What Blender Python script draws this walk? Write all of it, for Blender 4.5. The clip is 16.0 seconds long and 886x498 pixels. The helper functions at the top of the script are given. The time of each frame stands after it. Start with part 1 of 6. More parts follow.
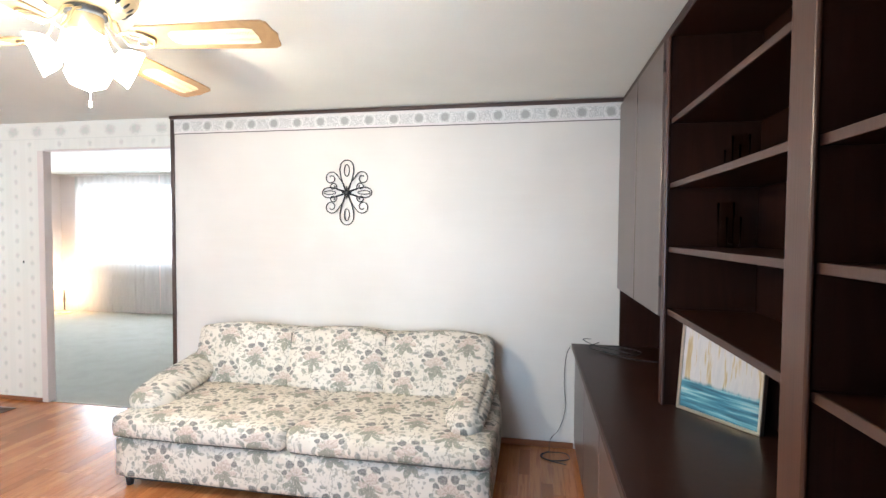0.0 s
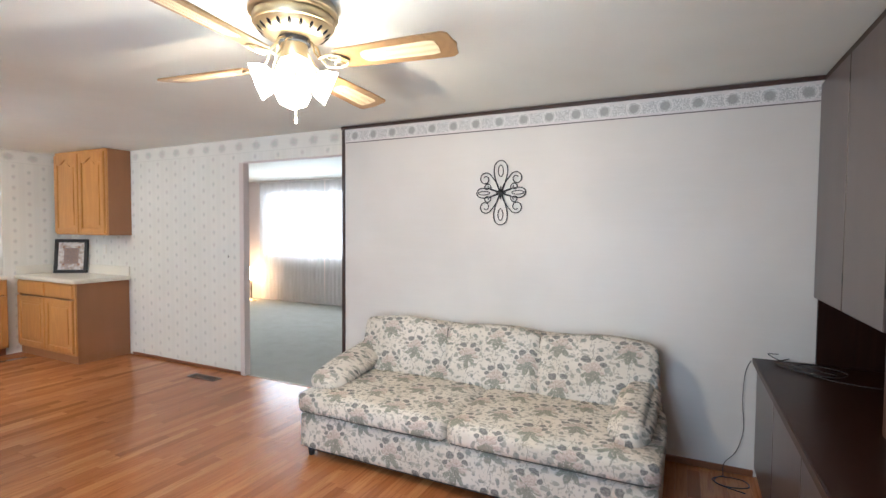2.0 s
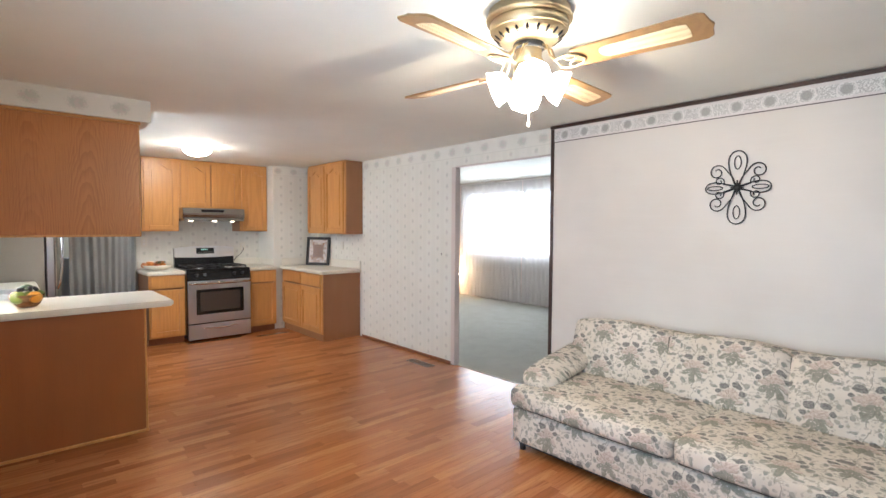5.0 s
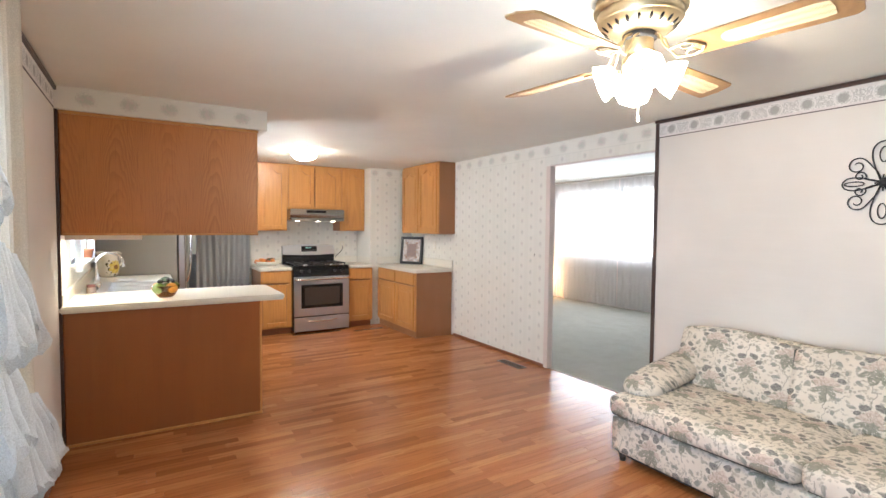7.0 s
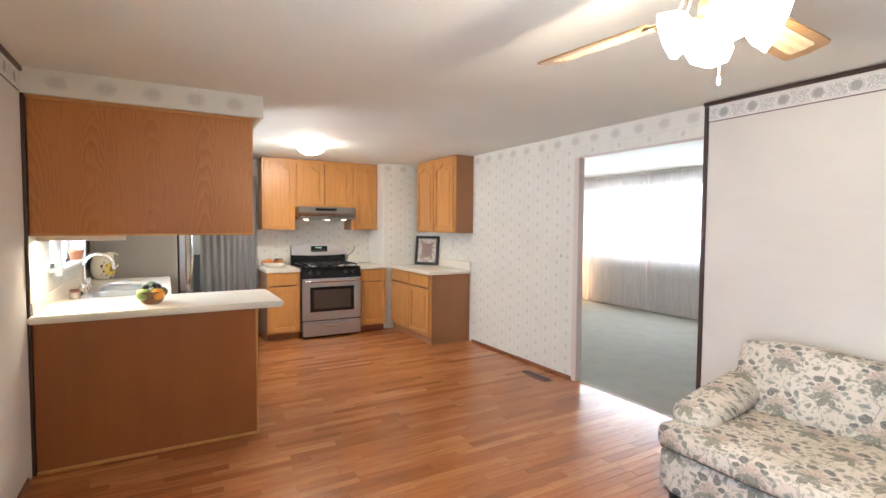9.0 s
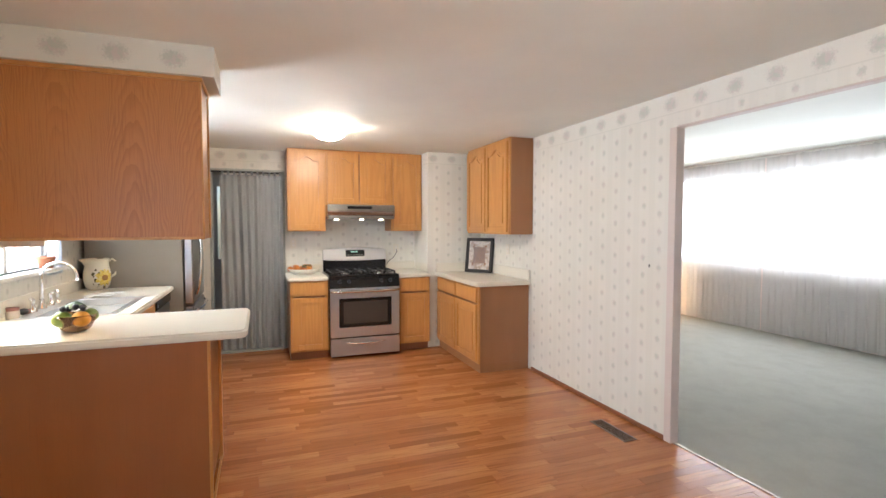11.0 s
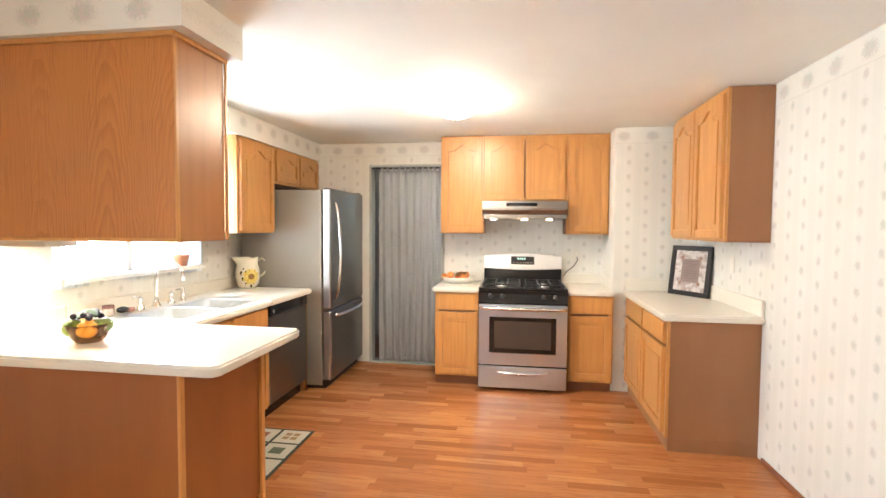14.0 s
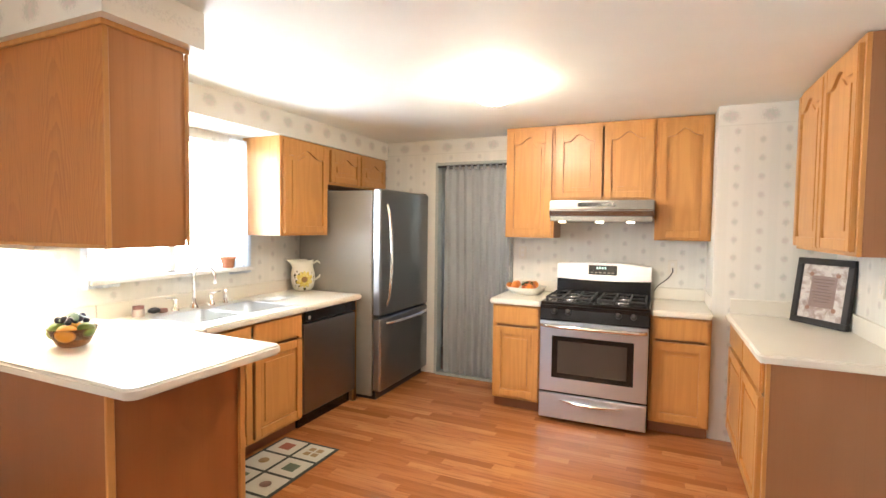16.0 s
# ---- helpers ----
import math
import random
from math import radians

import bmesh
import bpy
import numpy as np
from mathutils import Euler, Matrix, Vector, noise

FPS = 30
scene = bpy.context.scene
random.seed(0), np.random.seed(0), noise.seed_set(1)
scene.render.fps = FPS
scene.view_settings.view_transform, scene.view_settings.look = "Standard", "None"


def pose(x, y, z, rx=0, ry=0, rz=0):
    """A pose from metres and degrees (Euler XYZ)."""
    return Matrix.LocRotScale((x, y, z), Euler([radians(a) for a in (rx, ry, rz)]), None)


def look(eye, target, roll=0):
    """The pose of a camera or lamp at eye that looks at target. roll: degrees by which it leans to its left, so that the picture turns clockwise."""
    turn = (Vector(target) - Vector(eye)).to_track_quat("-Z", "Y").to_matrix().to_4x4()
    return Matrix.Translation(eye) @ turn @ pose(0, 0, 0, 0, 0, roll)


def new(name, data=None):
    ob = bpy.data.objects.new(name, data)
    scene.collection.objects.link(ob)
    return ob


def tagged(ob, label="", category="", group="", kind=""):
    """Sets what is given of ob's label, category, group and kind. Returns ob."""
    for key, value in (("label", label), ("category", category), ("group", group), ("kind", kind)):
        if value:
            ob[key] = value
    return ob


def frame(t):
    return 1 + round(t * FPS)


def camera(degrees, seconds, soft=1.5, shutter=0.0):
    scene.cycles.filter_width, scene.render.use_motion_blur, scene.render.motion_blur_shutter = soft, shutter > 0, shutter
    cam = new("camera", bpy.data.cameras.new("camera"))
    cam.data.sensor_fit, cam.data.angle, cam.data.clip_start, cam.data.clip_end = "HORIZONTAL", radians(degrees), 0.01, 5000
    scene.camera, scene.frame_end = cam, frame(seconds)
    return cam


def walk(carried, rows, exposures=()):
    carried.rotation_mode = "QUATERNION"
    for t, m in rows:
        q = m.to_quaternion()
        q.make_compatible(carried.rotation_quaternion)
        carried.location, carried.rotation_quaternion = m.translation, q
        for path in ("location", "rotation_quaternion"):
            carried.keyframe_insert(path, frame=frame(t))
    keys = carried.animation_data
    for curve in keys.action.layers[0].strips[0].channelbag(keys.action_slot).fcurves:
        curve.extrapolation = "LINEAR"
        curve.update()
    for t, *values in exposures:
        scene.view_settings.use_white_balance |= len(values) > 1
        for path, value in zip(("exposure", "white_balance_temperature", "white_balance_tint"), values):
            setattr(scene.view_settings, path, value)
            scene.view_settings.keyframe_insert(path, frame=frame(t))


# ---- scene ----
cam = camera(84.5, 16.0)
PATH = [
    (0, (0.084, 0.175, 1.457), (-0.28, 2.141, 1.385), 0.4),
    (0.5, (0.056, 0.166, 1.454), (-0.468, 2.095, 1.382), 0.4),
    (1, (0.02, 0.157, 1.459), (-0.63, 2.047, 1.382), 0.4),
    (1.5, (-0.008, 0.149, 1.461), (-0.777, 1.993, 1.381), 0.4),
    (2, (-0.036, 0.134, 1.462), (-0.921, 1.925, 1.382), 0.4),
    (2.5, (-0.065, 0.117, 1.463), (-1.063, 1.848, 1.381), 0.5),
    (3, (-0.086, 0.098, 1.469), (-1.199, 1.758, 1.382), 0.5),
    (3.5, (-0.106, 0.08, 1.468), (-1.325, 1.663, 1.38), 0.4),
    (4, (-0.13, 0.068, 1.464), (-1.451, 1.566, 1.374), 0.5),
    (4.5, (-0.149, 0.048, 1.465), (-1.557, 1.465, 1.376), 0.4),
    (7, (-0.196, -0.016, 1.461), (-1.897, 1.032, 1.372), 0.5),
    (7.5, (-0.2, -0.013, 1.464), (-1.921, 1.001, 1.375), 0.4),
    (8, (-0.24, 0.006, 1.455), (-1.968, 1.008, 1.364), 0.4),
    (10.5, (-1.268, 0.797, 1.472), (-3.079, 1.638, 1.366), 0.0),
    (11, (-1.433, 1.007, 1.455), (-3.305, 1.706, 1.361), 0.0),
    (11.5, (-1.586, 1.219, 1.453), (-3.511, 1.752, 1.356), 0.2),
    (12, (-1.759, 1.429, 1.46), (-3.718, 1.817, 1.364), 0.2),
    (12.5, (-1.937, 1.622, 1.447), (-3.926, 1.813, 1.354), 0.3),
    (13, (-2.121, 1.774, 1.451), (-4.119, 1.793, 1.36), 0.4),
    (13.5, (-2.282, 1.905, 1.458), (-4.273, 1.747, 1.366), 0.4),
    (14, (-2.452, 2.029, 1.454), (-4.427, 1.728, 1.364), 0.4),
    (14.5, (-2.61, 2.159, 1.471), (-4.569, 1.764, 1.379), 0.5),
    (15, (-2.747, 2.294, 1.465), (-4.67, 1.75, 1.374), 0.5),
    (15.5, (-2.915, 2.407, 1.478), (-4.799, 1.743, 1.385), 0.6),
    (16, (-3.059, 2.52, 1.484), (-4.885, 1.708, 1.39), 0.7),
]
EXPOSURES = [(0, 0.55, 5680, 7), (0.5, 0.33, 5660, 7.5), (1.5, 0.04, 5650, 8.5), (2.1, -0.07, 5670, 8.7), (3.5, -0.17, 5720, 9), (4.7, -0.10, 5780, 9.5), (7, 0.11, 5930, 10.5), (8, 0.11, 5960, 10.5), (10.5, 0.11, 6060, 11.5), (11, 0.15, 6040, 11), (12.5, 0.55, 6080, 10), (13.5, 0.72, 6240, 9.5), (15, 0.68, 6340, 10.5), (16, 0.56, 6360, 10.5)]
walk(cam, [(t, look(eye, target, roll)) for t, eye, target, roll in PATH], EXPOSURES)

# ---- light ----
world = bpy.data.worlds.new("sky")
scene.world = world
world.use_nodes = True
wn = world.node_tree.nodes
sky = wn.new("ShaderNodeTexSky")
sky.sky_type, sky.sun_disc = 'NISHITA', False
sky.sun_elevation, sky.sun_rotation = radians(50), radians(200)
wn["Background"].inputs[1].default_value = 0.12
world.node_tree.links.new(sky.outputs[0], wn["Background"].inputs[0])


def area_lamp(name, m, w, h, power, color, spread=180):
    d = bpy.data.lights.new(name, 'AREA')
    d.shape, d.size, d.size_y, d.energy, d.color, d.spread = 'RECTANGLE', w, h, power, color, radians(spread)
    ob = new(name, d)
    ob.matrix_world = m
    return ob


def point_lamp(name, at, power, color, r=0.05):
    d = bpy.data.lights.new(name, 'POINT')
    d.energy, d.color, d.shadow_soft_size = power, color, r
    ob = new(name, d)
    ob.location = at
    return ob


DAY = (0.92, 0.965, 1.0)
WARM = (1.0, 0.80, 0.56)
KITCHEN_DAY, PATIO_DAY, FRONT_DAY = 12.0, 39.0, 54.0
FAN_GLOW, FAN_BULB, DOME_GLOW, STRIP_GLOW = 27.0, 56.0, 108.0, 44.0
area_lamp("kitchen_window_light", look((-5.365, -0.50, 1.62), (-4.85, 3.0, 1.5)), 1.0, 0.82, KITCHEN_DAY, (0.78, 0.89, 1.0), 165)
area_lamp("patio_window_light", look((-0.75, -0.25, 1.35), (-2.0, 3.0, 1.35)), 0.9, 1.3, PATIO_DAY, (0.66, 0.83, 1.0), 135)
point_lamp("fan_bulbs", (-1.418, 1.607, 1.925), FAN_BULB, WARM, 0.045)
area_lamp("front_window_light", look((-5.4, 7.40, 1.5), (-5.2, 3.0, 0.6)), 4.4, 1.15, FRONT_DAY, DAY, 160)

# ---- materials ----


class Mat:
    """A small helper round one node material."""

    def __init__(self, name, color=(0.8, 0.8, 0.8), rough=0.5, metal=0.0, spec=0.5):
        self.m = bpy.data.materials.new(name)
        self.m.use_nodes = True
        self.t = self.m.node_tree
        self.b = self.t.nodes["Principled BSDF"]
        self.b.inputs["Base Color"].default_value = (*color, 1)
        self.b.inputs["Roughness"].default_value = rough
        self.b.inputs["Metallic"].default_value = metal
        self.b.inputs["Specular IOR Level"].default_value = spec

    def node(self, kind, **props):
        n = self.t.nodes.new(kind)
        for k, v in props.items():
            setattr(n, k, v)
        return n

    def link(self, a, b):
        self.t.links.new(a, b)

    def put(self, socket, v):
        if isinstance(v, (int, float)):
            socket.default_value = v
        elif isinstance(v, tuple):
            socket.default_value = v if len(v) != 3 or socket.type == 'VECTOR' else (*v, 1)
        else:
            self.link(v, socket)

    def math(self, op, a, b=0.0, c=0.0):
        n = self.node("ShaderNodeMath", operation=op)
        self.put(n.inputs[0], a), self.put(n.inputs[1], b), self.put(n.inputs[2], c)
        return n.outputs[0]

    def coords(self, scale=(1, 1, 1), turn=(0, 0, 0), at=(0, 0, 0)):
        tc = self.node("ShaderNodeTexCoord")
        mp = self.node("ShaderNodeMapping")
        mp.inputs["Scale"].default_value = scale
        mp.inputs["Rotation"].default_value = [radians(a) for a in turn]
        mp.inputs["Location"].default_value = at
        self.link(tc.outputs["Object"], mp.inputs[0])
        return mp.outputs[0]

    def noise(self, vec, scale, detail=4.0, rough=0.55, distort=0.0):
        n = self.node("ShaderNodeTexNoise")
        self.link(vec, n.inputs["Vector"])
        n.inputs["Scale"].default_value, n.inputs["Detail"].default_value = scale, detail
        n.inputs["Roughness"].default_value, n.inputs["Distortion"].default_value = rough, distort
        return n.outputs[0]

    def voronoi(self, vec, scale, feature='F1', rand=1.0):
        n = self.node("ShaderNodeTexVoronoi", feature=feature)
        self.link(vec, n.inputs["Vector"])
        n.inputs["Scale"].default_value = scale
        n.inputs["Randomness"].default_value = rand
        return n

    def ramp(self, fac, stops):
        n = self.node("ShaderNodeValToRGB")
        self.put(n.inputs[0], fac)
        e = n.color_ramp.elements
        while len(e) < len(stops):
            e.new(0.5)
        for el, (p, c) in zip(e, stops):
            el.position = p
            el.color = (*c, 1) if isinstance(c, tuple) else (c, c, c, 1)
        return n.outputs[0]

    def mix(self, fac, a, b, mode='MIX'):
        n = self.node("ShaderNodeMix", data_type='RGBA', blend_type=mode)
        self.put(n.inputs[0], fac), self.put(n.inputs[6], a), self.put(n.inputs[7], b)
        return n.outputs[2]

    def smooth(self, v, lo, hi):
        n = self.node("ShaderNodeMapRange", interpolation_type='SMOOTHSTEP')
        self.put(n.inputs[0], v)
        n.inputs[1].default_value, n.inputs[2].default_value = lo, hi
        return n.outputs[0]

    def color(self, c):
        self.put(self.b.inputs["Base Color"], c)
        return self

    def rough(self, r):
        self.put(self.b.inputs["Roughness"], r)
        return self

    def bump(self, h, strength=0.2, dist=0.01):
        n = self.node("ShaderNodeBump")
        n.inputs["Strength"].default_value, n.inputs["Distance"].default_value = strength, dist
        self.put(n.inputs["Height"], h)
        self.link(n.outputs[0], self.b.inputs["Normal"])
        return self


def painted(name, color, rough=0.6, vary=0.06, bump=0.05, scale=30):
    k = Mat(name, color, rough)
    v = k.coords()
    big = k.noise(v, 1.3, 3)
    dark = tuple(c * (1 - vary * 2) for c in color)
    k.color(k.mix(k.smooth(big, 0.3, 0.75), dark, color))
    k.bump(k.noise(v, scale, 3), bump, 0.004)
    return k.m


def oak(name, turn, light=(0.570, 0.280, 0.084), dark=(0.41, 0.170, 0.046), rough=0.32, rings=1.0):
    """Honey oak, the grain along local z after the turn."""
    k = Mat(name, light, rough)
    v = k.coords((1, 1, 1), turn)
    sep = k.node("ShaderNodeSeparateXYZ")
    k.link(v, sep.inputs[0])
    long_v = k.coords((9, 9, 0.9), turn)
    warp = k.noise(long_v, 0.55, 2, 0.5)
    band = k.math('FRACT', k.math('MULTIPLY', warp, 11.0 * rings))
    arch = k.smooth(k.math('ABSOLUTE', k.math('SUBTRACT', band, 0.5)), 0.05, 0.42)
    fine = k.noise(k.coords((150, 150, 3), turn), 1.0, 3, 0.6)
    tone = k.noise(v, 1.7, 2)
    c = k.mix(k.math('MULTIPLY', k.math('SUBTRACT', 1.0, arch), 0.34), light, dark)
    c = k.mix(k.math('MULTIPLY', k.smooth(fine, 0.52, 0.75), 0.55), c, dark)
    mid = tuple(a * 0.82 for a in light)
    c = k.mix(k.math('MULTIPLY', k.smooth(tone, 0.35, 0.7), 0.55), c, mid)
    k.color(c)
    k.bump(fine, 0.12, 0.002)
    return k.m


def cathedral(name, light, dark, pitch=0.30):
    """Rotary-cut oak veneer: nested flame arches in upright leaves, straight grain between; u is y."""
    k = Mat(name, light, 0.36)
    v = k.coords()
    sep = k.node("ShaderNodeSeparateXYZ")
    k.link(v, sep.inputs[0])
    wob = k.math('MULTIPLY', k.math('SUBTRACT', k.noise(k.coords((5, 5, 1.6)), 1.0, 3), 0.5), 0.13)
    y = k.math('ADD', sep.outputs[1], wob)
    leaf = k.math('FLOOR', k.math('DIVIDE', y, pitch))
    u = k.math('MULTIPLY', k.math('SUBTRACT', k.math('FRACT', k.math('DIVIDE', y, pitch)), 0.5), pitch)
    level = k.math('ADD', k.math('MULTIPLY_ADD', k.math('MULTIPLY', u, u), 48.0, k.math('MULTIPLY', sep.outputs[2], 1.0)), k.math('MULTIPLY', leaf, 0.37))
    level = k.math('ADD', level, k.math('MULTIPLY', k.noise(k.coords((14, 14, 4)), 1.0, 3), 0.22))
    line = k.math('FRACT', k.math('MULTIPLY', level, 9.0))
    ring = k.smooth(line, 0.25, 0.95)
    fine = k.noise(k.coords((170, 170, 4)), 1.0, 3, 0.6)
    c = k.mix(k.math('MULTIPLY', k.math('MULTIPLY', ring, k.smooth(k.noise(k.coords((5, 5, 1.5)), 1.0, 2), 0.30, 0.65)), 0.40), light, dark)
    c = k.mix(k.math('MULTIPLY', k.smooth(fine, 0.5, 0.72), 0.55), c, dark)
    k.color(c)
    k.bump(fine, 0.1, 0.002)
    return k.m


def metal(name, color, rough, turn=None, streak=0.12):
    k = Mat(name, color, rough, 1.0)
    if turn is not None:
        n = k.noise(k.coords(turn), 1.0, 2)
        k.rough(k.math('MULTIPLY_ADD', n, streak * 2, rough - streak))
    return k.m


def wallpaper(name, u, top=2.33, edge=0.135, shift=0.0, bshift=0.0):
    """Cream paper with fine stripes and rows of grey-green nosegays; larger ones along the border."""
    k = Mat(name, (0.8, 0.79, 0.74), 0.62, 0.0, 0.3)
    v = k.coords()
    sep = k.node("ShaderNodeSeparateXYZ")
    k.link(v, sep.inputs[0])
    raw = sep.outputs["XYZ".index(u)]
    a = k.math('ADD', raw, shift)
    z = sep.outputs[2]
    soft = k.math('MULTIPLY', k.math('SUBTRACT', k.noise(v, 110, 2), 0.5), 1.3)

    def blob(du, dz, lo=0.35, hi=1.0):
        r = k.math('SQRT', k.math('ADD', k.math('MULTIPLY', du, du), k.math('MULTIPLY', dz, dz)))
        return k.math('SUBTRACT', 1.0, k.smooth(k.math('ADD', r, soft), lo, hi))

    def motif(pu, pz, ru, rz):
        row = k.math('FLOOR', k.math('DIVIDE', a, pu))
        off = k.math('MULTIPLY', k.math('PINGPONG', row, 1.0), pz / 2)
        du = k.math('MULTIPLY', k.math('SUBTRACT', k.math('FRACT', k.math('DIVIDE', a, pu)), 0.5), pu / ru)
        dz = k.math('MULTIPLY', k.math('SUBTRACT', k.math('FRACT', k.math('DIVIDE', k.math('ADD', z, off), pz)), 0.5), pz / rz)
        return blob(du, dz)

    field = motif(0.147, 0.123, 0.027, 0.030)
    bud = motif(0.147, 0.0615, 0.007, 0.009)
    pb = 0.235
    ba = k.math('ADD', raw, bshift)
    bu = k.math('MULTIPLY', k.math('SUBTRACT', k.math('FRACT', k.math('DIVIDE', ba, pb)), 0.5), pb / 0.064)
    bz = k.math('DIVIDE', k.math('SUBTRACT', z, 2.256), 0.050)
    rose = blob(bu, bz, 0.4, 1.1)
    inborder = k.math('GREATER_THAN', z, top - edge)
    st = k.math('ABSOLUTE', k.math('SUBTRACT', k.math('FRACT', k.math('DIVIDE', a, 0.147)), 0.5))
    band = k.math('MULTIPLY', k.smooth(st, 0.31, 0.325), 0.35)
    lines = k.math('MULTIPLY', k.math('GREATER_THAN', k.math('SINE', k.math('MULTIPLY', st, 150.0)), 0.3), k.math('GREATER_THAN', st, 0.30))
    paper = k.mix(k.smooth(k.noise(v, 2.0, 3), 0.3, 0.7), (0.69, 0.675, 0.615), (0.73, 0.715, 0.66))
    c = k.mix(k.math('MULTIPLY', k.math('ADD', band, k.math('MULTIPLY', lines, 0.5)), 0.30), paper, (0.58, 0.58, 0.52))
    tint = k.mix(k.smooth(k.noise(v, 40, 1), 0.42, 0.58), (0.42, 0.45, 0.40), (0.52, 0.45, 0.44))
    c = k.mix(k.math('MULTIPLY', field, 0.53), c, tint)
    c = k.mix(k.math('MULTIPLY', bud, 0.18), c, (0.5, 0.52, 0.46))
    b = k.mix(k.math('MULTIPLY', rose, 0.62), paper, tint)
    line = k.math('LESS_THAN', k.math('ABSOLUTE', k.math('SUBTRACT', z, top - edge)), 0.004)
    c = k.mix(inborder, c, b)
    c = k.mix(k.math('MULTIPLY', line, 0.3), c, (0.5, 0.5, 0.45))
    k.color(c)
    k.bump(k.noise(v, 400, 2), 0.05, 0.001)
    return k.m


def scroll_border(name, u, top=2.302, edge=0.114):
    """White embossed-looking paper border with round grey flower heads."""
    k = Mat(name, (0.75, 0.74, 0.72), 0.6)
    v = k.coords()
    sep = k.node("ShaderNodeSeparateXYZ")
    k.link(v, sep.inputs[0])
    a, z = sep.outputs["XYZ".index(u)], sep.outputs[2]
    du = k.math('MULTIPLY', k.math('SUBTRACT', k.math('FRACT', k.math('DIVIDE', k.math('ADD', a, 0.071), 0.183)), 0.5), 0.183)
    dz = k.math('SUBTRACT', z, top - edge / 2)
    r = k.math('SQRT', k.math('ADD', k.math('MULTIPLY', du, du), k.math('MULTIPLY', dz, dz)))
    fuzz = k.math('MULTIPLY', k.math('SUBTRACT', k.noise(v, 190, 2), 0.5), 0.012)
    head = k.math('SUBTRACT', 1.0, k.smooth(k.math('ADD', r, fuzz), 0.022, 0.034))
    ring = k.math('SUBTRACT', 1.0, k.smooth(k.math('ABSOLUTE', k.math('SUBTRACT', r, 0.044)), 0.001, 0.006))
    wave = k.math('MULTIPLY', k.math('SINE', k.math('MULTIPLY', a, 72.0)), 0.022)
    vine = k.math('SUBTRACT', 1.0, k.smooth(k.math('ABSOLUTE', k.math('SUBTRACT', dz, wave)), 0.002, 0.010))
    leaf = k.smooth(k.noise(v, 120, 3, 0.6), 0.46, 0.56)
    band = k.math('LESS_THAN', k.math('ABSOLUTE', dz), 0.036)
    c = k.mix(k.math('MULTIPLY', leaf, 0.85), (0.48, 0.47, 0.46), (0.82, 0.81, 0.79))
    c = k.mix(k.math('MULTIPLY', vine, 0.35), c, (0.42, 0.42, 0.41))
    c = k.mix(k.math('SUBTRACT', 1.0, band), c, (0.68, 0.65, 0.63))
    c = k.mix(ring, c, (0.74, 0.72, 0.70))
    c = k.mix(k.math('MULTIPLY', head, 0.85), c, (0.33, 0.32, 0.31))
    low = k.math('LESS_THAN', z, top - edge + 0.006)
    c = k.mix(low, c, (0.12, 0.10, 0.10))
    k.color(c)
    return k.m


def glow(name, color, strength):
    k = Mat(name, color, 0.4)
    k.b.inputs["Emission Color"].default_value = (*color, 1)
    k.b.inputs["Emission Strength"].default_value = strength
    return k.m


def sheer(name, color, clear, through_light=0.5, holes=0.0):
    """Thin cloth: lets part of the light straight through and scatters the rest."""
    k = Mat(name, color, 0.9)
    t = k.t
    out = t.nodes["Material Output"]
    dif, tra, cle = k.node("ShaderNodeBsdfDiffuse"), k.node("ShaderNodeBsdfTranslucent"), k.node("ShaderNodeBsdfTransparent")
    weave = k.noise(k.coords(), 240, 2)
    c = k.mix(k.smooth(weave, 0.35, 0.7), tuple(a * 0.85 for a in color), color)
    k.link(c, dif.inputs[0]), k.link(c, tra.inputs[0])
    m1, m2 = k.node("ShaderNodeMixShader"), k.node("ShaderNodeMixShader")
    m1.inputs[0].default_value, m2.inputs[0].default_value = through_light, clear
    if holes:
        dot = k.voronoi(k.coords(), 260).outputs["Distance"]
        sprig = k.smooth(k.noise(k.coords(), 26, 2), 0.46, 0.54)
        gap = k.math('MULTIPLY', k.math('SUBTRACT', 1.0, k.smooth(dot, 0.25, 0.45)), sprig)
        k.link(k.math('MULTIPLY_ADD', gap, holes, clear), m2.inputs[0])
    k.link(dif.outputs[0], m1.inputs[1]), k.link(tra.outputs[0], m1.inputs[2])
    k.link(m1.outputs[0], m2.inputs[1]), k.link(cle.outputs[0], m2.inputs[2])
    k.link(m2.outputs[0], out.inputs[0])
    return k.m


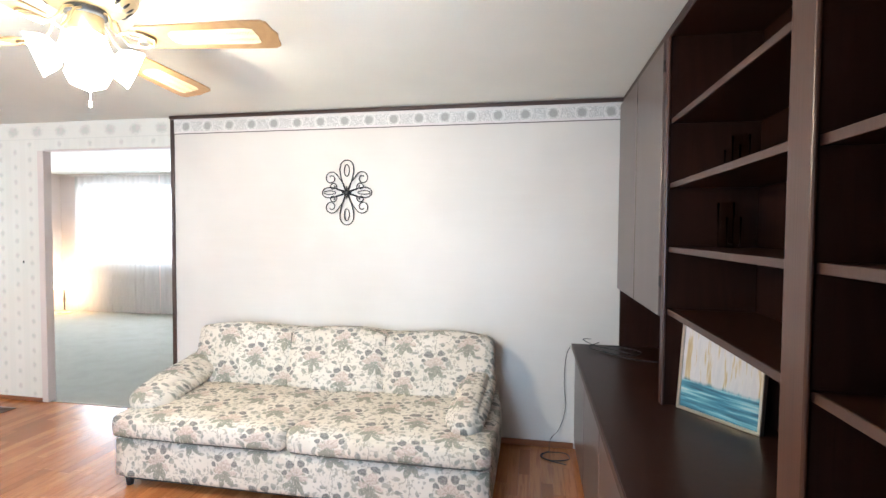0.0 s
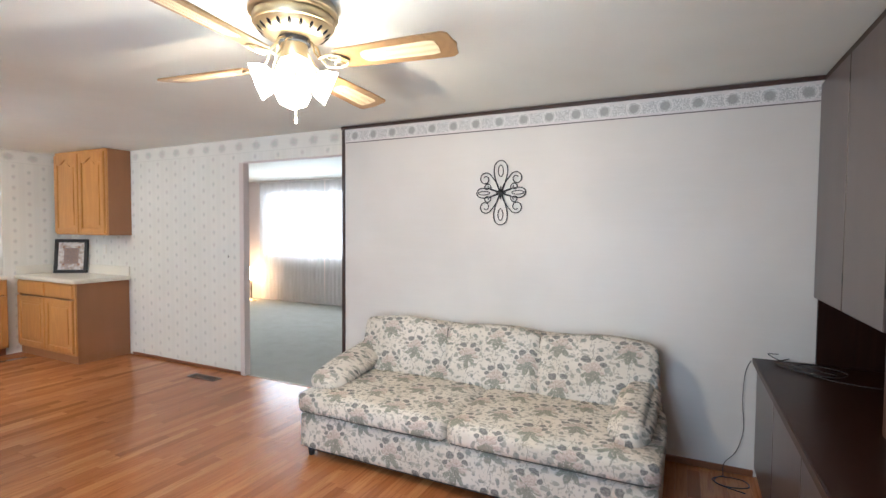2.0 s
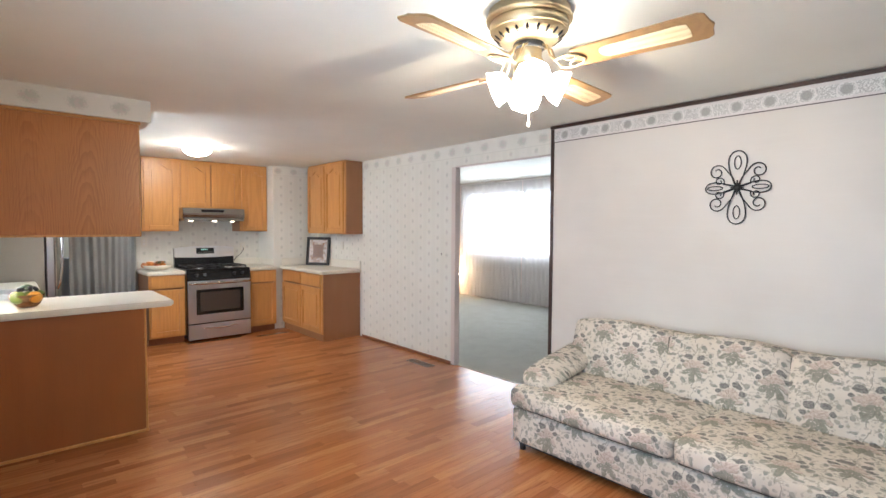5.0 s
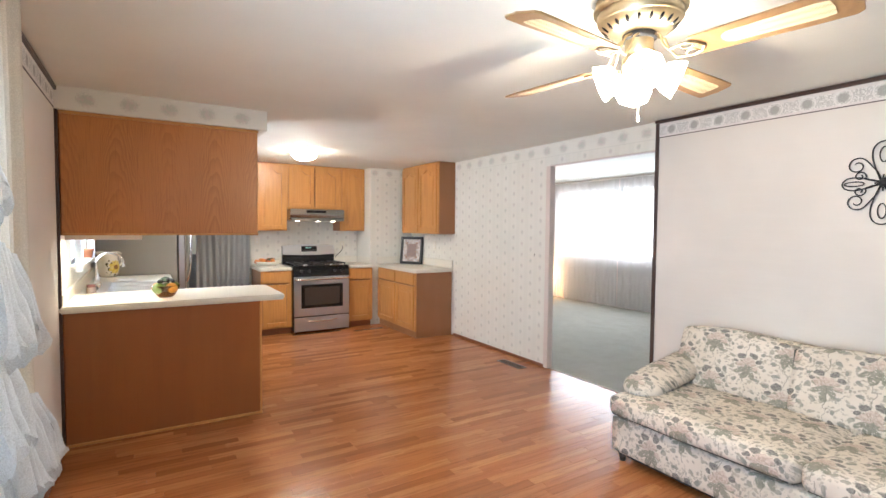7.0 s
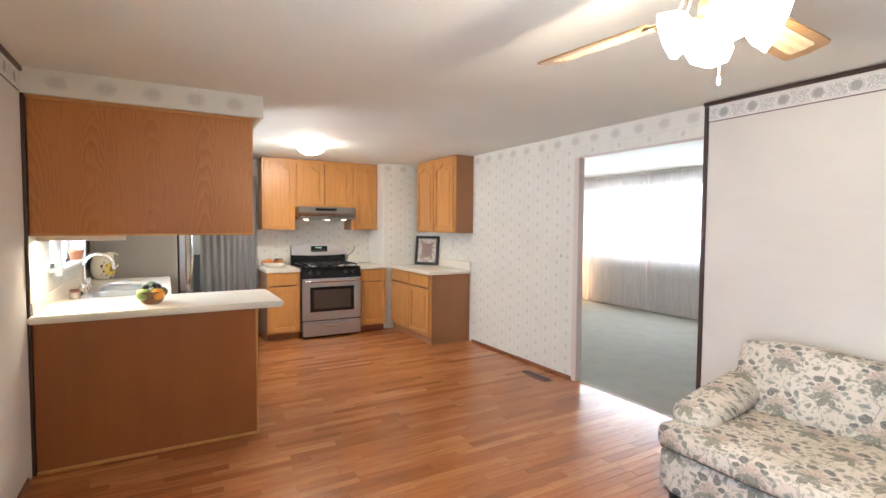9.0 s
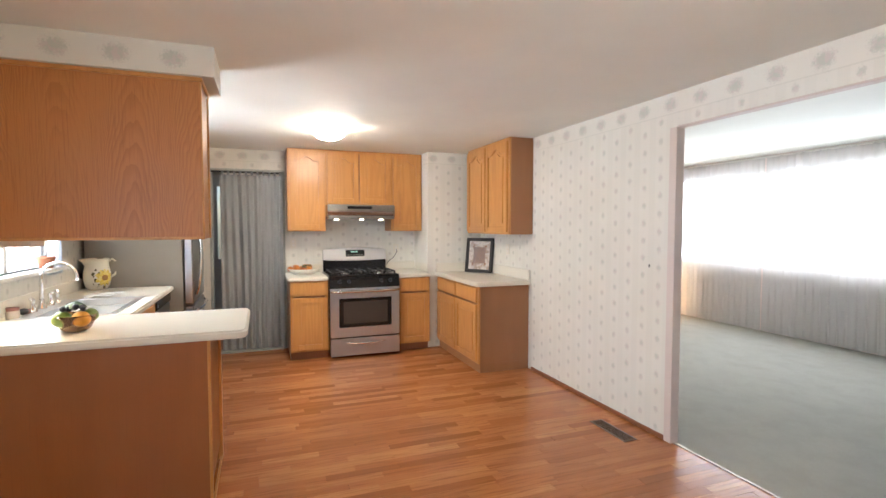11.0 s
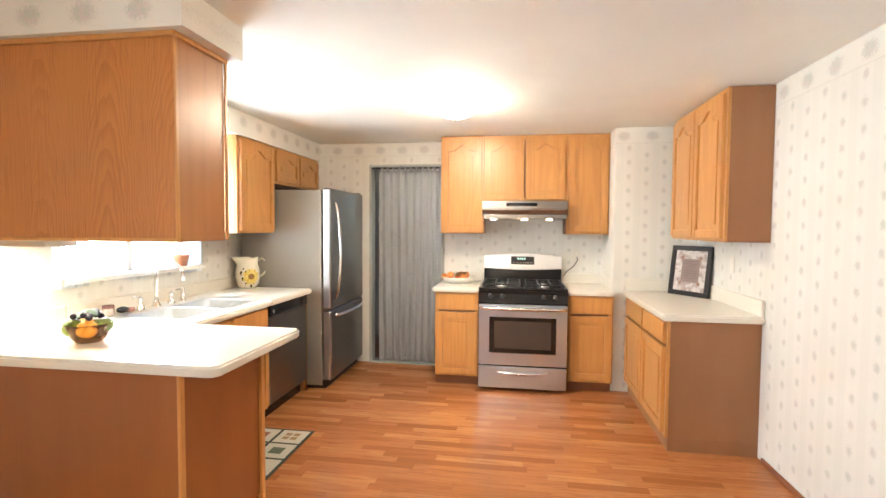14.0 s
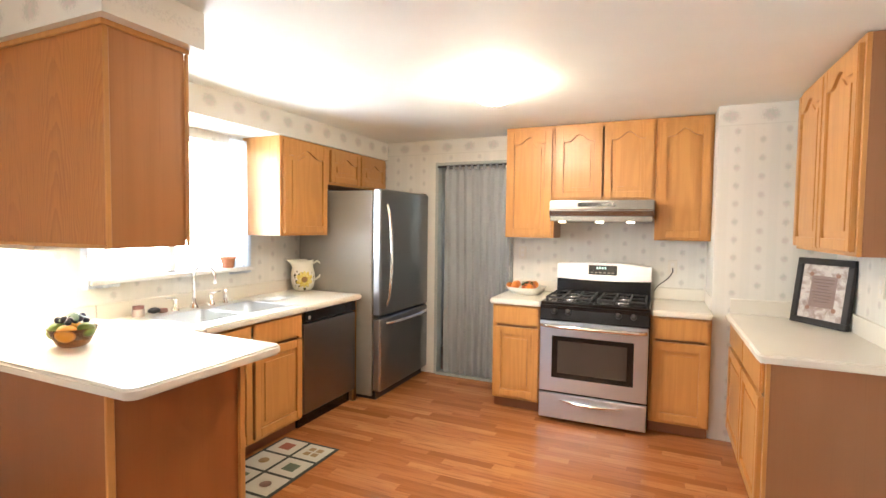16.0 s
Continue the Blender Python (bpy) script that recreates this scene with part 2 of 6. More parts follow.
def floral(name):
    """Cream upholstery printed with bouquets in offset rows: slate roses, pink peonies, drooping leaves and thin stems."""
    k = Mat(name, (0.7, 0.64, 0.54), 0.85, 0.0, 0.2)
    v = k.coords()
    sep = k.node("ShaderNodeSeparateXYZ")
    k.link(v, sep.inputs[0])
    wob = k.node("ShaderNodeTexNoise")
    k.link(v, wob.inputs["Vector"])
    wob.inputs["Scale"].default_value, wob.inputs["Detail"].default_value = 13, 2
    ws = k.node("ShaderNodeSeparateColor")
    k.link(wob.outputs[1], ws.inputs[0])
    x = k.math('MULTIPLY_ADD', k.math('SUBTRACT', ws.outputs[0], 0.5), 0.055, sep.outputs[0])
    s = k.math('MULTIPLY_ADD', k.math('SUBTRACT', ws.outputs[1], 0.5), 0.055, k.math('ADD', sep.outputs[2], sep.outputs[1]))
    flat = k.node("ShaderNodeCombineXYZ")
    k.link(x, flat.inputs[0]), k.link(s, flat.inputs[1])
    w = flat.outputs[0]
    pu, pv = 0.205, 0.315
    col = k.math('FLOOR', k.math('DIVIDE', x, pu))
    sv = k.math('ADD', s, k.math('MULTIPLY', k.math('PINGPONG', col, 1.0), pv / 2))
    du = k.math('MULTIPLY', k.math('SUBTRACT', k.math('FRACT', k.math('DIVIDE', x, pu)), 0.5), pu)
    dv = k.math('MULTIPLY', k.math('SUBTRACT', k.math('FRACT', k.math('DIVIDE', sv, pv)), 0.5), pv)
    fray = k.math('MULTIPLY', k.math('SUBTRACT', k.noise(w, 75, 2), 0.5), 1.25)

    def oval(cu, cv, ru, rv):
        a, b = k.math('DIVIDE', k.math('SUBTRACT', du, cu), ru), k.math('DIVIDE', k.math('SUBTRACT', dv, cv), rv)
        return k.math('SQRT', k.math('ADD', k.math('MULTIPLY', a, a), k.math('MULTIPLY', b, b)))

    def inside(d, lo=0.8, hi=1.05):
        return k.math('SUBTRACT', 1.0, k.smooth(d, lo, hi))

    def union(masks):
        m = masks[0]
        for q in masks[1:]:
            m = k.math('MAXIMUM', m, q)
        return m

    c = k.mix(k.smooth(k.noise(v, 3.0, 3), 0.3, 0.7), (0.60, 0.535, 0.45), (0.69, 0.625, 0.545))
    speck = k.voronoi(w, 40)
    c = k.mix(k.math('MULTIPLY', inside(speck.outputs["Distance"], 0.24, 0.38), 0.62), c, k.mix(k.smooth(k.noise(w, 19, 1), 0.45, 0.55), (0.40, 0.36, 0.29), (0.25, 0.245, 0.215)))
    sprig = k.math('MULTIPLY', k.smooth(k.noise(w, 48, 3), 0.52, 0.57), k.smooth(k.noise(w, 11, 1), 0.44, 0.56))
    c = k.mix(k.math('MULTIPLY', sprig, 0.6), c, (0.28, 0.265, 0.215))
    stem = k.math('LESS_THAN', k.math('ABSOLUTE', k.math('MULTIPLY_ADD', k.math('SINE', k.math('MULTIPLY', dv, 34.0)), 0.009, du)), 0.0022)
    c = k.mix(k.math('MULTIPLY', stem, 0.65), c, (0.25, 0.24, 0.20))
    ang = k.math('ARCTAN2', k.math('ADD', dv, 0.015), du)
    palm = k.math('MULTIPLY_ADD', k.math('ABSOLUTE', k.math('SINE', k.math('MULTIPLY', ang, 4.5))), 0.62, 0.38)
    frond = k.math('MULTIPLY', inside(k.math('DIVIDE', oval(0.0, -0.045, 0.078, 0.078), palm), 0.85, 1.05), k.smooth(k.noise(w, 90, 2), 0.30, 0.44))
    c = k.mix(k.math('MULTIPLY', frond, 0.80), c, (0.20, 0.20, 0.155))
    tone = k.smooth(k.noise(w, 26, 1), 0.42, 0.58)
    sage = k.mix(tone, (0.34, 0.32, 0.27), (0.22, 0.225, 0.20))
    leaves = union([inside(k.math('ADD', oval(cu, cv, ru, rv), k.math('MULTIPLY', fray, 0.5))) for cu, cv, ru, rv in
                    ((-0.088, 0.045, 0.020, 0.013), (0.090, 0.000, 0.018, 0.015), (-0.082, -0.035, 0.014, 0.019), (0.082, 0.085, 0.015, 0.019), (-0.050, 0.115, 0.020, 0.012),
                     (0.046, 0.130, 0.013, 0.018), (0.066, -0.095, 0.019, 0.012), (-0.060, -0.120, 0.015, 0.016), (-0.097, 0.135, 0.011, 0.015))])
    c = k.mix(k.math('MULTIPLY', leaves, 0.85), c, sage)
    pink = union([inside(k.math('ADD', oval(cu, cv, r, r * 0.75), fray)) for cu, cv, r in ((0.012, 0.012, 0.042), (-0.034, -0.012, 0.028), (0.052, -0.026, 0.022))])
    petal = k.mix(k.smooth(k.noise(w, 85, 2), 0.40, 0.60), (0.47, 0.365, 0.31), (0.60, 0.49, 0.42))
    c = k.mix(k.math('MULTIPLY', pink, 0.8), c, petal)
    roses = [k.math('ADD', oval(cu, cv, r, r * 0.88), k.math('MULTIPLY', fray, 0.35)) for cu, cv, r in ((-0.034, 0.052, 0.027), (0.036, 0.066, 0.023), (0.064, 0.028, 0.020), (-0.064, 0.010, 0.017))]
    near = roses[0]
    for q in roses[1:]:
        near = k.math('MINIMUM', near, q)
    ring = k.smooth(k.noise(w, 95, 2), 0.38, 0.62)
    c = k.mix(k.math('MULTIPLY', inside(near, 0.88, 1.05), 0.94), c, k.mix(ring, (0.14, 0.135, 0.125), (0.27, 0.255, 0.23)))
    k.color(c)
    k.bump(k.noise(v, 500, 2), 0.15, 0.002)
    return k.m


def strip_wood(name, per_island):
    """Laminate strip: the tone differs from strip to strip, grain along y."""
    k = Mat(name, (0.4, 0.2, 0.09), 0.3)
    if per_island:
        rnd = k.node("ShaderNodeNewGeometry").outputs["Random Per Island"]
    else:
        rnd = k.node("ShaderNodeObjectInfo").outputs["Random"]
    base = k.ramp(rnd, [(0.0, (0.265, 0.090, 0.029)), (0.25, (0.36, 0.130, 0.042)), (0.75, (0.42, 0.162, 0.055)), (1.0, (0.50, 0.212, 0.078))])
    tc = k.node("ShaderNodeTexCoord")
    off = k.node("ShaderNodeVectorMath", operation='ADD')
    comb = k.node("ShaderNodeCombineXYZ")
    k.link(k.math('MULTIPLY', rnd, 37.0), comb.inputs[0])
    geo = k.node("ShaderNodeNewGeometry")
    k.link(geo.outputs["Position"], off.inputs[0]), k.link(comb.outputs[0], off.inputs[1])
    mp = k.node("ShaderNodeMapping")
    mp.inputs["Scale"].default_value = (60, 3.2, 1)
    k.link(off.outputs[0], mp.inputs[0])
    g = k.noise(mp.outputs[0], 1.0, 4, 0.6, 0.6)
    c = k.mix(k.math('MULTIPLY', k.smooth(g, 0.42, 0.72), 0.72), base, (0.24, 0.080, 0.026))
    k.color(c)
    k.rough(k.math('MULTIPLY_ADD', g, 0.12, 0.16))
    return k.m


def carpet_mat():
    k = Mat("carpet_pile", (0.4, 0.42, 0.36), 0.95, 0.0, 0.1)
    v = k.coords()
    f = k.noise(v, 220, 3, 0.7)
    m = k.noise(v, 5, 4)
    c = k.mix(k.smooth(f, 0.3, 0.7), (0.32, 0.315, 0.28), (0.45, 0.44, 0.395))
    c = k.mix(k.math('MULTIPLY', k.smooth(m, 0.4, 0.7), 0.4), c, (0.31, 0.312, 0.275))
    k.color(c).bump(f, 0.6, 0.01)
    return k.m


def panel_mat():
    k = Mat("pale_panelling", (0.7, 0.68, 0.65), 0.5)
    v = k.coords()
    streak = k.noise(k.coords((3, 3, 40)), 1.0, 3)
    c = k.mix(k.smooth(k.noise(v, 1.1, 3), 0.3, 0.7), (0.64, 0.60, 0.555), (0.70, 0.66, 0.615))
    c = k.mix(k.math('MULTIPLY', k.smooth(streak, 0.45, 0.7), 0.08), c, (0.76, 0.73, 0.69))
    k.color(c).bump(k.noise(v, 120, 3), 0.08, 0.003)
    return k.m


M_PAPER_X = wallpaper("flowered_paper_north", "X", bshift=0.09)
M_PAPER_Y = wallpaper("flowered_paper_west", "Y", shift=0.03)
M_SOFFIT_X = wallpaper("border_paper_soffit_x", "X", 2.33, 0.3)
M_SOFFIT_Y = wallpaper("border_paper_soffit_y", "Y", 2.33, 0.3, 0.0, -0.04)
M_BORDER_X = scroll_border("scroll_border_x", "X")
M_PANEL = panel_mat()
M_CEIL = painted("ceiling_paint", (0.85, 0.86, 0.80), 0.7, 0.03, 0.12, 60)
M_WHITE = painted("white_paint", (0.76, 0.74, 0.70), 0.45, 0.03)
M_JAMB = painted("pinkish_jamb_paint", (0.66, 0.57, 0.53), 0.45, 0.05)
M_PINK = painted("pale_pink_wall", (0.76, 0.66, 0.62), 0.7, 0.03)
M_OAK = oak("oak_upright", (0, 0, 0))
M_OAK_Y = oak("oak_lying_y", (90, 0, 0))
M_OAK_X = oak("oak_lying_x", (0, 90, 0))
# Plainer oak for cabinet ends, darkened because those sides are unlit.
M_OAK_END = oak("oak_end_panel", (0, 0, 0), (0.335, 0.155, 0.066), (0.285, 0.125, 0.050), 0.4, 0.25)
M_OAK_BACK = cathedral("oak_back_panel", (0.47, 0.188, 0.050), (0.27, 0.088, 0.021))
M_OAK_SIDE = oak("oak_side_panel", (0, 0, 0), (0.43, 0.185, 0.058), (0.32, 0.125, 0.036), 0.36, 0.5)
# Reddish oak darkened further: the low panels' dimmer light is in the colour.
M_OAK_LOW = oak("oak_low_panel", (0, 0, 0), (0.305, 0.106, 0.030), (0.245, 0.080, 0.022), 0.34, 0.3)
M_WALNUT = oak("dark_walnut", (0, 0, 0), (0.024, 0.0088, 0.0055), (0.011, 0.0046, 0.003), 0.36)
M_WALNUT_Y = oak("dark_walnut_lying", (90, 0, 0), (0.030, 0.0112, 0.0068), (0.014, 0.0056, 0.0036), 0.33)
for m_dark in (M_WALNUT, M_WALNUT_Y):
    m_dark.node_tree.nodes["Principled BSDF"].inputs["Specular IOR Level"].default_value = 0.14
M_DOOR_GREY = oak("grey_brown_laminate", (0, 0, 0), (0.115, 0.088, 0.080), (0.080, 0.061, 0.055), 0.30, 0.4)
M_DARKTRIM = painted("dark_brown_trim", (0.06, 0.032, 0.025), 0.4, 0.1)
M_BASE = painted("brown_base_shoe", (0.26, 0.095, 0.04), 0.4, 0.1)
M_COUNTER = painted("cream_laminate", (0.74, 0.70, 0.61), 0.28, 0.03, 0.02, 200)
M_STEEL = metal("brushed_steel", (0.56, 0.61, 0.69), 0.30, (1.5, 1.5, 60), 0.02)
M_SINK = metal("bright_steel", (0.78, 0.78, 0.77), 0.34)
# Brushed steel made paler: the backguard's bright reflection is in the colour.
M_STEEL_B = metal("brightened_steel", (0.74, 0.75, 0.77), 0.3, (1.5, 1.5, 60), 0.02)
# Hood steel darkened to hold the shadow beneath the wall cabinets.
M_HOOD = metal("hood_steel", (0.36, 0.345, 0.33), 0.24, (1.5, 1.5, 60), 0.02)
# Refrigerator doors face the shade; that darkness is in this steel's colour.
M_STEEL_D = metal("dark_brushed_steel", (0.29, 0.29, 0.295), 0.30, (30, 30, 1.5), 0.03)
M_FRIDGE_SIDE = painted("grey_fridge_side", (0.29, 0.265, 0.225), 0.30, 0.05)
M_CHROME = metal("chrome", (0.82, 0.82, 0.83), 0.08)
M_BRASS = metal("antique_brass", (0.56, 0.45, 0.28), 0.42, (40, 40, 40), 0.05)
M_BLACK = Mat("black_enamel", (0.008, 0.008, 0.009), 0.16).m
M_IRON = painted("black_iron", (0.02, 0.02, 0.022), 0.5, 0.2, 0.2, 200)
M_BLACKGLASS = Mat("oven_glass", (0.012, 0.010, 0.009), 0.06).m
M_FLORAL = floral("floral_upholstery")
# Piping cord, its colour darkened to carry the shadow in the seams.
M_PIPING = painted("piping_with_seam_shade", (0.12, 0.11, 0.09), 0.8)
M_STRIP = strip_wood("laminate_strip", False)
M_STRIP_ALL = strip_wood("laminate_strip_rest", True)
M_CARPET = carpet_mat()
M_SHEER = sheer("white_sheer", (0.86, 0.85, 0.83), 0.30)
# White lace tinted blue-grey: shade and cool daylight are in the colour.
M_LACE = sheer("white_lace", (0.76, 0.81, 0.86), 0.05, 0.35, 0.15)
M_DRAPE = sheer("cream_drape", (0.74, 0.71, 0.64), 0.02, 0.35)
M_DOORCURTAIN = painted("grey_blue_curtain_cloth", (0.37, 0.395, 0.41), 0.85, 0.08, 0.3, 300)
M_OUTSIDE = glow("daylight_outside", (0.93, 0.97, 1.0), 11.0)
M_OUTSIDE_FRONT = glow("front_daylight", (0.93, 0.97, 1.0), 6.0)
M_OUTSIDE_SHADE = glow("shaded_garden_light", (0.86, 0.95, 1.0), 1.5)
M_SHADE = glow("lit_white_glass", (1.0, 0.90, 0.74), FAN_GLOW)
M_DOME = glow("lit_dome_glass", (1.0, 0.86, 0.66), DOME_GLOW)

# ---- mesh helpers ----


def rbox(bm, lo, hi, r=0.0, seg=1):
    """A box from corner to corner, its edges rounded by r."""
    t = bmesh.new()
    size = [abs(b - a) for a, b in zip(lo, hi)]
    mid = [(a + b) / 2 for a, b in zip(lo, hi)]
    bmesh.ops.create_cube(t, size=1.0, matrix=Matrix.LocRotScale(mid, None, size))
    if r > 0:
        bmesh.ops.bevel(t, geom=t.edges[:], offset=min(r, min(size) * 0.45), segments=seg, profile=0.5, affect='EDGES')
    join(bm, t)
    return bm


def join(bm, t, m=None):
    if m is not None:
        bmesh.ops.transform(t, matrix=m, verts=t.verts[:])
    me = bpy.data.meshes.new("tmp")
    t.to_mesh(me)
    t.free()
    bm.from_mesh(me)
    bpy.data.meshes.remove(me)


def prism(bm, pts, n0, n1, m=None, bevel=0.0, seg=1):
    """A flat outline in (u, v) pushed from n0 to n1; m lays (u, n, v) into the world."""
    t = bmesh.new()
    a = [t.verts.new((u, n0, v)) for u, v in pts]
    b = [t.verts.new((u, n1, v)) for u, v in pts]
    n = len(pts)
    t.faces.new(a), t.faces.new(b[::-1])
    for i in range(n):
        t.faces.new((a[i], b[i], b[(i + 1) % n], a[(i + 1) % n]))
    bmesh.ops.recalc_face_normals(t, faces=t.faces[:])
    if bevel:
        bmesh.ops.bevel(t, geom=[e for e in t.edges], offset=bevel, segments=seg, affect='EDGES')
    if m is not None:
        bmesh.ops.transform(t, matrix=m, verts=t.verts[:])
        bmesh.ops.recalc_face_normals(t, faces=t.faces[:])
    join(bm, t)
    return bm


def lathe(bm, profile, at, seg=32, m=None):
    """A profile of (radius, height) turned round z."""
    t = bmesh.new()
    rings = []
    for r, z in profile:
        if r < 1e-5:
            rings.append([t.verts.new((0, 0, z))])
        else:
            rings.append([t.verts.new((r * math.cos(2 * math.pi * i / seg), r * math.sin(2 * math.pi * i / seg), z)) for i in range(seg)])
    for a, b in zip(rings, rings[1:]):
        for i in range(seg):
            j = (i + 1) % seg
            q = [a[i % len(a)], a[j % len(a)], b[j % len(b)], b[i % len(b)]]
            q = list(dict.fromkeys(q))
            if len(q) > 2:
                t.faces.new(q)
    bmesh.ops.recalc_face_normals(t, faces=t.faces[:])
    for f in t.faces:
        f.smooth = True
    join(bm, t, (m or Matrix()) if at is None else Matrix.Translation(at) @ (m or Matrix()))
    return bm


def tube(bm, pts, r, seg=8, closed=False):
    """A round wire along points."""
    t = bmesh.new()
    P = [Vector(p) for p in pts]
    n = len(P)
    rings = []
    up = Vector((0.13, 0.21, 0.97)).normalized()
    for i, p in enumerate(P):
        a = P[(i - 1) % n] if closed else P[max(i - 1, 0)]
        b = P[(i + 1) % n] if closed else P[min(i + 1, n - 1)]
        d = (b - a).normalized()
        s = d.cross(up)
        if s.length < 1e-3:
            s = d.cross(Vector((1, 0, 0)))
        s.normalize()
        w = s.cross(d)
        rr = r[i] if isinstance(r, (list, tuple)) else r
        rings.append([t.verts.new(p + rr * (math.cos(2 * math.pi * k / seg) * s + math.sin(2 * math.pi * k / seg) * w)) for k in range(seg)])
    for i in range(n if closed else n - 1):
        a, b = rings[i], rings[(i + 1) % n]
        for k in range(seg):
            t.faces.new((a[k], a[(k + 1) % seg], b[(k + 1) % seg], b[k]))
    if not closed:
        t.faces.new(rings[0]), t.faces.new(rings[-1][::-1])
    bmesh.ops.recalc_face_normals(t, faces=t.faces[:])
    for f in t.faces:
        f.smooth = True
    join(bm, t)
    return bm


def ball(bm, at, r, squash=(1, 1, 1), seg=16):
    t = bmesh.new()
    bmesh.ops.create_uvsphere(t, u_segments=seg, v_segments=max(6, seg // 2 + 2), radius=r)
    for f in t.faces:
        f.smooth = True
    join(bm, t, Matrix.Translation(at) @ Matrix.Diagonal((*squash, 1)))
    return bm


def mesh_object(name, bm, mat, smooth=False):
    me = bpy.data.meshes.new(name)
    if smooth:
        for f in bm.faces:
            f.smooth = True
    bm.to_mesh(me)
    bm.free()
    me.materials.append(mat)
    return new(name, me)


def part(name, bm, mat, parent, label="", smooth=False):
    """One mesh in world places, as a part of a thing (an Empty) or of another part."""
    ob = mesh_object(name, bm, mat, smooth)
    ob.parent = parent
    if parent.type == 'EMPTY':
        ob.matrix_parent_inverse = Matrix.Translation(-parent.location)
    if label:
        tagged(ob, label)
    return ob


def thing(name, at, label, category, group="", kind=""):
    ob = new(name)
    ob.location = at
    ob.empty_display_size = 0.1
    return tagged(ob, label, category, group, kind)


def structure(name, boxes, mat, label="", r=0.0):
    bm = bmesh.new()
    for lo, hi in boxes:
        rbox(bm, lo, hi, r)
    return tagged(mesh_object(name, bm, mat), label, "", "", "structure")


# ---- shell ----
CEIL, WEST, EAST, SOUTH, NORTH = 2.33, -7.475, 1.02, -0.48, 3.56
SOFA_WALL = 3.52
NT = 0.05
OPEN_L, OPEN_R, OPEN_TOP = -3.898, -2.675, 2.095
LR_WEST, LR_FAR, LR_CEIL, LR_EAST = -8.2, 7.5, 2.42, 1.02

structure("subfloor", [((-8.9, SOUTH - 0.2, -0.12), (EAST + 0.2, NORTH + 0.029, -0.012))], M_BASE)
structure("wall_north_paper", [((WEST - 0.1, NORTH, 0), (OPEN_L - 0.001, NORTH + NT, CEIL)),
                               ((OPEN_L - 0.001, NORTH, OPEN_TOP + 0.012), (OPEN_R, NORTH + NT, CEIL))], M_PAPER_X,
          "flowered wallpaper wall with a wide opening")
structure("wall_north_panelled", [((OPEN_R + 0.03, SOFA_WALL, 0), (EAST, NORTH + NT, CEIL))], M_PANEL, "pale panelled wall behind the sofa")
structure("wall_border", [((OPEN_R + 0.03, SOFA_WALL - 0.004, 2.188), (EAST, SOFA_WALL, 2.302))], M_BORDER_X, "paper border with grey flower heads")
structure("crown_trim", [((OPEN_R, SOFA_WALL - 0.024, 2.302), (EAST, SOFA_WALL, CEIL - 0.004)),
                         ((OPEN_R, SOFA_WALL - 0.012, 0), (OPEN_R + 0.03, NORTH + NT, 2.300))], M_DARKTRIM, "dark brown wooden trim", 0.003)
structure("wall_west", [((WEST - 0.10, SOUTH - 0.14, 0), (WEST, 0.50, CEIL)), ((WEST - 0.10, 1.245, 0), (WEST, NORTH, CEIL)),
                        ((WEST - 0.10, 0.50, 2.08), (WEST, 1.245, CEIL))], M_PAPER_Y, "flowered wallpaper kitchen wall with a doorway")
KW = (-5.925, -4.805, 1.15, 2.08)   # kitchen window
PW = (-2.40, -0.70, 0.12, 2.05)   # glazed patio window behind the lace curtain
S0, S1 = SOUTH - 0.14, SOUTH
structure("wall_south_kitchen", [((WEST, S0, 0), (KW[0], S1, CEIL)), ((KW[1], S0, 0), (-4.15, S1, CEIL)),
                                 ((KW[0], S0, 0), (KW[1], S1, KW[2])), ((KW[0], S0, KW[3]), (KW[1], S1, CEIL))], M_PAPER_X, "flowered wallpaper wall over the sink")
structure("wall_south_panelled", [((-4.15, S0, 0), (PW[0], S1, CEIL)), ((PW[1], S0, 0), (EAST, S1, CEIL)),
                                  ((PW[0], S0, 0), (PW[1], S1, PW[2])), ((PW[0], S0, PW[3]), (PW[1], S1, CEIL))], M_PANEL, "pale panelled wall with a curtained window")
structure("wall_border_south", [((-4.10, S1, 2.188), (-2.2, S1 + 0.004, 2.302))], M_BORDER_X)
structure("crown_trim_south", [((-4.11, S1, 2.300), (EAST, S1 + 0.018, CEIL - 0.004)), ((-4.14, S1, 0), (-4.115, S1 + 0.016, 2.300))], M_DARKTRIM, "", 0.003)
structure("wall_east", [((EAST, S0, 0), (EAST + 0.12, NORTH + NT, CEIL))], M_PANEL)
structure("ceiling", [((-8.9, S0, CEIL), (EAST + 0.12, NORTH + NT, CEIL + 0.14))], M_CEIL, "smooth off-white ceiling")
# front room beyond the opening
structure("carpet", [((LR_WEST, NORTH + 0.03, -0.12), (LR_EAST, LR_FAR, 0.004))], M_CARPET, "grey-green cut pile carpet")
structure("front_room_ceiling", [((LR_WEST - 0.1, NORTH + NT, LR_CEIL), (LR_EAST + 0.1, LR_FAR + 0.2, LR_CEIL + 0.1))], M_CEIL)
structure("front_room_wall_west", [((LR_WEST - 0.12, NORTH + NT, 0), (LR_WEST, LR_FAR, LR_CEIL))], M_PINK, "pale pink wall")
structure("front_room_wall_east", [((LR_EAST, NORTH + NT, 0), (LR_EAST + 0.12, LR_FAR, LR_CEIL))], M_PINK)
structure("front_room_wall_south", [((LR_WEST, NORTH + NT + 0.004, 0), (WEST - 0.105, NORTH + 0.15, LR_CEIL)), ((WEST - 0.105, NORTH + NT + 0.002, CEIL + 0.1), (LR_EAST, NORTH + 0.12, LR_CEIL))], M_PINK)
FW = (-7.75, -3.0, 0.93, 2.21)
